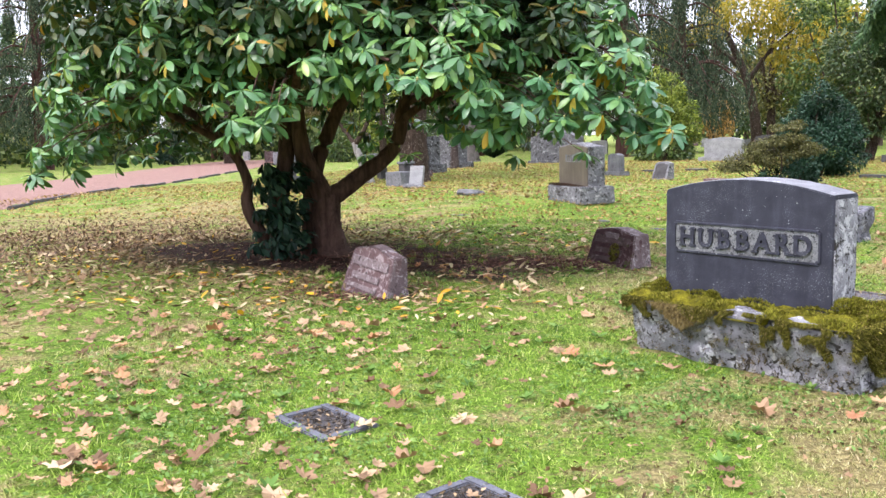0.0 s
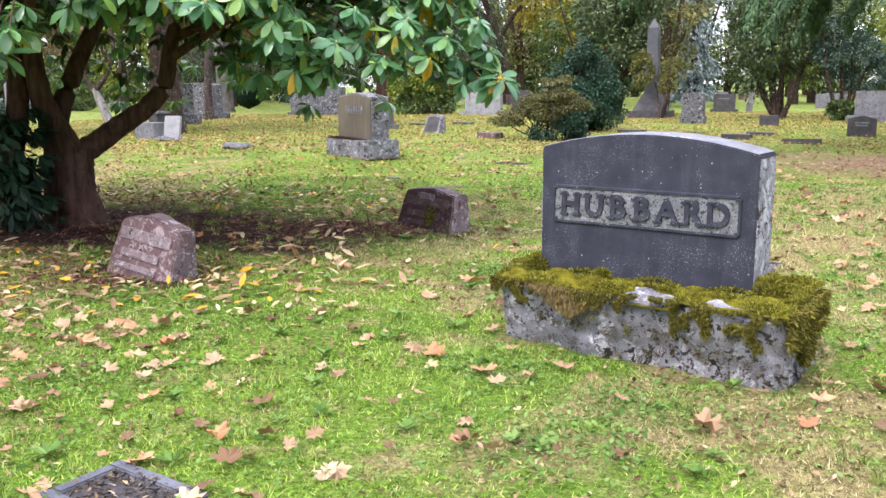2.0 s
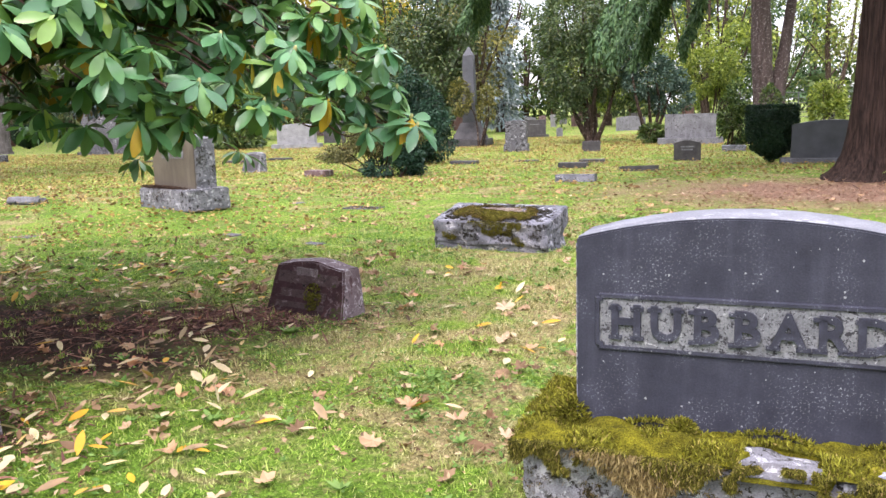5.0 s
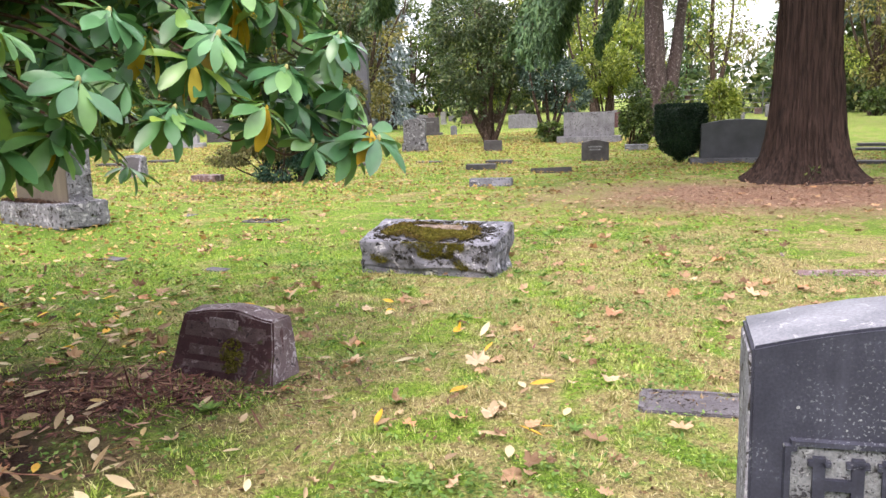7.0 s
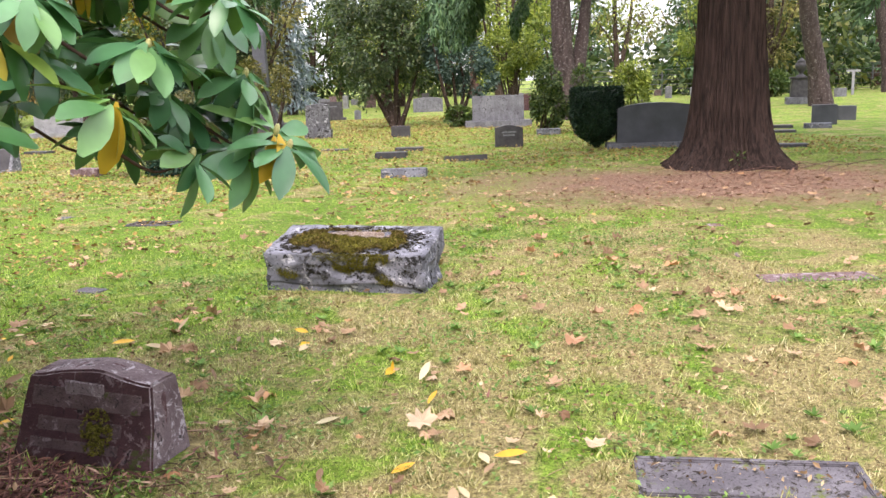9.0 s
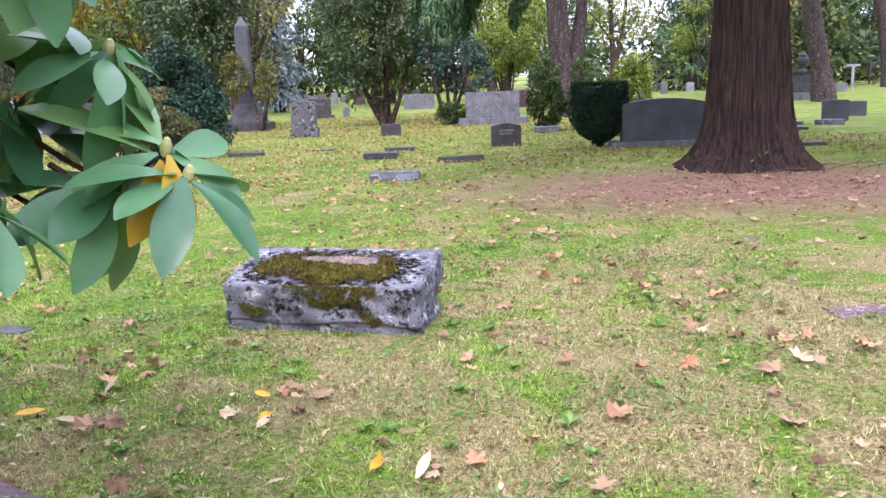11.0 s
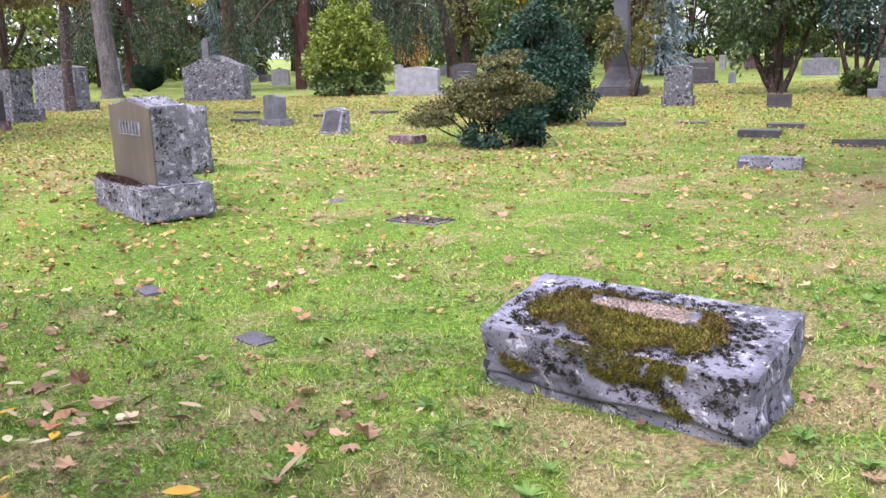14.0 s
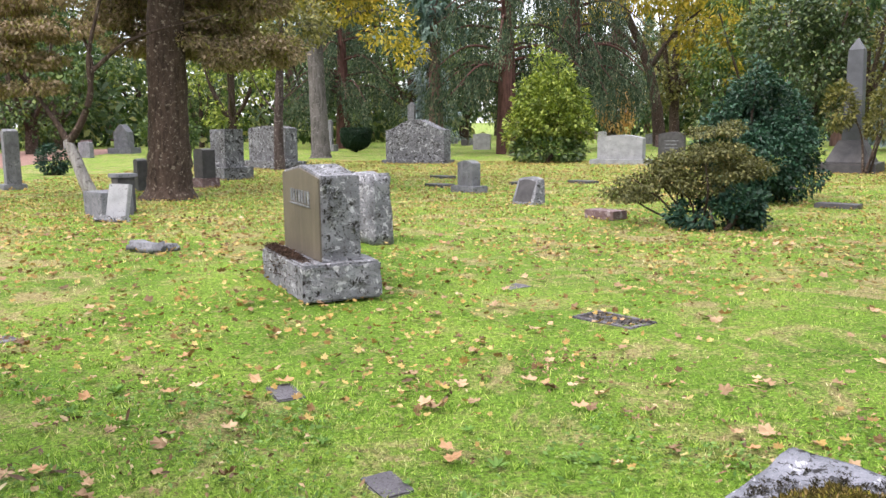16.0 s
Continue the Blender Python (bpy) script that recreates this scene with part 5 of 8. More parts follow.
flat_marker(-2.03, 3.68, -30, 0.48, 0.33, 0.013, STONE_RIM, "flush slate grave marker with dark pitted tablet", 0.055)
flat_marker(-0.98, 2.96, -30, 0.46, 0.30, 0.016, STONE_RIM, "flush dark slate grave marker", 0.05)
flat_marker(0.86, 7.62, -32, 0.88, 0.34, 0.018, STONE_SLAB, "flush grey granite marker with leaves on it", 0.035, tablet=STONE_SLAB)
flat_marker(3.72, 10.02, -24, 0.86, 0.28, 0.006, STONE_RED, "flush pinkish granite grave marker", 0.0)
flat_marker(3.98, 10.85, -30, 0.5, 0.20, -0.004, STONE_RED, "sunken pinkish grave marker", 0.0)
flat_marker(4.45, 12.4, -24, 0.7, 0.22, -0.002, STONE_RED, "sunken weathered grave marker", 0.0)
flat_marker(-0.60, 16.05, -36, 0.60, 0.34, 0.014, STONE_SLAB, "flush grey marker with grassy edges", 0.05)
flat_marker(-1.74, 17.4, -36, 0.50, 0.30, -0.004, STONE_SLAB, "sunken grey marker half under leaves", 0.0)
flat_marker(-2.41, 13.74, -50, 0.30, 0.17, 0.012, STONE_SLAB, "small flat grey granite marker", 0.0)
flat_marker(-1.40, 12.60, -46, 0.26, 0.17, 0.008, STONE_SLAB, "small flat granite marker with a leaf", 0.0)
flat_marker(-5.2, 14.5, -30, 0.7, 0.25, -0.002, STONE_SLAB, "sunken slate marker in the shade", 0.0)
flat_marker(3.77, 19.0, -26, 0.76, 0.45, 0.13, STONE_BOX, "low grey granite grave marker with a sloping top", 0.0, -3)
flat_marker(4.92, 22.8, -26, 0.68, 0.35, 0.12, STONE_CHAR, "low dark granite grave marker", 0.0)
flat_marker(5.88, 24.2, -26, 0.64, 0.35, 0.08, STONE_CHAR, "low dark granite grave marker", 0.0)
flat_marker(5.9, 21.1, -10, 0.78, 0.5, 0.10, STONE_CHAR, "tilted dark granite grave marker", 0.0, -5)
flat_marker(2.79, 25.6, -26, 0.73, 0.35, 0.08, STONE_CHAR, "low dark mossy grave marker", 0.0)
flat_marker(4.57, 25.9, -26, 0.66, 0.35, 0.04, STONE_CHAR, "low dark grave marker", 0.0)
flat_marker(-1.13, 23.4, -36, 0.6, 0.36, 0.14, STONE_RED, "low brown sandstone grave marker", 0.0)
flat_marker(11.1, 26.7, -26, 0.66, 0.4, 0.16, STONE_WORN, "low pale rough grave marker", 0.0)
flat_marker(17.3, 22.9, -45, 0.7, 0.35, 0.13, STONE_BOX, "low grey granite grave marker with a sloping top", 0.0)
for x, y in ((-6.3, 33.0), (-5.6, 29.9), (-3.6, 30.6), (-2.2, 31.4), (2.4, 29.5), (12.3, 18.9), (15.5, 22.4), (16.8, 23.8)):
    flat_marker(x, y, -36, 0.7, 0.4, 0.07, STONE_CHAR, "low dark grave marker among leaves", 0.0)
bk = thing("broken_stone", pose(-6.1, 18.0, gz(-6.1, 18.0) - 0.02, 0, 0, -20), "broken pale stone fragment in the lawn", "broken gravestone")
part("fragment", block(0.55, 0.22, 0.14, 0.04, 5, 0.04, 9, 2.2), STONE_GREY, bk, "", True)
part("chip", shift(block(0.25, 0.18, 0.10, 0.03, 3, 0.03, 9, 5.2), 0.12, 0.22, 0), STONE_GREY, bk, "", True)

# ---- trees and shrubs ----
def crown_cloud(n, blobs, r, shell=0.55):
    """Points and outward ways in a union of ellipsoids (x, y, z, rx, ry, rz), thinned by noise into clumps."""
    bl = np.array(blobs, float)
    vol = bl[:, 3] * bl[:, 4] * bl[:, 5]
    out_p, out_d = [], []
    need = n
    while need > 0:
        k = need * 2 + 50
        i = r.choice(len(bl), k, p=vol / vol.sum())
        u = r.normal(0, 1, (k, 3))
        u /= np.linalg.norm(u, axis=1)[:, None]
        rad = shell + (1 - shell) * r.uniform(0, 1, k) ** 0.6
        p = bl[i, :3] + u * bl[i, 3:] * rad[:, None]
        f = np.sin(p[:, 0] * 2.9 + 1) * np.sin(p[:, 1] * 2.7) * np.sin(p[:, 2] * 3.3 + 2) + 0.5 * np.sin(p[:, 0] * 6.1) * np.sin(p[:, 2] * 5.7 + p[:, 1] * 4)
        keep = (f > -0.25) & (p[:, 2] > 0.03)
        out_p.append(p[keep])
        out_d.append(u[keep])
        need -= int(keep.sum())
    return np.concatenate(out_p)[:n], np.concatenate(out_d)[:n]


def leafy(n, blobs, size, template, r, droop=0.3, jitter=0.6, shell=0.55):
    p, u = crown_cloud(n, blobs, r, shell)
    d = u + r.normal(0, jitter, p.shape) + np.array([0, 0, -droop])
    return scatter(template, frames(d, r.normal(0, 0.9, n)), p, size * r.uniform(0.6, 1.35, n))


def shrub(name, label, x, y, blobs, n, size, leaf, bark, template=LEAF_SMALL, seed=1, droop=0.2, stems=4, stem_r=0.04, shell=0.5, jitter=0.6, category="shrub"):
    r = np.random.default_rng(seed)
    t0 = thing(name, pose(x, y, gz(x, y)), label, category)
    put("foliage", fast_mesh("foliage", *leafy(n, blobs, size, template, r, droop, jitter, shell)), leaf, t0)["kind"] = "stuff"
    bl = np.array(blobs)
    for k in range(stems):
        b = bl[k % len(bl)]
        tip = (b[0] + r.normal(0, 0.2) * b[3], b[1] + r.normal(0, 0.2) * b[4], b[2] + 0.4 * b[5])
        foot = (r.normal(0, 0.10) * (1 + stem_r * 5), r.normal(0, 0.10), -0.05)
        mid = (0.5 * (foot[0] + tip[0]) + r.normal(0, 0.15), 0.5 * tip[1] + r.normal(0, 0.15), 0.5 * tip[2])
        pts = curve_pts([foot, mid, tip], 6)
        put("stem", fast_mesh("stem", *tube(pts, np.linspace(stem_r, stem_r * 0.3, len(pts)), 8, 0.06, seed + k)), bark, t0)
    return t0


def tree(name, label, x, y, trunk, radii, limbs, blobs, n, size, leaf, bark, template=LEAF_SMALL, seed=1, droop=0.4, shell=0.35, jitter=0.7, m=None, limb_bark=None):
    """trunk: control points; limbs: lists of control points; blobs: the crown's clumps."""
    r = np.random.default_rng(seed)
    t0 = thing(name, m or pose(x, y, gz(x, y)), label, "tree")
    pts = curve_pts(trunk, 10)
    rad = np.interp(np.linspace(0, 1, len(pts)), np.linspace(0, 1, len(radii)), radii)
    put("trunk", fast_mesh("trunk", *tube(pts, rad, 18, 0.035, seed)), bark, t0)
    for k, l in enumerate(limbs):
        lp = curve_pts(l[0], 7)
        put("limb", fast_mesh("limb", *tube(lp, np.linspace(l[1], l[1] * 0.3, len(lp)), 8, 0.05, seed + k)), limb_bark or bark, t0)
    if n:
        put("crown", fast_mesh("crown", *leafy(n, blobs, size, template, r, droop, jitter, shell)), leaf, t0)["kind"] = "stuff"
    return t0


def ring_blobs(cx, cy, cz, rad, hgt, k, r, size=(0.5, 1.0)):
    out = []
    for i in range(k):
        a, q = r.uniform(0, 6.28), math.sqrt(r.uniform(0, 1))
        s = r.uniform(*size)
        zz = r.uniform(-1, 1)
        w = math.sqrt(max(0.05, 1 - zz * zz))
        out.append((cx + rad * q * w * math.cos(a), cy + rad * q * w * math.sin(a), cz + hgt * zz, s, s, s * 0.7))
    return out


# -- the rhododendron tree --
RX, RY = -5.0, 9.35
rh = thing("rhododendron_tree", pose(RX, RY, gz(RX, RY)), "old spreading rhododendron tree with glossy whorled leaves", "tree")
RH_LIMBS = [
    ([(0.08, -0.02, -0.10), (0.05, 0.0, 0.10), (0.0, 0.0, 0.38), (-0.02, 0.05, 0.72)], 0.30, 0.165),
    ([(-0.22, 0.05, -0.08), (-0.22, 0.05, 0.5), (-0.16, 0.10, 1.1), (0.1, 0.5, 2.0), (0.3, 1.1, 2.7)], 0.15, 0.05),
    ([(-0.02, 0.05, 0.66), (0.38, 0.22, 0.95), (0.78, 0.36, 1.30), (0.92, 0.40, 1.85), (1.3, 0.2, 2.6)], 0.125, 0.05),
    ([(0.0, 0.02, 0.66), (-0.22, -0.10, 1.20), (-0.28, -0.12, 1.85), (-0.2, -0.5, 2.7)], 0.135, 0.05),
    ([(-0.50, -0.30, -0.05), (-0.50, -0.28, 0.6), (-0.42, -0.2, 1.15), (-0.55, 0.1, 1.9), (-0.9, 0.4, 2.8)], 0.14, 0.06),
    ([(-0.55, -0.36, 0.0), (-0.80, -0.48, 0.62), (-0.80, -0.46, 0.95), (-1.02, -0.62, 1.45), (-1.7, -0.9, 2.1)], 0.085, 0.04),
]
RH_BRANCHES = [
    ([(0.85, 0.38, 1.6), (1.7, 0.0, 2.0), (2.7, -0.7, 2.25), (3.5, -1.1, 1.95)], 0.05, 0.008),
    ([(0.9, 0.4, 1.8), (2.0, 0.6, 2.3), (3.0, 0.1, 2.4), (3.75, -0.6, 2.1)], 0.05, 0.010),
    ([(-0.28, -0.12, 1.7), (0.4, -1.2, 2.2), (1.2, -2.0, 2.3), (2.0, -2.5, 2.05)], 0.055, 0.015),
    ([(-0.28, -0.12, 1.8), (-0.3, -1.4, 2.3), (-0.1, -2.4, 2.1)], 0.05, 0.015),
    ([(-1.0, -0.6, 1.4), (-1.6, -1.4, 1.9), (-1.9, -2.0, 1.8)], 0.045, 0.012),
    ([(-0.6, 0.2, 1.9), (-1.8, 0.8, 2.3), (-2.8, 1.2, 2.0)], 0.05, 0.015),
]
for k, (c, r0, r1) in enumerate(RH_LIMBS + RH_BRANCHES):
    p = curve_pts(c, 9)
    put("trunk" if k in (0, 1, 4) else "limb", fast_mesh("limb", *tube(p, np.linspace(r0, r1, len(p)) if k else np.interp(np.linspace(0, 1, len(p)), [0, 0.3, 1], [0.31, 0.20, 0.165]), 14, 0.05, k)), BARK_RHODO, rh)
rr = np.random.default_rng(99)


EDGE = np.array([(4.28, -1.25), (3.6, -1.75), (2.9, -2.3), (2.2, -2.75), (1.0, -2.95), (-0.3, -2.9), (-1.6, -2.6), (-2.8, -1.8), (-3.6, -0.6), (-3.8, 0.8), (-3.0, 2.0), (-1.0, 2.6), (1.2, 2.2), (2.4, 1.4), (3.2, 0.5), (3.8, -0.3), (4.25, -0.95)])


def edge_point(u):
    """A point of the crown's outline in plan; u runs from 0 to 1 round it."""
    c = np.concatenate([EDGE, EDGE[:1]])
    s = np.linspace(0, 1, len(c))
    return np.array([np.interp(u, s, c[:, 0]), np.interp(u, s, c[:, 1])])


def whorl_spots(n, front=0.78, deep=0.0):
    """Whorl places on the dome of the crown, most of them on its sunny south side."""
    out = []
    while len(out) < n:
        u = rr.uniform(0, 0.48) if rr.uniform() < front else rr.uniform(0.45, 1)
        f = rr.uniform(0, 1) ** 1.15
        e_ = edge_point(u)
        low = 1.42 + 0.16 * math.sin(u * 44) + 0.12 * math.sin(u * 91 + 1) + 0.38 * float(smooth(np.array((u - 0.06) / 0.06))) * float(1 - smooth(np.array((u - 0.30) / 0.1)))
        z = low + (4.1 - low) * f
        k = (1 - 0.62 * f ** 1.7) * (1 - 0.14 * abs(rr.normal())) * (1 + 0.06 * math.sin(u * 60 + z * 3)) - deep * rr.uniform(0, 1)
        k = min(k, 1.02)
        x, y = 0.2 + (e_[0] - 0.2) * k, e_[1] * k
        if noise.noise(Vector((x * 1.3, y * 1.3, z * 1.6))) < -0.30:
            continue
        if x > 4.3 - 0.9 * max(0, y + 0.6) or (x > 3.3 and z > 2.9):
            continue
        out.append((x, y, z - 0.11))
    return np.array(out)


def whorls(spots, r, per=(8, 13), size=(0.11, 0.18), droop=(-0.15, 0.95)):
    ps, ds, sz, rl_ = [], [], [], []  # rl_: the way each leaf's upper side looks
    for s in spots:
        n = int(r.integers(*per))
        out = np.array([s[0] - 0.5, s[1], 0]) / (np.hypot(s[0] - 0.5, s[1]) + 0.3)
        axis_ = np.array([out[0] * 0.55, out[1] * 0.55, 0.80]) + r.normal(0, 0.2, 3)
        axis_ /= np.linalg.norm(axis_)
        e1 = np.cross(axis_, (0.3, 0.1, 1.0))
        e1 /= np.linalg.norm(e1)
        e2 = np.cross(axis_, e1)
        a0 = r.uniform(0, 6.28)
        big = r.uniform(*size)
        for k in range(n):
            a = a0 + 2.4 * k + r.normal(0, 0.12)
            f_ = k / max(1, n - 1)
            tilt = droop[0] + (droop[1] - droop[0]) * (1 - f_) + r.normal(0, 0.16)
            rad_ = e1 * math.cos(a) + e2 * math.sin(a)
            d = rad_ * math.cos(tilt) - axis_ * math.sin(tilt)
            ps.append(s + axis_ * (0.012 * (n - k) * 0.3) + d * 0.015)
            ds.append(d)
            sz.append(big * r.uniform(0.75, 1.15))
            rl_.append(axis_ * math.cos(tilt) + rad_ * math.sin(tilt) + r.normal(0, 0.2, 3))
    return np.array(ps), np.array(ds), np.array(sz), np.array(rl_)


REACH = np.array([(4.215, -1.317, 1.355), (4.185, -1.275, 1.405), (4.107, -1.22, 1.588), (4.088, -1.25, 1.345), (3.92, -1.15, 1.50), (4.02, -1.10, 1.66)])   # the twigs that reach farthest over the path
TIP = [(3.98, -1.55, 1.88), (3.86, -1.42, 1.44), (3.98, -1.30, 1.85), (3.80, -1.32, 1.62), (3.75, -1.55, 1.75), (3.65, -1.15, 1.5),
       (3.47, -1.61, 1.74), (3.3, -1.75, 1.60), (3.36, -1.2, 1.81), (3.1, -1.8, 1.95), (3.48, -1.77, 1.87), (3.84, -1.62, 2.15), (2.86, -1.5, 1.79), (3.0, -2.05, 1.70), (2.3, -2.7, 1.93), (2.65, -2.35, 1.75), (2.5, -2.45, 2.05)]
tipw = np.array([(a + 0.03, b - 0.02, c - 0.085) for a, b, c in TIP])
near_sets = [whorls(tipw, rr, (13, 17), (0.14, 0.18), (-0.2, 0.8)), whorls(REACH[[0, 1]], rr, (9, 11), (0.19, 0.215), (0.0, 0.42)), whorls(REACH[2:], rr, (12, 15), (0.18, 0.21), (-0.05, 1.0))]
p, d, s, ro = (np.concatenate(group_) for group_ in zip(*near_sets))
tipw = np.concatenate([tipw, REACH])
rot = frames_facing(d, ro)
leaf_me = [fast_mesh("leaf", *strip_leaf([0.12, 0.34, 0.58, 0.80, 0.95, 1.0, 0.93, 0.66, 0.08], droop=dr, fold=fo, aspect=asp)) for dr, fo, asp in ((0.22, 0.22, 0.39), (0.34, 0.2, 0.37), (0.12, 0.3, 0.41))]
leaf_yl = [me_.copy() for me_ in leaf_me]
for me_ in leaf_me:
    me_.materials.append(RHODO_PART)
for me_ in leaf_yl:
    me_.materials.append(RHODO_YELLOW)
for k in range(len(p)):
    M4 = Matrix(rot[k].tolist()).to_4x4()
    low = d[k][2] < -0.45 and rr.uniform() < 0.05
    put("leaf", (leaf_yl if low else leaf_me)[k % 3], None, rh, m=Matrix.Translation(p[k]) @ M4 @ Matrix.Diagonal((s[k], s[k], s[k], 1)))
bud_bm = bmesh.new()
bmesh.ops.create_uvsphere(bud_bm, u_segments=7, v_segments=5, radius=0.011)
bmesh.ops.scale(bud_bm, vec=(1, 1, 1.9), verts=bud_bm.verts)
bud_me = bpy.data.meshes.new("bud")
bud_bm.to_mesh(bud_me)
bud_bm.free()
bud_me.materials.append(BUD)
for sx_, sy_, sz_ in tipw:
    put("bud", bud_me, None, rh, m=pose(sx_ + 0.012, sy_ - 0.01, sz_ + 0.022, 12, 15, 0))
    far = np.array([(sx_ - 0.22, sy_ + 0.10, sz_ + 0.05), (sx_ - 0.10, sy_ + 0.05, sz_ - 0.03), (sx_, sy_, sz_)])
    q_ = curve_pts(far, 5)
    put("twig", fast_mesh("twig", *tube(q_, np.linspace(0.006, 0.004, len(q_)), 6)), BARK_RHODO, rh)
spots = whorl_spots(1250)
keep = ~((spots[:, 0] > 3.75) & (spots[:, 1] < -0.6) & (spots[:, 2] < 1.9))
spots = spots[keep]
p, d, s, ro = whorls(spots, rr, (9, 14), (0.135, 0.19))
old = (d[:, 2] < -0.35) & (np.array([noise.noise(Vector(q_) * 2.1) for q_ in p]) > 0.25) & (rr.uniform(0, 1, len(p)) < 0.22)
d[old, 2] -= 0.9
put("crown", fast_mesh("crown", *scatter(LEAF_LONG, frames_facing(d[~old], ro[~old]), p[~old], s[~old])), RHODO, rh, "glossy green whorled leaves")["kind"] = "stuff"
put("yellowing_leaves", fast_mesh("yellowing_leaves", *scatter(LEAF_LONG, frames_facing(d[old], ro[old]), p[old], s[old])), RHODO_OLD, rh, "yellow and orange old leaves")["kind"] = "stuff"
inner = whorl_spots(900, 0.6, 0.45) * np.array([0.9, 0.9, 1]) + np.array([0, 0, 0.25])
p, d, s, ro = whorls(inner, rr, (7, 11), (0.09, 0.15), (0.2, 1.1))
put("inner_crown", fast_mesh("inner_crown", *scatter(LEAF_LONG, frames_facing(d, ro), p, s)), RHODO_SHADED, rh, "inner leaves, coloured darker as in shade")["kind"] = "stuff"
# extra leaves in the crown's top, added to shade the ground beneath
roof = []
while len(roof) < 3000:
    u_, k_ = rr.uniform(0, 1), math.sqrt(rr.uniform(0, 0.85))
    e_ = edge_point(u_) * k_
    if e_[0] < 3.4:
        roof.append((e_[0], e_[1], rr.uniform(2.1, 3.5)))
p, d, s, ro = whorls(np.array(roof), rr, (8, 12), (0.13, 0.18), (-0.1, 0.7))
put("roof_crown", fast_mesh("roof_crown", *scatter(LEAF_LONG, frames_facing(d, ro), p, s)), RHODO_SHADED, rh, "leaves inside the crown, coloured darker as in shade")["kind"] = "stuff"
tw = []
for k in range(0, len(spots), 5):
    s0 = spots[k]
    a = np.array([s0[0] * 0.80, s0[1] * 0.80, s0[2] + 0.28])
    mid = 0.5 * (a + s0) + np.array([0, 0, 0.08])
    q_ = curve_pts([a, mid, s0], 3)
    tw.append(tube(q_, np.linspace(0.009, 0.004, len(q_)), 5))
put("twig_growth", fast_mesh("twig_growth", *join(tw)), BARK_RHODO, rh)["kind"] = "stuff"
# low shoots at the foot
lo = np.stack([rr.normal(-0.36, 0.20, 150), rr.normal(-0.42, 0.14, 150), rr.uniform(0.06, 1.15, 150)], 1)
lo = lo[(np.abs(lo[:, 0] + 0.36) < 0.42 - 0.15 * lo[:, 2])]
p, d, s, ro = whorls(lo, rr, (6, 9), (0.10, 0.16), (0.3, 1.0))
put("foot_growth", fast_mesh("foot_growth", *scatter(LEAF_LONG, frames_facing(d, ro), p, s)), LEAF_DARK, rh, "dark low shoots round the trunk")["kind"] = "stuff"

# -- the redwood --
RWX, RWY = 8.88, 16.86
rw = thing("redwood_tree", pose(RWX, RWY, gz(RWX, RWY)), "massive redwood with furrowed red-brown bark and flared foot", "tree")
na, nz = 440, 96
zs = np.concatenate([np.linspace(-0.1, 1.6, 46), np.linspace(1.65, 11, nz - 46)])
th = np.linspace(0, 2 * np.pi, na, endpoint=False)
TH, ZZ = np.meshgrid(th, zs)
rad = 0.600 - 0.026 * ZZ + 0.24 * np.exp(-np.clip(ZZ, 0, None) / 0.75) + 0.27 * np.exp(-np.clip(ZZ, 0, None) / 0.20)
flare = np.exp(-np.clip(ZZ, 0, None) / 0.42)
furrow = np.empty_like(TH)
for i in range(len(zs)):
    for j in range(na):
        c_, s_, z_ = math.cos(th[j]), math.sin(th[j]), zs[i]
        big = noise.noise(Vector((c_ * 4.2, s_ * 4.2, z_ * 0.35)))
        strip = 1 - abs(noise.noise(Vector((c_ * 11 + 0.5 * big, s_ * 11, z_ * 0.55 + 3)))) * 2
        fine = 1 - abs(noise.noise(Vector((c_ * 26 + 0.4 * big, s_ * 26, z_ * 1.5 + 7)))) * 2
        burr = noise.noise(Vector((c_ * 12, s_ * 12, z_ * 10)))
        furrow[i, j] = 0.05 * big - 0.095 * max(0, strip - 0.45) - 0.050 * max(0, fine - 0.5) + 0.030 * burr * flare[i, j]
root = np.maximum(0, np.sin(4 * TH + 0.6 + 0.5 * np.sin(2 * TH)))
rad = rad + furrow * (0.9 + 0.6 * flare) + 0.13 * flare * root + 0.04 * flare * np.sin(9 * TH + 1)
vv = np.stack([rad * np.cos(TH), rad * np.sin(TH), ZZ], -1).reshape(-1, 3)
i_, j_ = np.meshgrid(np.arange(len(zs) - 1), np.arange(na), indexing="ij")
qq = np.stack([i_ * na + j_, i_ * na + (j_ + 1) % na, (i_ + 1) * na + (j_ + 1) % na, (i_ + 1) * na + j_], -1).reshape(-1, 4)
put("trunk", fast_mesh("trunk", vv, qq), BARK_RED, rw)
BOUGHS = [((0, 0, 6.6), (-2.2, 0.6, 5.3), (-4.0, 1.1, 3.7), (-4.7, 1.2, 2.5)), ((0, 0, 7.2), (-2.6, -0.3, 5.6), (-4.6, -0.2, 4.0), (-5.4, -0.1, 2.7)), ((0, 0, 7.0), (-1.5, 2.0, 5.5), (-2.8, 3.2, 3.9), (-3.2, 3.6, 2.6)),
          ((0, 0, 5.6), (0.9, -1.2, 4.7), (1.3, -2.0, 3.6), (0.9, -2.3, 2.75)), ((0, 0, 7.5), (0.2, -2.6, 6.4), (0.4, -4.4, 5.2), (0.5, -5.0, 4.6)), ((0, 0, 5.8), (1.6, -1.2, 4.8), (2.6, -1.9, 3.7), (2.4, -2.2, 2.75)),
          ((0, 0, 6.9), (-1.2, 0.9, 5.6), (-2.4, 1.6, 4.2), (-3.0, 1.9, 2.75)), ((0, 0, 7.4), (-3.6, 1.9, 5.8), (-6.2, 3.2, 4.3), (-6.8, 3.6, 3.4))]
rb = np.random.default_rng(31)


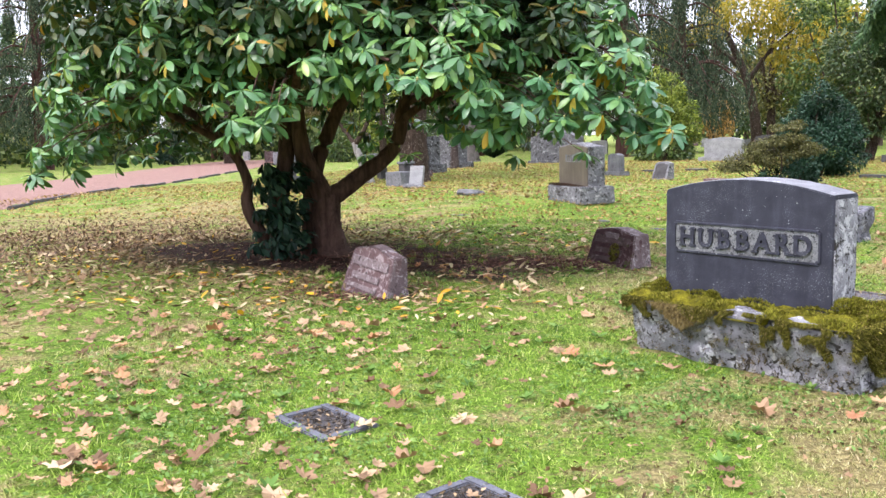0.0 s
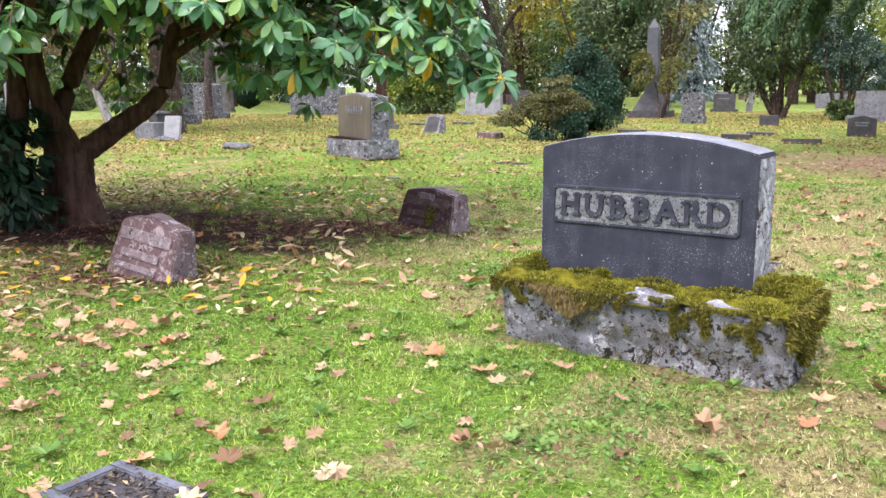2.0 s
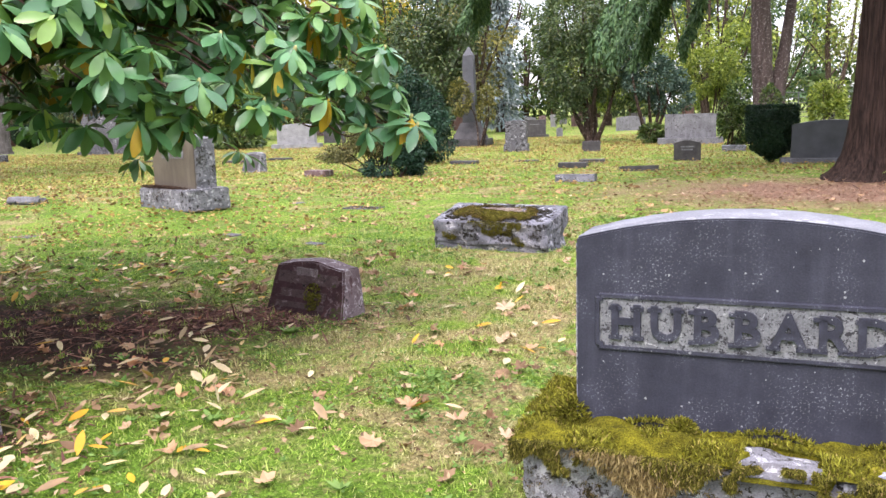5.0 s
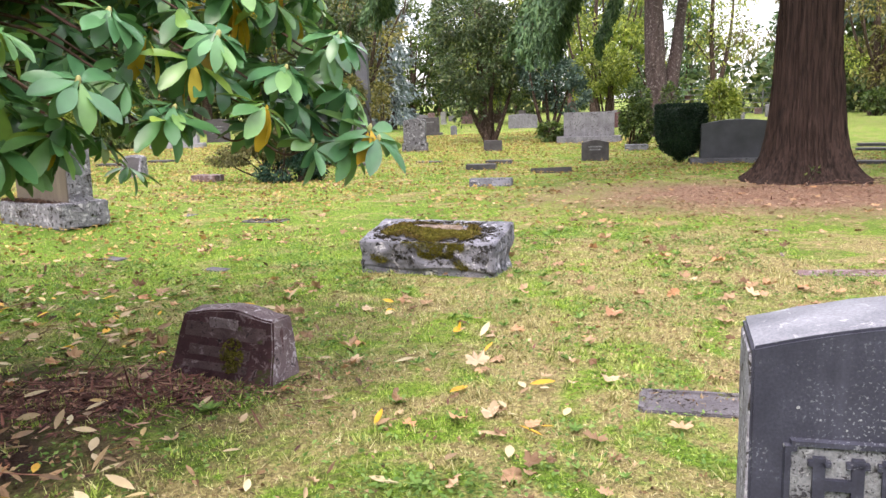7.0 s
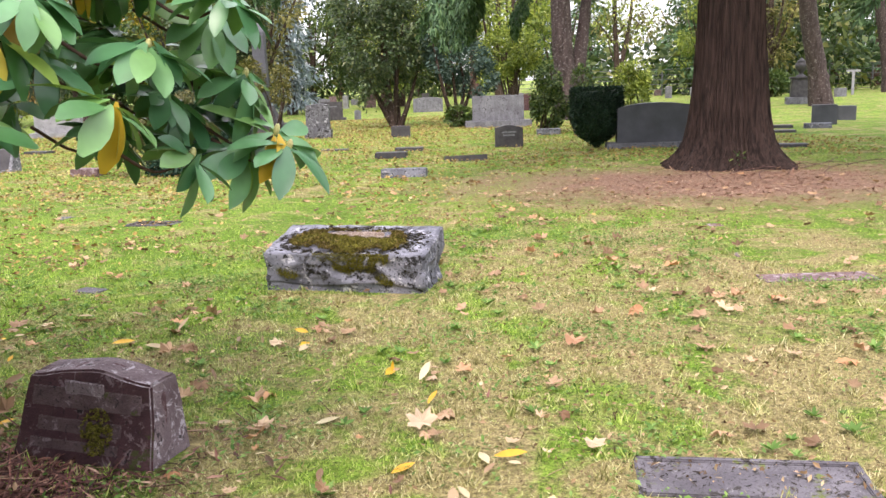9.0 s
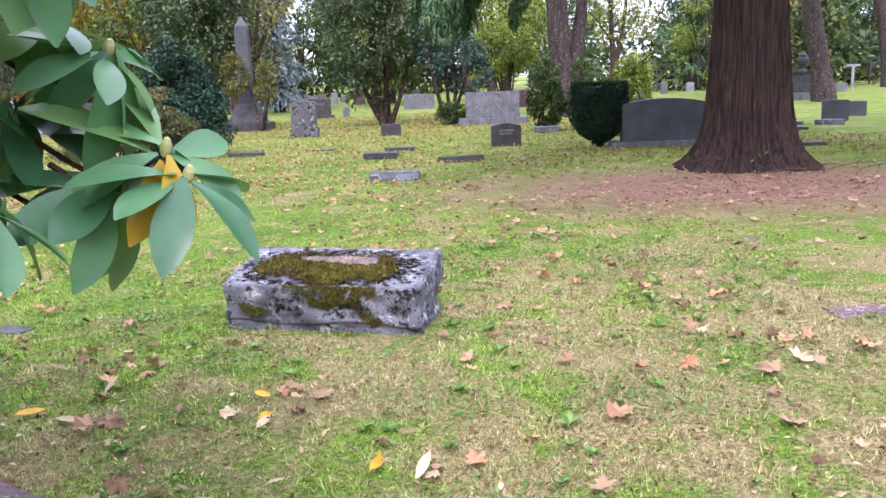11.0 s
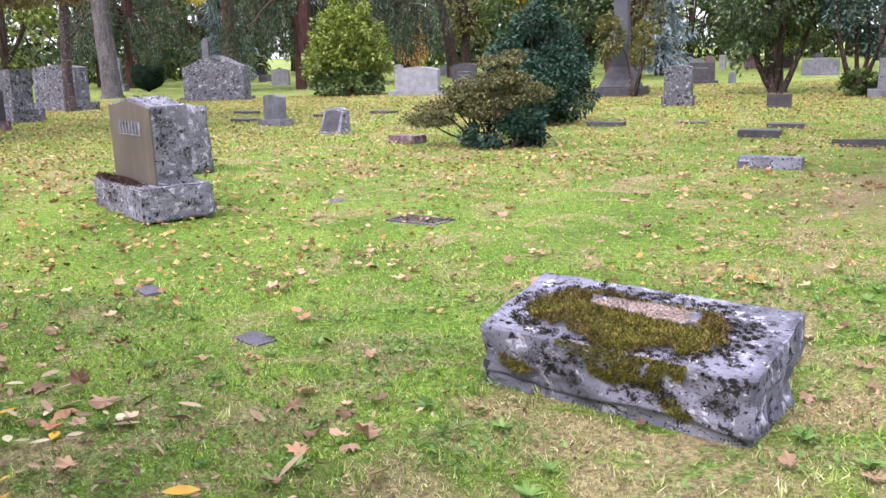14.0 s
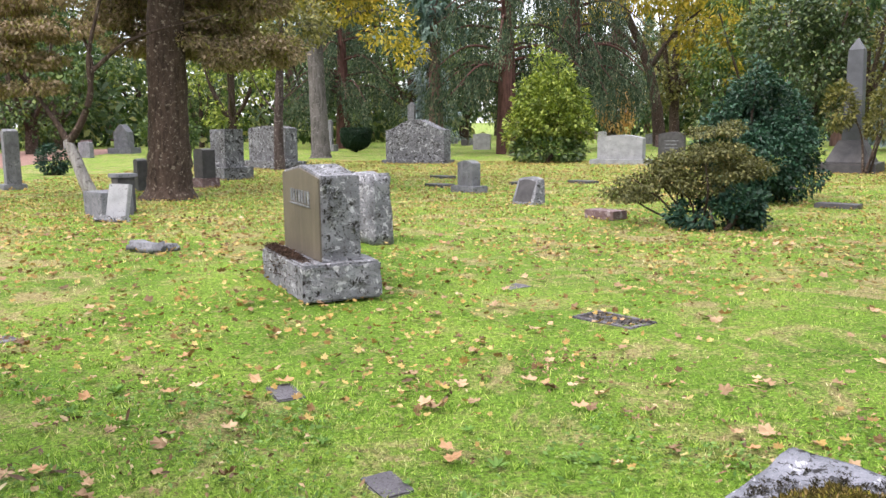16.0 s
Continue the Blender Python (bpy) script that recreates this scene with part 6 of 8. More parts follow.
def bough(ctrl, r, r0=0.07, spread=1.0, dens=110, hang=0.8):
    """A drooping conifer bough: the branch and its sprays."""
    q = curve_pts(ctrl, 10)
    tubes_ = [tube(q, np.linspace(r0, 0.012, len(q)), 6)]
    P_, D_ = [], []
    for i in range(6, len(q)):
        f = (i - 6) / (len(q) - 6)
        tan = q[min(i + 1, len(q) - 1)] - q[i - 1]
        tan /= np.linalg.norm(tan)
        side = np.cross(tan, (0, 0, 1.0))
        side /= np.linalg.norm(side) + 1e-6
        for sgn in (-1, 1):
            L = spread * (1 - 0.55 * f) * r.uniform(0.6, 1.1)
            tip = q[i] + side * sgn * L * 0.8 + tan * L * 0.5 + np.array([0, 0, -hang * L * r.uniform(0.6, 1.2)])
            mid = 0.5 * (q[i] + tip) + np.array([0, 0, 0.12 * L])
            c = curve_pts([q[i], mid, tip], 4)
            tubes_.append(tube(c, np.linspace(0.012, 0.004, len(c)), 4))
            k = int(dens * L)
            u = r.uniform(0.1, 1, k)
            idx = u * (len(c) - 1)
            a = np.floor(idx).astype(int).clip(0, len(c) - 2)
            base_ = c[a] + (c[a + 1] - c[a]) * (idx - a)[:, None]
            P_.append(base_ + r.normal(0, 0.03, (k, 3)))
            D_.append((tip - q[i])[None] * 0.5 / L + r.normal(0, 0.40, (k, 3)) + np.array([0, 0, -0.25]))
    return join(tubes_), (np.concatenate(P_), np.concatenate(D_))


for c in BOUGHS:
    wood, (P_, D_) = bough(c, rb, dens=420, hang=0.5)
    put("bough", fast_mesh("bough", *wood), BARK_BROWN, rw)
    put("sprays", fast_mesh("sprays", *scatter(SPRAY, frames(D_, rb.normal(0, 0.6, len(P_))), P_, 0.105 * rb.uniform(0.6, 1.4, len(P_)))), LEAF_CEDAR, rw)["kind"] = "stuff"
# thickened and widened, above the view, to shade the lawn
put("upper_crown", fast_mesh("upper_crown", *leafy(17000, ring_blobs(0.8, 0.6, 8.8, 5.4, 1.6, 34, rb, (1.1, 1.8)), 0.40, SPRAY, rb, 0.8)), LEAF_CEDAR, rw)["kind"] = "stuff"

# extra crown out of view, added to shade the lawn east of the trunk
put("east_crown", fast_mesh("east_crown", *leafy(13000, ring_blobs(4.6, 0.4, 7.6, 4.6, 1.0, 26, rb, (1.1, 1.8)), 0.42, SPRAY, rb, 0.8)), LEAF_CEDAR, rw)["kind"] = "stuff"
shrub("ivy_sprout", "small ivy sprout at the redwood's foot", RWX - 0.42, RWY - 0.72, [(0, 0, 0.16, 0.10, 0.10, 0.14), (0.05, 0, 0.05, 0.14, 0.10, 0.06)], 60, 0.07, LEAF_GREEN, BARK_DARK, seed=29, stems=2, stem_r=0.006, category="ivy")
for k, (bx, by, bl, ba) in enumerate(((8.35, 15.55, 0.9, -28), (8.9, 15.3, 0.7, 20), (7.4, 15.6, 0.5, 70), (9.3, 15.75, 1.1, -50), (9.8, 15.6, 0.9, -15), (10.3, 15.9, 1.2, 35), (10.6, 15.4, 0.8, -40), (9.5, 15.1, 0.6, 5), (8.1, 15.2, 0.6, 40))):
    fb_ = thing("fallen_branch", pose(bx, by, gz(bx, by) + 0.01, 0, 0, ba), "thin bare fallen twig on needle litter", "twig", "fallen twigs")
    q_ = curve_pts([(-bl / 2, 0, 0.0), (-bl / 6, 0.05, 0.05), (bl / 5, -0.02, 0.09), (bl / 2, 0.04, 0.02)], 4)
    put("stem", fast_mesh("stem", *tube(q_, np.linspace(0.008, 0.003, len(q_)), 6)), BARK_BROWN, fb_)
    q_ = curve_pts([(0, 0.02, 0.07), (0.12, 0.10, 0.10), (0.25, 0.16, 0.03)], 4)
    put("side_twig", fast_mesh("side_twig", *tube(q_, np.linspace(0.005, 0.002, len(q_)), 5)), BARK_BROWN, fb_)

# -- shrubs --
shrub("round_laurel", "large rounded yellow-green laurel shrub", -4.55, 42.7, [(0, 0, 2.0, 1.3, 1.2, 1.5), (-0.8, 0, 1.4, 0.9, 0.9, 0.8), (0.9, 0, 1.5, 0.9, 0.9, 0.9), (0.3, 0, 3.3, 0.7, 0.7, 0.8), (-0.3, 0.1, 3.9, 0.4, 0.4, 0.6), (-0.6, -0.3, 2.6, 0.8, 0.7, 0.7), (0.8, -0.3, 2.5, 0.8, 0.7, 0.6), (1.2, 0, 1.1, 0.6, 0.6, 0.5), (-1.2, 0, 0.9, 0.6, 0.6, 0.5), (0.2, -0.7, 1.7, 0.8, 0.5, 0.7)], 9500, 0.17, LEAF_LIME, BARK_DARK, seed=11)
shrub("laurel_skirt", "dark green low laurel growth under a shrub", -4.5, 42.2, [(0, 0, 0.45, 1.5, 0.9, 0.55)], 1800, 0.18, LEAF_GREEN, BARK_DARK, seed=12)
shrub("dark_holly", "dense dark blue-green conical holly shrub", 1.5, 26.6, [(0, 0, 0.9, 1.05, 1.0, 1.0), (0.1, 0, 1.5, 0.85, 0.85, 0.75), (-0.05, 0, 2.05, 0.55, 0.55, 0.55), (-0.1, 0, 2.45, 0.25, 0.25, 0.32), (0.55, -0.2, 0.8, 0.75, 0.7, 0.75), (-0.5, 0, 1.1, 0.75, 0.7, 0.7), (0.6, -0.1, 1.35, 0.4, 0.4, 0.35), (-0.55, -0.2, 1.75, 0.35, 0.35, 0.25), (0.3, -0.3, 1.95, 0.4, 0.35, 0.25)], 24000, 0.085, LEAF_HOLLY, BARK_DARK, seed=13, jitter=0.9, droop=0.5)
r_s = np.random.default_rng(404)
TIERS = [(-1.05, 0.50, 0.45), (-0.75, 0.66, 0.55), (-0.35, 0.60, 0.55), (-0.55, 0.84, 0.55), (-0.1, 0.86, 0.6), (0.1, 1.06, 0.6), (-0.25, 1.10, 0.5), (0.35, 1.26, 0.5), (0.15, 1.40, 0.40), (0.65, 1.12, 0.45), (0.8, 0.86, 0.5), (0.45, 0.80, 0.55), (0.55, 1.40, 0.28), (-0.75, 0.42, 0.4), (0.1, 0.55, 0.5)]
shrub("low_maple_shrub", "low spreading olive-brown shrub with layered twigs", 0.2, 22.6, [(a_, r_s.normal(0, 0.15), z_ + r_s.normal(0, 0.05), w_ * r_s.uniform(0.75, 1.05), 0.5, r_s.uniform(0.08, 0.15)) for a_, z_, w_ in TIERS], 15000, 0.055, LEAF_OLIVE_DARK, BARK_DARK, seed=14, stems=12, stem_r=0.022, shell=0.2, droop=0.35, jitter=0.8)
shrub("low_evergreen", "dark green creeping evergreen below a shrub", 0.55, 22.3, [(0, 0, 0.20, 0.75, 0.5, 0.26), (0.35, 0, 0.38, 0.35, 0.4, 0.26)], 2200, 0.09, LEAF_DARK, BARK_DARK, seed=15, stems=3)
shrub("obelisk_shrub", "tall open olive-green rhododendron shrub", 3.9, 38.2, [(0, 0, 3.0, 1.7, 1.4, 1.4), (-0.6, 0, 4.2, 1.3, 1.2, 1.2), (0.9, 0, 2.2, 0.9, 0.9, 1.0), (0.8, 0.3, 3.9, 1.1, 1.1, 1.1), (0.2, -0.5, 1.6, 0.9, 0.7, 0.6), (-0.7, -0.3, 2.0, 0.8, 0.8, 0.8), (1.0, -0.2, 5.0, 1.4, 1.0, 1.0)], 12000, 0.17, LEAF_LAUREL, BARK_DARK, seed=16, stems=7, stem_r=0.09)
shrub("olive_shrub", "olive-yellow shrub leaning against an obelisk", 5.3, 35.7, [(0.35, 0.2, 1.4, 0.40, 0.4, 0.45), (0.35, 0.2, 2.0, 0.25, 0.3, 0.35), (-0.7, 0.2, 1.9, 0.45, 0.4, 0.7)], 1600, 0.13, LEAF_OLIVE, BARK_DARK, seed=17, stems=4)
shrub("rhododendron_shrub", "tall dark rhododendron shrub with several stems", 9.6, 35.2, [(-0.3, 0, 3.0, 1.7, 1.5, 1.5), (0.9, 0, 3.8, 1.6, 1.4, 1.3), (-0.8, 0, 4.5, 1.5, 1.4, 1.2), (1.0, 0, 2.1, 0.9, 0.9, 0.7), (-1.0, 0, 1.9, 0.8, 0.8, 0.9), (-0.9, -0.3, 1.1, 0.6, 0.6, 0.5)], 17000, 0.14, LEAF_LAUREL, BARK_DARK, seed=18, stems=7, stem_r=0.11)
shrub("grey_shrub", "grey-green open shrub with a leaning stem", 11.6, 34.2, [(0.2, 0, 2.3, 1.3, 1.1, 0.8), (0.8, 0, 1.6, 0.9, 0.9, 0.6), (-0.4, 0, 3.0, 1.0, 0.9, 0.7)], 5200, 0.14, LEAF_PINE, BARK_DARK, seed=19, stems=4, stem_r=0.09)
shrub("stub_shrub", "small leafy sprout at a stem's foot", 11.2, 33.0, [(0, 0, 0.35, 0.5, 0.4, 0.35)], 700, 0.16, LEAF_GREEN, BARK_DARK, seed=20)
shrub("round_bush_tree", "round-headed yellow-green bush on bare stems", 16.2, 38.5, [(0, 0, 2.8, 1.45, 1.4, 1.0), (-0.5, 0, 2.4, 0.9, 0.9, 0.8), (0.5, 0, 2.4, 0.9, 0.9, 0.8)], 7000, 0.14, LEAF_LIME, BARK_DARK, seed=21, stems=8, stem_r=0.05)
shrub("small_cypress", "small bright green cypress bush", 11.5, 27.4, [(0, 0, 0.75, 0.50, 0.45, 0.75), (0.05, 0, 1.5, 0.35, 0.35, 0.6), (-0.2, 0, 1.1, 0.35, 0.35, 0.5)], 3600, 0.11, LEAF_GREEN, BARK_DARK, seed=22)
shrub("small_cypress", "bright green feathery cypress bush", 15.1, 28.3, [(0, 0, 0.9, 0.55, 0.5, 0.9), (0.25, 0, 1.6, 0.40, 0.35, 0.5), (-0.2, 0, 1.5, 0.4, 0.35, 0.5)], 3600, 0.12, LEAF_LIME, BARK_DARK, seed=23)
shrub("small_cypress", "dark green cypress bush by a clipped yew", 12.4, 27.0, [(0, 0, 0.7, 0.42, 0.4, 0.7), (0, 0, 1.4, 0.3, 0.3, 0.5)], 2400, 0.11, LEAF_GREEN, BARK_DARK, seed=24)


def vase_yew(x, y, w, h, seed, name="clipped_yew"):
    """A topiary yew clipped to a flat-topped cup."""
    r = np.random.default_rng(seed)
    t0 = thing(name, pose(x, y, gz(x, y)), "dark clipped yew shaped like a flat-topped cup", "topiary")
    n = 9000
    f = r.uniform(0, 1, n) ** 0.75
    a = r.uniform(0, 6.28, n)
    R = w / 2 * np.interp(f, [0, 0.06, 0.18, 0.36, 0.6, 1.0], [0.16, 0.38, 0.76, 0.95, 1.0, 0.99])
    k = r.uniform(0.86, 1.0, n)
    topm = r.uniform(0, 1, n) < 0.25
    k = np.where(topm, np.sqrt(r.uniform(0, 1, n)), k)
    f = np.where(topm, 1.0 - r.uniform(0, 0.04, n), f)
    R = np.where(topm, w / 2 * 0.98, R)
    p_ = np.stack([R * k * np.cos(a), R * k * np.sin(a), h * (0.06 + 0.94 * f)], 1)
    d_ = np.stack([np.cos(a), np.sin(a), np.where(topm, 3.0, 0.1)], 1) + r.normal(0, 0.5, (n, 3))
    put("foliage", fast_mesh("foliage", *scatter(LEAF_SMALL, frames(d_, r.uniform(0, 6, n)), p_, 0.06 * w / 1.2 * r.uniform(0.6, 1.4, n))), LEAF_YEW, t0)["kind"] = "stuff"
    prof = [(0.05, 0.0), (0.10, 0.08), (0.32, 0.22), (0.40, 0.40), (0.43, 0.80), (0.42, 0.95), (0.0, 0.96)]
    v_, q_ = [], []
    for (R0, z0) in prof:
        v_ += [(R0 * w * math.cos(b * 0.3927), R0 * w * math.sin(b * 0.3927), z0 * h) for b in range(16)]
    q_ = [(i * 16 + j, i * 16 + (j + 1) % 16, (i + 1) * 16 + (j + 1) % 16, (i + 1) * 16 + j) for i in range(len(prof) - 1) for j in range(16)]
    put("core", fast_mesh("core", v_, q_), LEAF_YEW, t0)
    st = curve_pts([(0, 0, -0.05), (0, 0, 0.1), (0, 0, 0.25)], 3)
    put("stem", fast_mesh("stem", *tube(st, np.full(len(st), 0.06), 8)), BARK_DARK, t0)


vase_yew(9.45, 21.75, 1.16, 1.30, 41)
vase_yew(-16.3, 53.4, 1.6, 1.25, 42)
shrub("far_dark_bush", "dark rounded evergreen bush on the lawn", -39.4, 51, [(0, 0, 1.2, 1.6, 1.4, 1.2)], 2600, 0.2, LEAF_DARK, BARK_DARK, seed=25)
shrub("far_green_bush", "rounded green laurel bush on the lawn", -25.7, 50.4, [(0, 0, 1.1, 1.6, 1.4, 1.15)], 2600, 0.2, LEAF_GREEN, BARK_DARK, seed=26)
shrub("small_dark_bush", "small dark bush beside old graves", -19.5, 33.4, [(0, 0, 0.5, 0.6, 0.5, 0.5)], 1200, 0.12, LEAF_DARK, BARK_DARK, seed=27)
shrub("far_round_bush", "green umbrella-shaped far bush", 38.4, 46.4, [(0, 0, 0.95, 1.0, 0.9, 0.65), (0.2, 0, 0.6, 0.7, 0.6, 0.5)], 2200, 0.2, LEAF_GREEN, BARK_DARK, seed=28)

# -- nearer trees --
r_t = np.random.default_rng(55)
tree("old_maple", "large old maple with dark lichened trunk", -10.6, 25.8, [(0, 0, -0.1), (0.03, 0, 0.4), (0.08, 0, 2.0), (0.16, 0, 4.6), (0.2, 0.1, 7.5)], [0.74, 0.50, 0.43, 0.40, 0.37, 0.30], [([(0, 0, 4.4), (2.0, 1.0, 5.6), (4.0, 1.5, 6.2)], 0.16), ([(0, 0, 4.8), (-1.6, -0.6, 6.2), (-3.4, -1, 7)], 0.16), ([(0, 0, 4.2), (-0.5, 0.2, 5.2), (-1.2, 0.5, 6.5)], 0.12)],
     ring_blobs(0, 1, 7.2, 4.5, 1.8, 40, r_t, (1.0, 1.6)), 15000, 0.28, LEAF_OLIVE, BARK_DARK, seed=61)
# thin drooping tiers of leaf, most of them behind the old maple's trunk
MAPLE_TIERS = [(-1.7, 0, 2.9, 1.3, 1.1, 0.22), (-2.8, 0.2, 3.3, 1.4, 1.2, 0.25), (-0.9, 0.3, 3.5, 1.2, 1.0, 0.22), (-2.0, 0.2, 4.1, 1.6, 1.2, 0.25), (-1.2, 0.2, 2.35, 0.7, 0.6, 0.16), (-2.4, 0, 2.3, 0.8, 0.7, 0.16)]
for k in range(18):
    a_ = r_t.uniform(0.2, 4.6)
    MAPLE_TIERS.append((a_ - 1.0, 2.3 + r_t.normal(0, 0.3), 3.0 + 0.13 * a_ + r_t.uniform(0, 1.7), r_t.uniform(0.6, 1.1), r_t.uniform(0.5, 0.9), r_t.uniform(0.2, 0.42)))
MAPLE_TIERS += [(2.3, 2.0, 3.0, 0.8, 0.7, 0.3), (3.2, 2.2, 3.1, 0.8, 0.7, 0.35), (1.5, 1.8, 3.3, 0.9, 0.7, 0.2)]
tree("japanese_maple", "bronze-leaved Japanese maple with pale crooked trunk", -11.6, 24.4, [(0.15, 0.1, -0.1), (-0.05, 0, 0.45), (-0.25, 0, 0.95), (-0.38, 0, 1.28)], [0.15, 0.125, 0.11, 0.085],
     [([(-0.36, 0, 1.22), (-0.02, 0, 1.65), (0.22, 0, 2.2), (0.25, 0, 3.0), (0.5, 0.2, 4.2)], 0.09), ([(-0.38, 0, 1.25), (-0.75, 0.1, 1.7), (-1.3, 0.2, 2.3), (-2.0, 0.3, 3.0)], 0.07), ([(0.22, 0, 2.2), (0.0, 0.4, 2.9), (-0.5, 0.6, 3.8)], 0.05), ([(0.24, 0, 2.6), (0.9, 0.6, 3.3), (2.4, 1.4, 3.8)], 0.05)],
     MAPLE_TIERS, 64000, 0.10, LEAF_BRONZE, BARK_PALE, seed=62, droop=0.7, shell=0.2, jitter=1.0, limb_bark=BARK_DARK)
tree("grey_maple", "grey-barked tree with yellowing leaves", -15.4, 46.2, [(0, 0, -0.1), (0, 0, 0.6), (-0.1, 0, 4.0), (-0.2, 0, 9.0)], [0.55, 0.42, 0.36, 0.30], [([(-0.1, 0, 5.0), (1.6, -0.4, 6.2), (3.6, -0.6, 6.4)], 0.14), ([(-0.1, 0, 5.5), (-1.6, 0, 6.6), (-3, 0, 7.2)], 0.12)],
     [(1.6, -0.5, 6.6, 1.7, 1.2, 0.8), (3.6, -0.6, 5.6, 1.3, 1.1, 1.1), (4.4, -0.6, 4.6, 0.9, 0.8, 0.7), (-2, 0, 7.2, 1.8, 1.4, 0.9), (0.5, 0, 8.5, 3.5, 2.5, 1.2), (2.6, -0.6, 7.4, 1.6, 1.3, 0.9)], 6500, 0.24, LEAF_YELLOW, BARK_LICHEN, seed=63)
tree("thin_tree", "slender grey tree before a family monument", -13.0, 36.6, [(0, 0, -0.1), (0, 0, 1.2), (0.1, 0, 2.8), (0.25, 0, 5.0)], [0.20, 0.16, 0.14, 0.08], [([(0, 0, 1.9), (-0.6, 0, 2.6), (-1.0, 0, 3.4)], 0.04), ([(0.05, 0, 2.2), (0.7, 0, 2.9), (1.0, 0, 3.8)], 0.04)], [(0.2, 0, 4.9, 2.0, 1.5, 1.0)], 2600, 0.18, LEAF_OLIVE, BARK_GREY, seed=64)
tree("twin_trunk_tree", "tree with two grey-brown flaky trunks", 16.3, 34.0, [(-0.1, 0, -0.1), (-0.15, 0, 1.2), (-0.35, 0, 3.5), (-0.5, 0, 8.0)], [0.52, 0.42, 0.37, 0.30], [([(0.15, 0, 0.6), (0.40, 0, 2.0), (0.70, 0, 4.0), (1.2, 0, 8.0)], 0.40)], ring_blobs(0, 0, 8.0, 4.2, 1.4, 22, r_t, (0.9, 1.5)), 5000, 0.26, LEAF_YELLOW, BARK_GREY, seed=65)
tree("leaning_tree", "grey leaning trunk on the far lawn", 28.9, 33.7, [(0, 0, -0.1), (-0.3, 0, 1.4), (-1.0, 0, 4.0), (-1.6, 0, 8.0)], [0.55, 0.40, 0.36, 0.26], [], ring_blobs(-1, 0, 7.5, 4.0, 1.4, 16, r_t, (0.9, 1.6)), 4000, 0.26, LEAF_YELLOW, BARK_GREY, seed=66)
tree("pale_leaning_tree", "dark leaning far trunk", 46.6, 45, [(0, 0, -0.1), (-0.3, 0, 2), (-1.4, 0, 6.0), (-2, 0, 9.0)], [0.45, 0.35, 0.3, 0.22], [], ring_blobs(-1, 0, 9.5, 5.0, 1.6, 16, r_t, (1.0, 1.8)), 3500, 0.32, LEAF_OLIVE, BARK_GREY, seed=67)
tree("slender_tree", "slender half-bare tree before the open sky", 24.2, 42.4, [(0, 0, -0.1), (0.05, 0, 2.0), (-0.1, 0, 5.0), (0.1, 0, 9.0)], [0.17, 0.14, 0.11, 0.06], [([(0, 0, 2.4), (0.7, 0, 3.2), (1.5, 0, 4.4)], 0.05), ([(0, 0, 3.0), (-0.8, 0, 3.9), (-1.6, 0, 4.7)], 0.05), ([(0, 0, 3.6), (0.9, 0.2, 4.3), (1.9, 0.3, 4.7)], 0.04), ([(0, 0, 1.6), (0.5, 0, 2.6), (0.9, 0, 3.7)], 0.035)], [(0.8, 0, 4.6, 1.8, 1.0, 1.0), (-1.0, 0, 4.8, 1.4, 1.0, 0.9), (0, 0, 6.5, 2.6, 1.6, 1.2), (0.3, 0, 3.6, 1.5, 1.0, 0.6)], 2300, 0.16, LEAF_LIME, BARK_DARK, seed=70, droop=0.6)
tree("slender_tree", "slender leaning young tree on the far lawn", 32.5, 54.5, [(0, 0, -0.1), (0.5, 0, 2.4), (1.1, 0, 5.0), (1.4, 0, 8.0)], [0.20, 0.16, 0.12, 0.06], [([(0.3, 0, 1.8), (-0.4, 0, 3.2), (-0.8, 0, 5.0)], 0.06), ([(0.8, 0, 3.6), (1.8, 0, 4.6), (2.6, 0, 5.8)], 0.05)], [(1.2, 0, 5.6, 1.8, 1.0, 1.2), (2.2, 0, 4.6, 1.4, 1.0, 1.0), (-0.6, 0, 4.8, 1.2, 1.0, 1.0)], 1500, 0.2, LEAF_OLIVE, BARK_DARK, seed=78, droop=0.6)
tree("leaning_dark_tree", "dark leaning tree with hanging yellow foliage", -1.0, 63.0, [(0.6, 0, -0.1), (0.3, 0, 2.5), (-0.3, 0, 5.0), (-1.6, 0, 8.0)], [0.42, 0.32, 0.27, 0.2], [([(-0.3, 0, 5.2), (-2.5, 0, 7.2), (-5.5, 0, 8.2)], 0.18), ([(0, 0, 4.8), (1.2, 0, 6.5), (2.8, 0, 8)], 0.18)], [(-4.5, 0, 8.0, 2.4, 1.5, 0.9), (2.8, 0, 6.8, 2.2, 1.5, 2.0), (4.6, 0, 6.0, 1.6, 1.2, 2.6), (0, 0, 9.0, 3.5, 2, 1.4), (6.6, 0, 6.5, 1.4, 1.2, 2.8)], 6500, 0.30, LEAF_YELLOW, BARK_DARK, seed=68, droop=0.9)
tree("orange_tree", "small tree in orange autumn leaf", -4.6, 88, [(0, 0, -0.1), (0, 0, 1.5), (0, 0, 3.0)], [0.2, 0.15, 0.1], [], [(0, 0, 2.8, 1.9, 1.5, 1.9), (0.5, 0, 1.5, 1.5, 1.2, 1.2)], 1800, 0.32, LEAF_ORANGE, BARK_DARK, seed=69)


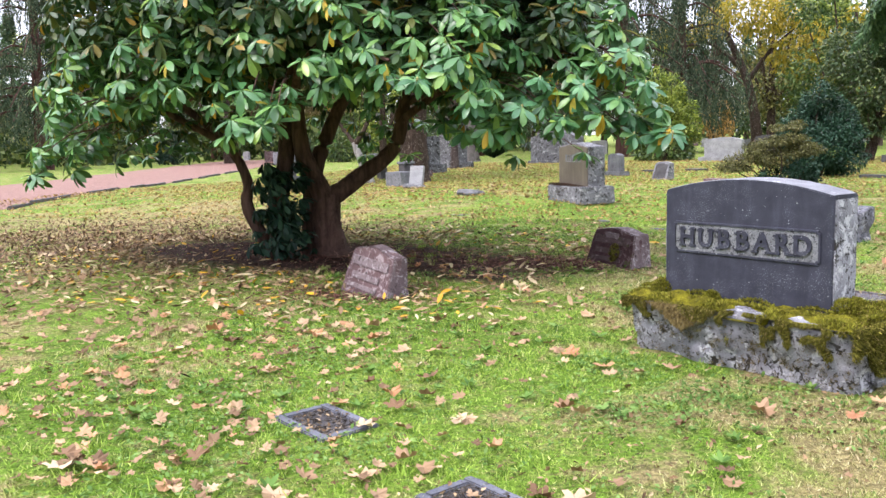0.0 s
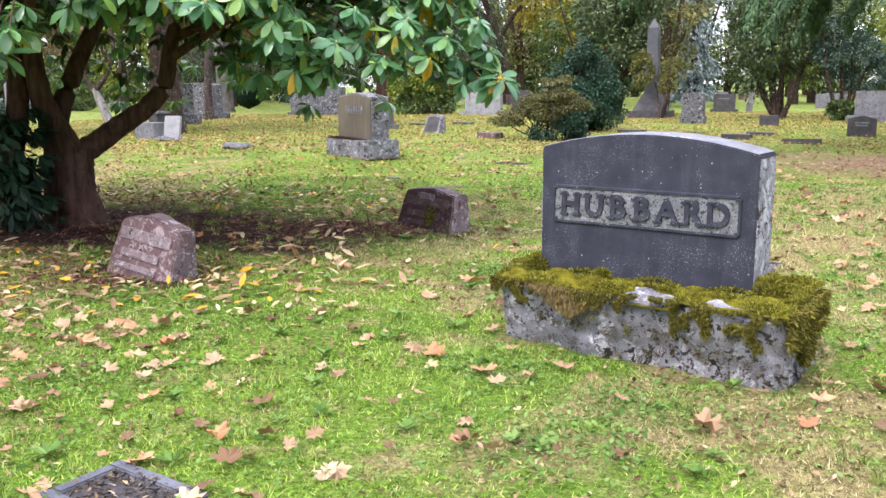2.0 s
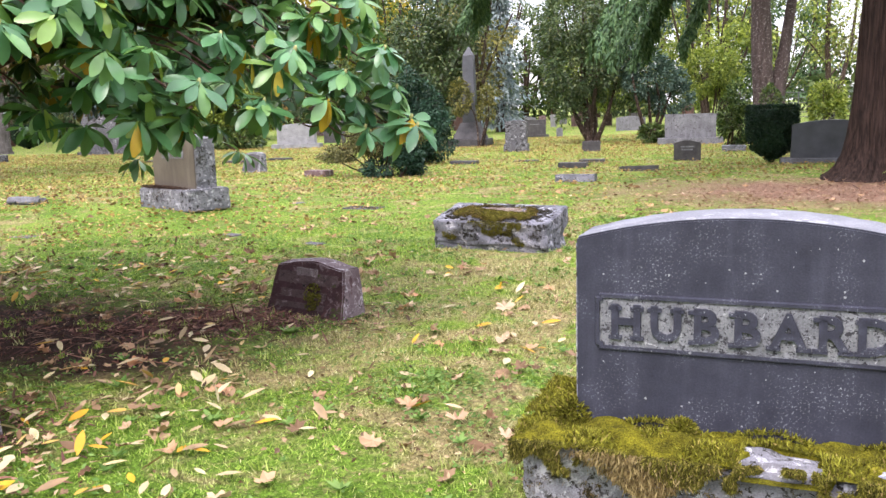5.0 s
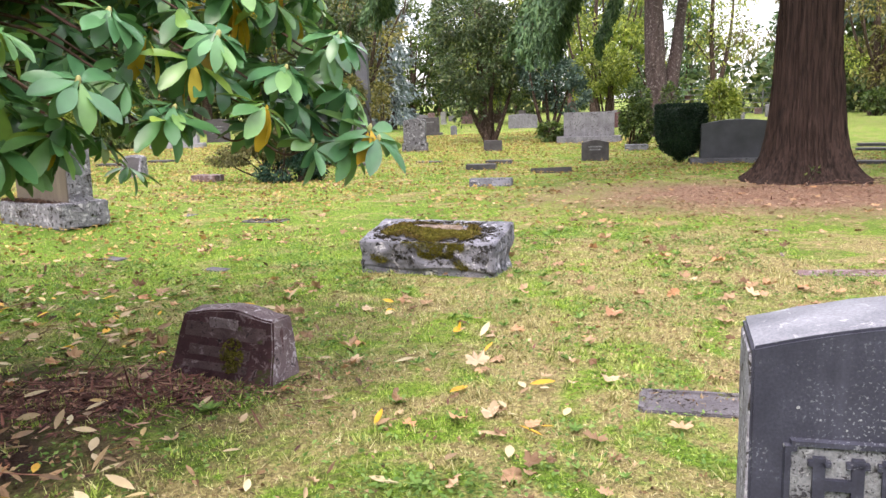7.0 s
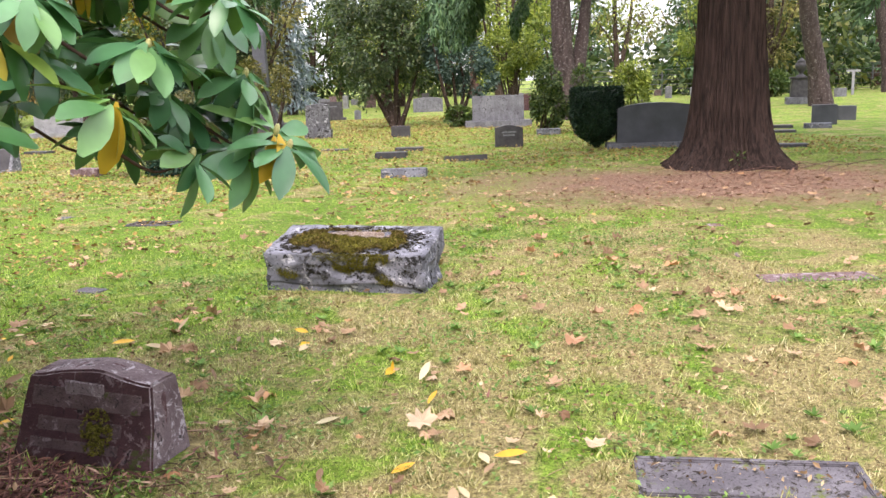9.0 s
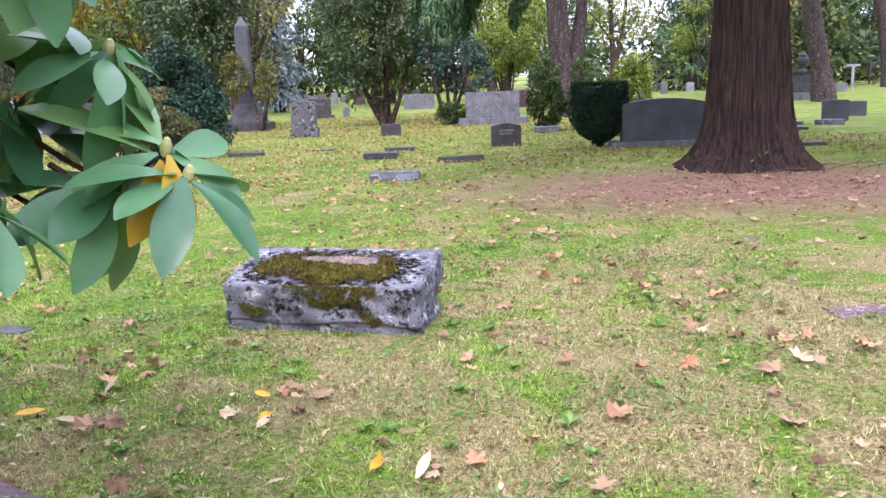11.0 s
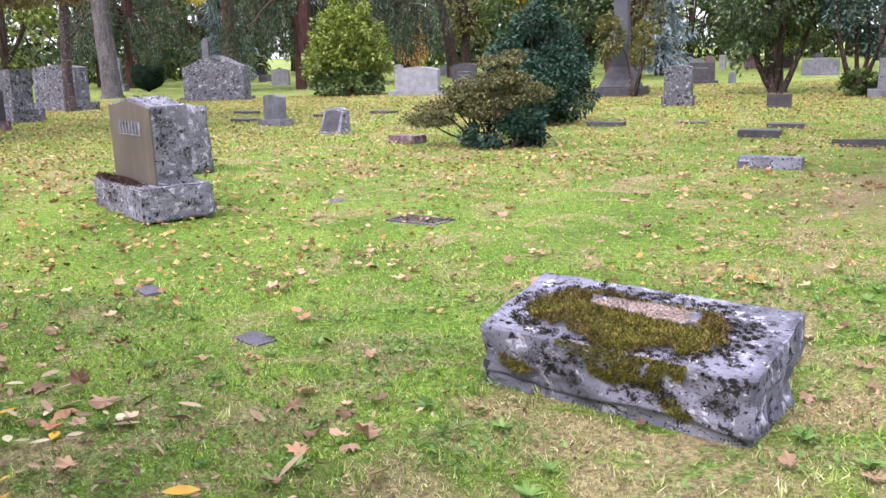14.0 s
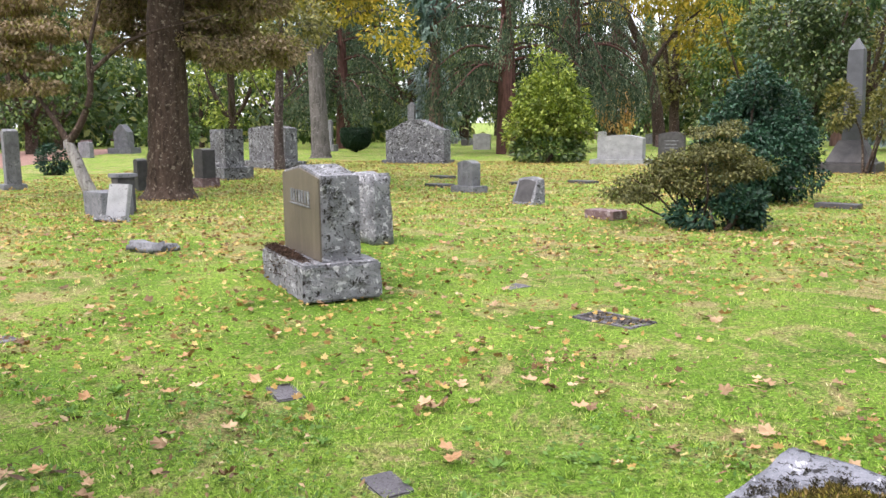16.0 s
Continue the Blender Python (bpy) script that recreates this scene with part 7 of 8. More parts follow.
# -- the wood all round --
def proto_conifer(name, label, h, w, n, leaf, bark, seed, bare=0.12, droop=1.0, template=SPRAY_FAR, size=0.5):
    r = np.random.default_rng(seed)
    t0 = thing(name, pose(0, 0, 0), label, "tree", "trees of the wood")
    pts = curve_pts([(0, 0, -0.2), (0.05, 0, h * 0.4), (0, 0.05, h * 0.97)], 6)
    put("trunk", fast_mesh("trunk", *tube(pts, np.linspace(h * 0.028, 0.05, len(pts)), 9, 0.04, seed)), bark, t0)
    f = r.uniform(0, 1, n) ** 1.3
    z = h * (bare + (1 - bare) * f)
    tier = 0.75 + 0.35 * np.sin(f * 42 + np.sin(f * 9))
    a = r.uniform(0, 6.28, n)
    lump = 1 + 0.22 * np.sin(3 * a + z) + 0.15 * np.sin(7 * a - 2 * z)
    R = w / 2 * (1 - f) ** 0.8 * tier * lump * np.sqrt(r.uniform(0.05, 1, n)) + 0.08
    p_ = np.stack([R * np.cos(a), R * np.sin(a), z - 0.18 * R], 1)
    d_ = np.stack([np.cos(a), np.sin(a), np.full(n, -0.35 * droop)], 1) + r.normal(0, 0.65, (n, 3))
    put("crown", fast_mesh("crown", *scatter(template, frames(d_, r.normal(0, 0.7, n)), p_, size * r.uniform(0.6, 1.4, n))), leaf, t0)["kind"] = "stuff"
    return t0


def proto_broad(name, label, h, w, n, leaf, bark, seed, bare=0.3, size=0.34):
    r = np.random.default_rng(seed)
    hw = h * (1 - bare) / 2
    limbs = [([(0, 0, h * bare * r.uniform(0.7, 1.2)), (w * 0.18 * math.cos(a), w * 0.18 * math.sin(a), h * (bare + 0.2)), (w * 0.36 * math.cos(a), w * 0.36 * math.sin(a), h * r.uniform(0.6, 0.85))], h * 0.012) for a in np.linspace(0, 6.28, 7)[:6]]
    t0 = tree(name, label, 0, 0, [(0, 0, -0.2), (0.1, 0, h * 0.3), (0, 0.2, h * 0.75)], [h * 0.03, h * 0.022, h * 0.008], limbs, ring_blobs(0, 0, h * bare + hw, w / 2, hw, 24, r, (w * 0.10, w * 0.2)), n, size, leaf, bark, seed=seed, m=pose(0, 0, 0))
    return tagged(t0, group="trees of the wood")


def hanging_cedar(name, label, h, w, leaf, bark, seed, strands=1500):
    """A dark cedar whose long boughs carry curtains of hanging sprays."""
    r = np.random.default_rng(seed)
    t0 = thing(name, pose(0, 0, 0), label, "tree", "trees of the wood")
    pts = curve_pts([(0, 0, -0.2), (0.05, 0, h * 0.4), (0, 0.05, h * 0.97)], 6)
    put("trunk", fast_mesh("trunk", *tube(pts, np.linspace(h * 0.032, 0.06, len(pts)), 12, 0.05, seed)), bark, t0)
    limbs, tops = [], []
    for k in range(46):
        f = r.uniform(0, 1) ** 1.2
        z, a, L = h * (0.20 + 0.75 * f), r.uniform(0, 6.28), w / 2 * (1 - 0.75 * f) * r.uniform(0.7, 1.15)
        c = curve_pts([(0, 0, z), (0.5 * L * math.cos(a), 0.5 * L * math.sin(a), z + 0.05 * L), (L * math.cos(a), L * math.sin(a), z - 0.28 * L)], 6)
        limbs.append(tube(c, np.linspace(0.09, 0.02, len(c)), 5))
        tops.append(c)
    put("bough_growth", fast_mesh("bough_growth", *join(limbs)), bark, t0)["kind"] = "stuff"
    P_, D_ = [], []
    for k in range(strands):
        c = tops[k % len(tops)]
        i = r.integers(3, len(c))
        o = c[i] + r.normal(0, 0.22, 3)
        m_ = int(r.integers(12, 28))
        L = 0.08 * m_ * r.uniform(0.7, 1.2)
        u = np.linspace(0, 1, m_)
        P_.append(o + np.stack([0.10 * np.sin(u * 3 + k), 0.10 * np.cos(u * 2 + k), -L * u], 1))
        D_.append(r.normal(0, 0.40, (m_, 3)) + np.array([0, 0, -1.0]))
    P_, D_ = np.concatenate(P_), np.concatenate(D_)
    put("crown", fast_mesh("crown", *scatter(SPRAY_FAR, frames(D_, r.uniform(0, 6.28, len(P_))), P_, 0.17 * r.uniform(0.6, 1.3, len(P_)))), leaf, t0)["kind"] = "stuff"
    return t0


PROTO = [
    proto_conifer("fir_tree", "tall dark fir at the wood's edge", 17, 6.5, 5200, LEAF_CEDAR, BARK_BROWN, 71),
    hanging_cedar("drooping_cedar", "dark cedar with hanging sprays", 17, 9.5, LEAF_CEDAR_DARK, BARK_CEDAR, 72, 2300),
    proto_broad("green_tree", "broad green tree at the wood's edge", 13, 9, 5200, LEAF_GREEN, BARK_DARK, 73, bare=0.12),
    proto_broad("yellowing_tree", "broad tree with yellow-green autumn leaves", 13, 9, 4600, LEAF_LIME, BARK_DARK, 74, bare=0.16),
    proto_broad("olive_tree", "thin olive-leaved tree in the wood", 14, 8, 3600, LEAF_OLIVE, BARK_DARK, 75, bare=0.22),
    proto_conifer("blue_spruce", "pale blue-grey spruce tree", 14, 4.2, 6000, LEAF_BLUE, BARK_GREY, 76, bare=0.05, droop=1.6, size=0.36),
    proto_conifer("pine_tree", "blue-green pine with a bare lower trunk", 19, 7, 3800, LEAF_PINE, BARK_BROWN, 77, bare=0.38, size=0.6),
]
for p0 in PROTO:
    p0.matrix_basis = pose(0, 0, 0)
WOOD = []
r_w = np.random.default_rng(88)
# single trees that can be told apart: kind, x, y, scale
for kind, x, y, s in ((5, 10.6, 55, 0.85), (1, -7.6, 51, 1.0), (1, -5.0, 57, 1.0), (6, -12.5, 56, 0.9), (5, -15.5, 66, 0.9), (1, -19.5, 60, 0.9), (3, 26.4, 57.5, 0.85), (0, 11.2, 74, 0.9), (6, 9.4, 62, 1.0), (2, 5.0, 58, 0.8), (4, 8.0, 50, 0.75), (2, -23, 64, 0.9), (3, -27, 60, 0.8), (2, -34, 50, 0.9), (1, -44, 44, 1.1),
                      (2, -31, 63, 0.5), (3, 22.5, 52, 0.75), (4, 39, 47.5, 0.75), (3, 32.0, 44.4, 0.5), (0, 44, 60, 1.0), (6, 45, 54, 0.9), (3, 4, 72, 0.8), (4, 0.5, 70, 0.9), (3, 17.5, 58, 0.9), (2, 20, 62, 0.8), (1, -50, 36, 1.1), (2, -40, 60, 0.9)):
    WOOD.append((kind, x, y, s))
# the ring runs on behind the camera, unseen, for bounce light and occlusion
for k in range(190):
    a = 2 * math.pi * (k + r_w.uniform(-0.3, 0.3)) / 190
    R = r_w.uniform(70, 112)
    x, y = R * math.cos(a), 8 + R * math.sin(a)
    bear = math.degrees(math.atan2(x + 1, y - 5))
    if 33.4 < bear < 37.3:
        continue
    WOOD.append((int(r_w.choice([0, 1, 2, 3, 4, 6], p=[0.24, 0.10, 0.22, 0.14, 0.13, 0.17])), x, y, r_w.uniform(0.8, 1.25)))
used = set()
for kind, x, y, s in WOOD:
    m = pose(x, y, gz(x, y), 0, 0, r_w.uniform(0, 360)) @ Matrix.Diagonal((s, s, s * r_w.uniform(0.9, 1.1), 1))
    if kind not in used:
        used.add(kind)
        PROTO[kind].matrix_basis = m
    else:
        src = PROTO[kind]
        keep_m = src.matrix_basis.copy()
        src.matrix_basis = Matrix()
        copy_thing(src, m)
        src.matrix_basis = keep_m

# undergrowth that closes the wood below the crowns
ug = []
for k in range(420):
    a = radians(r_w.uniform(0, 360))
    R = r_w.uniform(84, 118)
    hgt = r_w.uniform(1.4, 7.0)
    ug.append((R * math.cos(a), 8 + R * math.sin(a), hgt * 0.8, r_w.uniform(2, 4.5), r_w.uniform(2, 4), hgt))
for k in range(110):
    b_ = radians(r_w.uniform(-62, -12) if k < 80 else r_w.uniform(34, 54))
    R, hgt = r_w.uniform(66, 86), r_w.uniform(1.5, 5.5)
    ug.append((-1 + R * math.sin(b_), 5 + R * math.cos(b_), hgt * 0.8, r_w.uniform(1.8, 3.6), r_w.uniform(1.8, 3), hgt))
ug = [b for b in ug if b[5] < 3.4 or not 33.4 < math.degrees(math.atan2(b[0] + 1, b[1] - 5)) < 36.6]
under = put("undergrowth", fast_mesh("undergrowth", *leafy(130000, ug, 0.75, LEAF_SMALL, r_w, 0.2, 0.7, 0.4)), LEAF_UNDER)
tagged(under, "dark green undergrowth along the edge of the wood", "undergrowth", kind="stuff")

# ---- fallen leaves, litter and grass ----
r_l = np.random.default_rng(123)


def lying(n, x, y, r, lift=0.012, tilt=0.25):
    d = np.stack([r.normal(0, 1, n), r.normal(0, 1, n), r.normal(0, tilt, n)], 1)
    return frames(d, r.normal(0, tilt, n)), np.stack([x, y, height(x, y) + lift], 1)


def clear(x, y, flush=False):
    """True where no stone stands; flush: nor any slab level with the lawn."""
    ok = np.ones(len(x), bool)
    for cx_, cy_, yaw, hw, hd in ((-0.09, 5.37, -31.8, 0.73, 0.27), (0.563, 11.697, -37.5, 0.62, 0.26), (-1.4, 9.15, -39.5, 0.38, 0.2), (-3.32, 7.05, -29, 0.38, 0.2), (-3.31, 16.49, -50, 0.70, 0.36), (-2.03, 3.68, -30, 0.22, 0.145), (-0.98, 2.96, -30, 0.21, 0.13), (0.86, 7.62, -32, 0.42, 0.15), (-2.41, 13.74, -50, 0.13, 0.06), (-1.40, 12.60, -46, 0.11, 0.06), (-0.60, 16.05, -36, 0.27, 0.14), (3.72, 10.02, -24, 0.4, 0.11))[:99 if flush else 5]:
        c, s = math.cos(radians(yaw)), math.sin(radians(yaw))
        u, v = (x - cx_) * c + (y - cy_) * s, -(x - cx_) * s + (y - cy_) * c
        ok &= ~((np.abs(u) < hw) & (np.abs(v) < hd))
    return ok


def shade_gap(x, y):
    """Distance, in its own size, from the bare ground under the rhododendron, coloured dark for its shade."""
    return np.sqrt(((x + 4.9) / 3.3) ** 2 + ((y - 9.3 + 0.12 * (x + 4.9)) / 1.35) ** 2)


litter = thing("leaf_litter", pose(0, 0, 0), "scattered dry brown maple leaves on the lawn", "fallen leaves", kind="stuff")
n = 300
x, y = r_l.uniform(-4.0, 3.2, n), r_l.uniform(1.8, 12.6, n)
ok = clear(x, y)
x, y = x[ok], y[ok]
rot, loc = lying(len(x), x, y, r_l, 0.028, 0.18)
maple_me = [fast_mesh("maple_leaf", MAPLE[0] * np.array([1, 1, zc]) + np.array([0, 0, 0.12]) * (MAPLE[0][:, :1] ** 2) * cu, MAPLE[1], False) for zc, cu in ((1, 1), (1.7, 1.6), (-1.2, -1.0))]
for me_ in maple_me:
    me_.materials.append(LEAF_DRY_PART)
for k in range(len(x)):
    sz = r_l.uniform(0.06, 0.14)
    put("maple_leaf", maple_me[k % 3], None, litter, m=Matrix.Translation(loc[k]) @ Matrix(rot[k].tolist()).to_4x4() @ Matrix.Diagonal((sz, sz, sz, 1)))
n = 9000
x, y = r_l.uniform(-12, 9, n), r_l.uniform(1.0, 22, n)
heap = np.sin(x * 2.1 + 1.2 * np.sin(y * 1.4)) * np.sin(y * 2.6 + x) > 0.1
thin = r_l.uniform(0, 1, n) < np.where((x < -1.2) & (y < 7.5), 1.0, 0.40) * np.where(heap, 1.0, 0.5) * np.where((x > -4) & (x < 3.2) & (y > 1.8) & (y < 12.6), 0.8, 1.0)
ok = clear(x, y) & thin & ((shade_gap(x, y) > 1) | (r_l.uniform(0, 1, n) < 0.3))
x, y = x[ok], y[ok]
rot, loc = lying(len(x), x, y, r_l, 0.028, 0.20)
put("maple_leaves", fast_mesh("maple_leaves", *scatter(MAPLE, rot, loc, r_l.uniform(0.035, 0.115, len(x))), False), LEAF_DRY, litter)["kind"] = "stuff"
# crumbs of old leaf all over the lawn, thicker in drifts
n = 46000
x, y = r_l.uniform(-6.5, 5, n), r_l.uniform(1.2, 15, n)
dr = np.sin(x * 1.7 + 0.8 * np.sin(y * 1.9)) * np.sin(y * 1.5 + 1) + 0.5 * np.sin(x * 4.3 + y * 2.9) + r_l.normal(0, 0.45, n)
ok = clear(x, y) & (dr > 0.05) & ((shade_gap(x, y) > 1) | (r_l.uniform(0, 1, n) < 0.3))
x, y = x[ok], y[ok]
rot, loc = lying(len(x), x, y, r_l, 0.020, 0.6)
put("leaf_crumbs", fast_mesh("leaf_crumbs", *scatter(LEAF_SMALL, rot, loc, r_l.uniform(0.012, 0.045, len(x))), False), TWIG_DRY, litter)["kind"] = "stuff"
# yellow leaves over the farther lawn
n = 80000
x, y = r_l.uniform(-18, 15, n), 13 + 30 * r_l.uniform(0, 1, n) ** 0.9
cl = np.sin(x * 0.9 + 1) * np.sin(y * 0.7) + 0.5 * np.sin(x * 2.1 - y) + r_l.normal(0, 0.6, n) + smooth((y - 15) / 8) * 1.3 + 1.1 * smooth((-x - 2) / 5)
ok = clear(x, y) & (cl > 0.2) & (((x - 7.6) / 4.6) ** 2 + ((y - 15.2) / 3.2) ** 2 > r_l.uniform(0.7, 1.5, n))
x, y = x[ok], y[ok]
rot, loc = lying(len(x), x, y, r_l, 0.035, 0.35)
sz = r_l.uniform(0.028, 0.068, len(x)) * np.interp(y, [18, 30], [1.0, 1.15])
near = y < 21
put("yellow_leaves", fast_mesh("yellow_leaves", *scatter(MAPLE, rot[near], loc[near], sz[near]), False), LEAF_FAR, litter)["kind"] = "stuff"
put("far_yellow_leaves", fast_mesh("far_yellow_leaves", *scatter((LEAF_SMALL[0] * np.array([1.7, 1, 1.6]), LEAF_SMALL[1]), rot[~near], loc[~near], sz[~near]), False), LEAF_FAR, litter)["kind"] = "stuff"
# long pale leaves shed by the rhododendron
n = 2600
a, q = r_l.uniform(0, 6.28, n), np.sqrt(r_l.uniform(0.05, 1.15, n))
x, y = RX + 0.8 + 4.3 * q * np.cos(a), RY - 0.4 + 3.1 * q * np.sin(a)
ok = clear(x, y) & ((x < -1.9) | (r_l.uniform(0, 1, n) < 0.16)) & ((shade_gap(x, y) > 1) | (r_l.uniform(0, 1, n) < 0.28))
x, y = x[ok], y[ok]
rot, loc = lying(len(x), x, y, r_l, 0.030, 0.22)
rl2 = put("fallen_rhododendron_leaves", fast_mesh("fallen_rhododendron_leaves", *scatter(LEAF_FLAT, rot, loc, r_l.uniform(0.06, 0.14, len(x)))), LEAF_FALLEN)
tagged(rl2, "long pale and yellow fallen rhododendron leaves", "fallen leaves", kind="stuff")
# red-brown litter of stalks and old leaves under the rhododendron, its colour partly darkened as shade
n = 5200
x = np.concatenate([r_l.normal(RX + 0.3, 1.5, n), r_l.normal(-2.0, 0.42, 4200), r_l.normal(-3.45, 0.42, 1900)])
y = np.concatenate([RY - 0.15 * (x[:n] - RX) + r_l.normal(0, 0.62, n), r_l.normal(9.0, 0.24, 4200), r_l.normal(7.0, 0.30, 1900)])
ok = clear(x, y)
x, y = x[ok], y[ok]
rot, loc = lying(len(x), x, y, r_l, 0.014, 0.2)
tw2 = put("leaf_mould", fast_mesh("leaf_mould", *scatter(strip_leaf([0.4, 1, 0.7, 0.2], 0.1, 0.4, 0.20), rot, loc, r_l.uniform(0.022, 0.085, len(x)))), TWIG)
tagged(tw2, "red-brown litter of old leaves and stalks", "leaf litter", kind="stuff")
n = 900
x = np.concatenate([r_l.normal(RX + 0.6, 1.4, n), r_l.normal(-2.0, 0.36, 260), r_l.normal(-3.6, 0.32, 120)])
y = np.concatenate([RY - 0.15 * (x[:n] - RX) + r_l.normal(0, 0.55, n), r_l.normal(8.95, 0.20, 260), r_l.normal(7.0, 0.22, 120)])
ok = clear(x, y)
x, y = x[ok], y[ok]
rot, loc = lying(len(x), x, y, r_l, 0.022, 0.14)
tw3 = put("fallen_twigs", fast_mesh("fallen_twigs", *scatter(strip_leaf([0.8, 1, 0.9, 0.5], -0.06, 0.9, 0.05), rot, loc, r_l.uniform(0.07, 0.20, len(x)))), TWIG)
tagged(tw3, "thin red-brown twigs and leaf stalks", "twigs", kind="stuff")
# a drift of brown leaves in the shade south-west of the rhododendron, their colour darkened to carry that shade
n = 20000
x, y = r_l.normal(-8.6, 2.6, n), r_l.normal(9.8, 2.0, n)
x, y = x[shade_gap(x, y) > 0.9], y[shade_gap(x, y) > 0.9]
n = len(x)
rot, loc = lying(n, x, y, r_l, 0.026, 0.4)
put("brown_drift", fast_mesh("brown_drift", *scatter(LEAF_FLAT, rot, loc, r_l.uniform(0.03, 0.09, n)), False), DRIFT, litter)["kind"] = "stuff"
n = 420
x, y = r_l.normal(-3.5, 0.9, n), r_l.uniform(2.0, 5.6, n)
ok = clear(x, y, True)
x, y = x[ok], y[ok]
rot, loc = lying(len(x), x, y, r_l, 0.028, 0.20)
put("maple_drift", fast_mesh("maple_drift", *scatter(MAPLE, rot, loc, r_l.uniform(0.04, 0.095, len(x))), False), LEAF_DRY, litter)["kind"] = "stuff"
n = 9000
x, y = r_l.normal(7.4, 2.4, n), r_l.normal(15.0, 1.4, n)
rot, loc = lying(n, x, y, r_l, 0.012, 0.2)
nl = put("needle_litter", fast_mesh("needle_litter", *scatter(strip_leaf([0.4, 1, 0.7, 0.2], 0.1, 0.4, 0.16), rot, loc, r_l.uniform(0.035, 0.10, n))), NEEDLE_DUFF)
tagged(nl, "reddish needle and twig litter under the redwood", "leaf litter", kind="stuff")

# grass
n = 520000
u = r_l.uniform(0, 1, n)
s_ = u * 1.0
px = np.interp(s_, [0, 0.3, 0.6, 1], [-0.6, -1.2, -0.4, -0.3])
py = np.interp(s_, [0, 0.3, 0.6, 1], [2.2, 5.0, 9.0, 12.6])
x, y = px + r_l.normal(0, 2.1, n), py + r_l.normal(0, 1.5, n)
patch_ = np.sin(x * 2.3 + 0.7 * np.sin(y * 1.7)) * np.sin(y * 2.1 + 0.9 * np.sin(x * 1.3)) + 0.4 * np.sin(x * 5.1 - y * 3.3)
soil = np.minimum(((x + 4.6) / 3.2) ** 2 + ((y - 9.2) / 1.2) ** 2, 0.25 + ((x + 2.6) / 1.2) ** 2 + ((y - 8.2) / 0.7) ** 2)
bare_ = ((x + 0.95) / 1.5) ** 2 + ((y - 10.3) / 0.9) ** 2 - 0.5 * patch_
ok = clear(x, y, True) & (r_l.uniform(-0.9, 0.9, n) < patch_ + 0.55) & (soil > r_l.uniform(0.5, 1.1, n)) & ((bare_ > r_l.uniform(0.1, 1.1, n)) | (r_l.uniform(0, 1, n) < 0.75))
x, y = x[ok], y[ok]
n = len(x)
BLADE = (np.array([(-0.11, 0, 0), (0.11, 0, 0), (0.02, 1, 0.12)]), np.array([(0, 1, 2)]))
d = np.stack([r_l.normal(0, 0.9, n), r_l.normal(0, 0.9, n), np.ones(n)], 1)
loc = np.stack([x, y, height(x, y) - 0.004], 1)
gr = put("grass", fast_mesh("grass", *scatter(BLADE, frames(d, r_l.uniform(0, 6.28, n)), loc, r_l.uniform(0.012, 0.034, n)), False), GRASS)
tagged(gr, "short mossy green grass blades", "grass", kind="stuff")
n = 42000
cx_ = r_l.choice(420, n)
ctr = np.stack([r_l.uniform(-4.5, 4, 420), r_l.uniform(2, 13.5, 420)], 1)
x, y = ctr[cx_, 0] + r_l.normal(0, 0.16, n), ctr[cx_, 1] + r_l.normal(0, 0.14, n)
ok = clear(x, y, True) & (shade_gap(x, y) > 0.9)
x, y = x[ok], y[ok]
d = np.stack([r_l.normal(0, 1, len(x)), r_l.normal(0, 1, len(x)), np.full(len(x), 0.35)], 1)
loc = np.stack([x, y, height(x, y) + r_l.uniform(0.008, 0.035, len(x))], 1)
cv = put("clover", fast_mesh("clover", *scatter(LEAF_SMALL, frames(d, r_l.normal(0, 0.4, len(x))), loc, r_l.uniform(0.014, 0.042, len(x)))), CLOVER)
tagged(cv, "low clover and weed leaves in the lawn", "clover", kind="stuff")

# rosettes of broader weed leaves
k = 340
cx_, cy_ = r_l.uniform(-4.2, 3.6, k), r_l.uniform(2, 13.5, k)
ok = clear(cx_, cy_, True) & (shade_gap(cx_, cy_) > 0.9)
cx_, cy_ = cx_[ok], cy_[ok]
k = len(cx_)
a = np.tile(np.arange(9) * 0.698, k) + np.repeat(r_l.uniform(0, 6, k), 9)
d = np.stack([np.cos(a), np.sin(a), r_l.uniform(0.15, 0.7, 9 * k)], 1)
loc = np.stack([np.repeat(cx_, 9), np.repeat(cy_, 9), np.repeat(height(cx_, cy_), 9) + 0.012], 1)
ws = put("weed_rosettes", fast_mesh("weed_rosettes", *scatter(LEAF_FLAT, frames(d, r_l.normal(0, 0.2, 9 * k)), loc, np.repeat(r_l.uniform(0.03, 0.075, k), 9) * r_l.uniform(0.7, 1.2, 9 * k))), CLOVER)
tagged(ws, "pale green weed rosettes in the lawn", "weeds", kind="stuff")

# coarser blades over the farther lawn
n = 260000
x, y = r_l.uniform(-14, 14, n), 9 + 26 * r_l.uniform(0, 1, n) ** 1.4
ok = clear(x, y, True) & (shade_gap(x, y) > r_l.uniform(0.6, 1.15, n)) & (((x - 7.2) / 4.4) ** 2 + ((y - 14.9) / 3.0) ** 2 > r_l.uniform(0.6, 1.3, n)) & (np.sin(x * 1.9 + np.sin(y * 1.3)) * np.sin(y * 1.6) + r_l.normal(0, 0.5, n) > -0.5)
x, y = x[ok], y[ok]
n = len(x)
d = np.stack([r_l.normal(0, 0.6, n), r_l.normal(0, 0.6, n), np.ones(n)], 1)
loc = np.stack([x, y, height(x, y) - 0.004], 1)
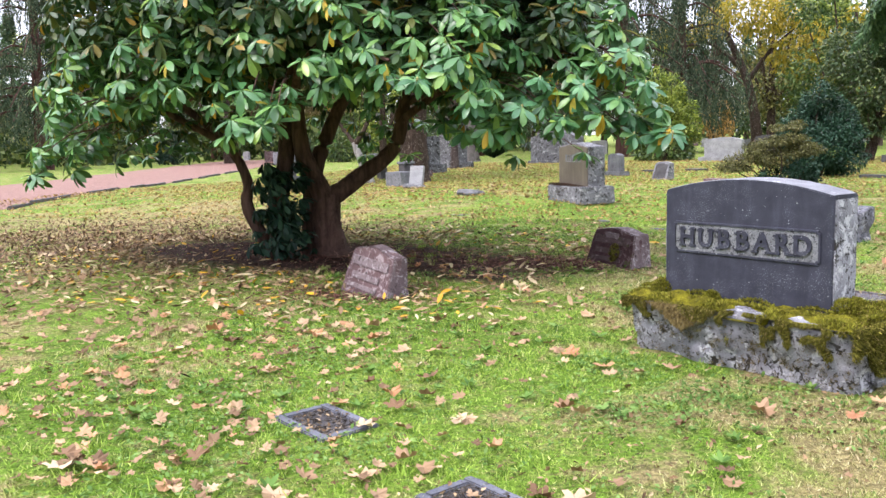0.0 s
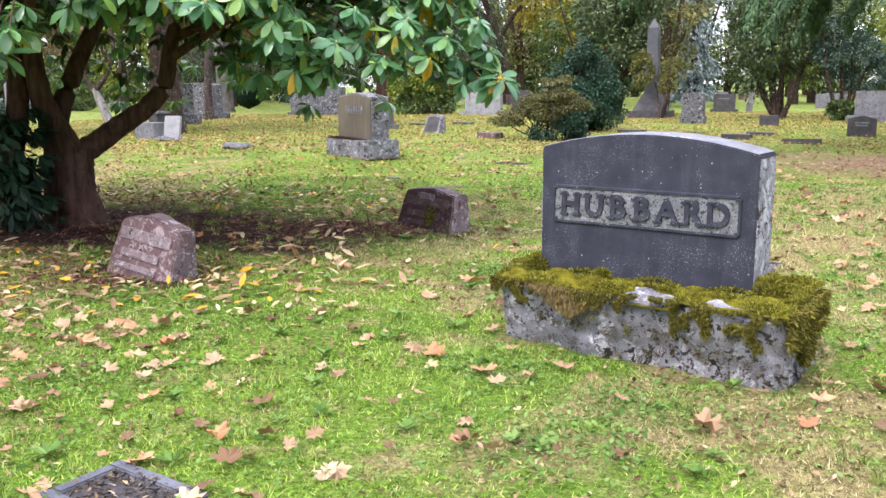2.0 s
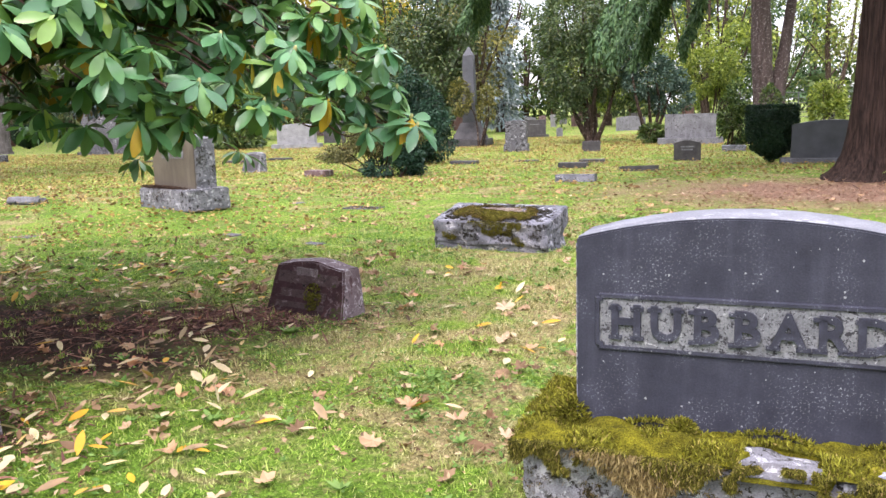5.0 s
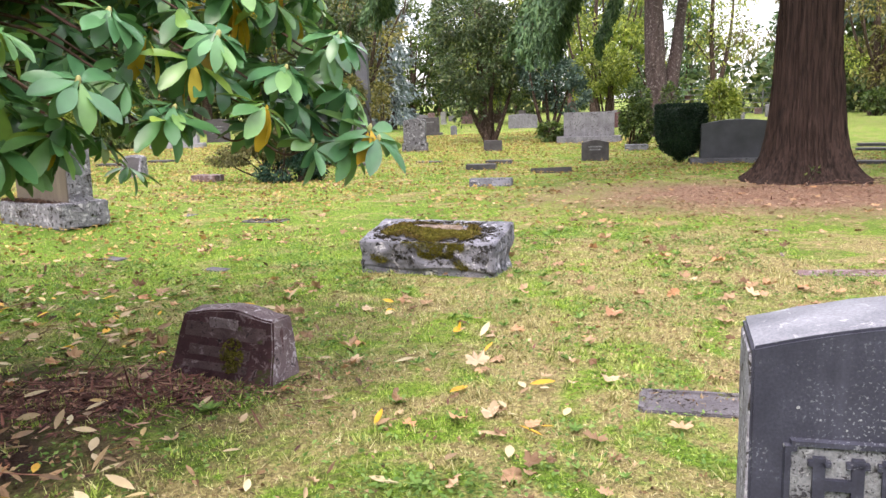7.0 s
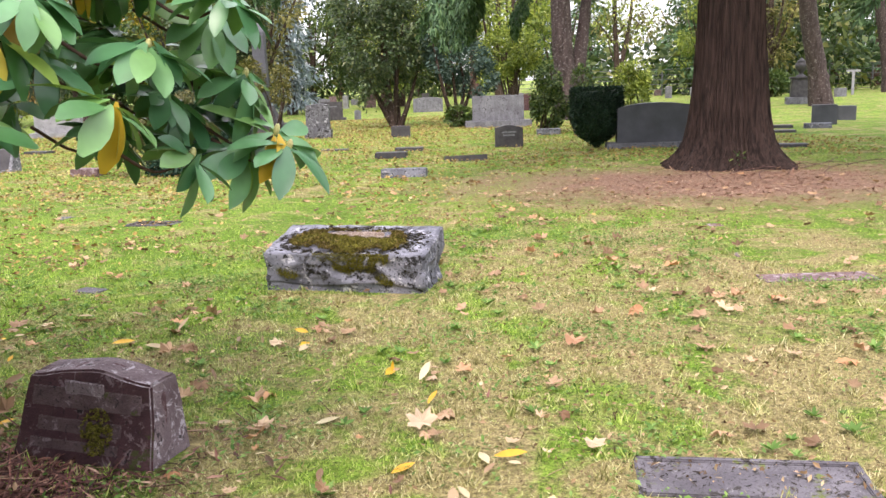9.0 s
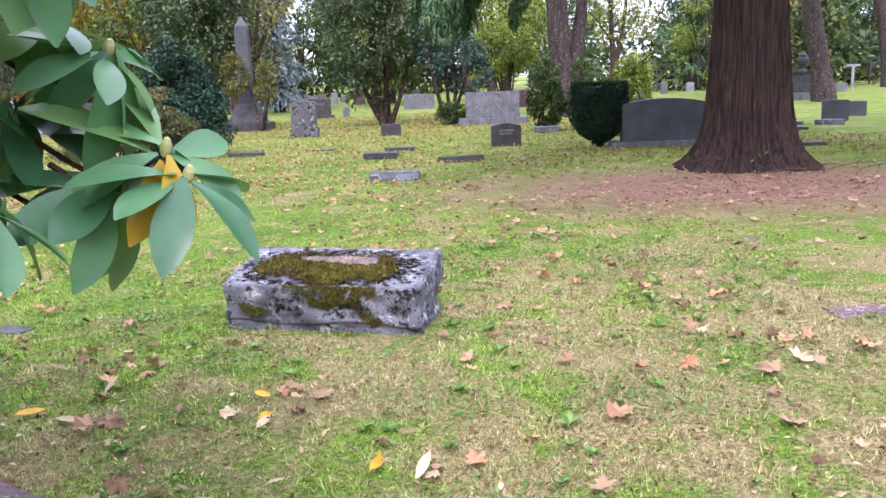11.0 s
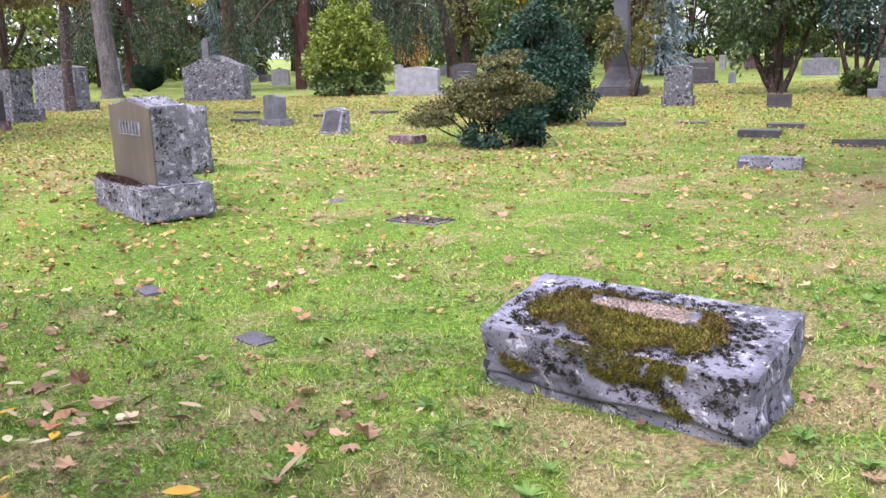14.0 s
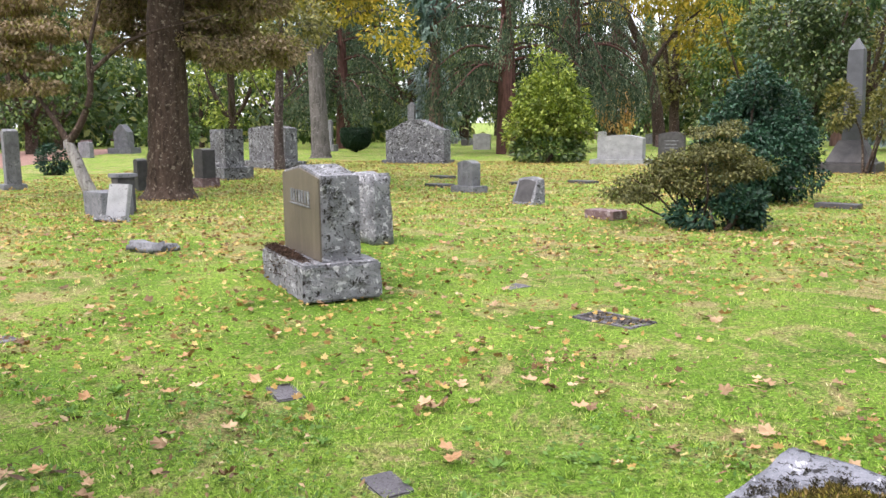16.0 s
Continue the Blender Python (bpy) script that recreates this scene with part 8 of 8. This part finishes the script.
g2 = put("far_grass", fast_mesh("far_grass", *scatter(BLADE, frames(d, r_l.uniform(0, 6.28, n)), loc, r_l.uniform(0.5, 1.15, n) * np.interp(y, [9, 15, 24], [0.030, 0.036, 0.055])), False), GRASS)
tagged(g2, "short green and straw-coloured lawn grass", "grass", kind="stuff")

# taller tufts here and there
k = 1500
cx_, cy_ = r_l.uniform(-4.5, 4, k), r_l.uniform(2, 14, k)
x, y = np.repeat(cx_, 26) + r_l.normal(0, 0.022, k * 26), np.repeat(cy_, 26) + r_l.normal(0, 0.022, k * 26)
ok = clear(x, y, True)
x, y = x[ok], y[ok]
n = len(x)
d = np.stack([r_l.normal(0, 0.6, n), r_l.normal(0, 0.6, n), np.ones(n)], 1)
g3 = put("grass_tufts", fast_mesh("grass_tufts", *scatter((BLADE[0] * np.array([0.55, 1, 1]), BLADE[1]), frames(d, r_l.uniform(0, 6.28, n)), np.stack([x, y, height(x, y) - 0.004], 1), r_l.uniform(0.03, 0.075, n)), False), GRASS)
tagged(g3, "longer tufts of lawn grass", "grass", kind="stuff")

# stones along the road's edge
kerb = thing("kerb", pose(0, 0, 0), "row of low dark kerb stones along the gravel road", "kerb", kind="structure")
for k in range(26):
    s = -6 + k * 1.15
    if k % 7 in (2, 5):
        continue
    bx, by = -15.75 - 0.36 * s, 14.4 + 0.93 * s
    part("kerb_stone", block(0.16, 1.02 + 0.1 * math.sin(k * 3.1), 0.16, 0.025, 2, 0.012, 8, k), STONE_CHAR, kerb).matrix_basis = pose(bx, by, gz(bx, by) - 0.09, 0, 0, 21.2 + 3 * math.sin(k * 1.7))

# far fence and a white post in the east
STEEL = stone_mat("galvanised_steel", (0.07, 0.075, 0.08), (0.12, 0.125, 0.13), scale=3, rough=0.5, relief=0.1)
fence = thing("wire_fence", pose(0, 0, 0), "grey wire fence on steel posts along the far lawn", "fence")
fa, fb = np.array([30.0, 66.0]), np.array([66.0, 44.0])
for k in range(15):
    q_ = fa + (fb - fa) * k / 14
    put("post", fast_mesh("post", *tube([(q_[0], q_[1], 0), (q_[0], q_[1], 1.0), (q_[0], q_[1], 2.1)], [0.05, 0.05, 0.05], 8)), STEEL, fence)
for zz in (0.25, 0.6, 0.95, 1.3, 1.65, 2.05):
    put("rail", fast_mesh("rail", *tube([(fa[0], fa[1], zz), (*(0.5 * (fa + fb)), zz), (fb[0], fb[1], zz)], [0.025] * 3, 6)), STEEL, fence)
tp = thing("white_post", pose(41.9, 43.6, gz(41, 44), 0, 0, -40), "white T-shaped post on the far lawn", "post")
part("upright", block(0.14, 0.14, 1.35, 0.01), STONE_WHITE, tp)
part("crossbar", shift(block(0.78, 0.13, 0.13, 0.01), 0, 0, 1.345), STONE_WHITE, tp)
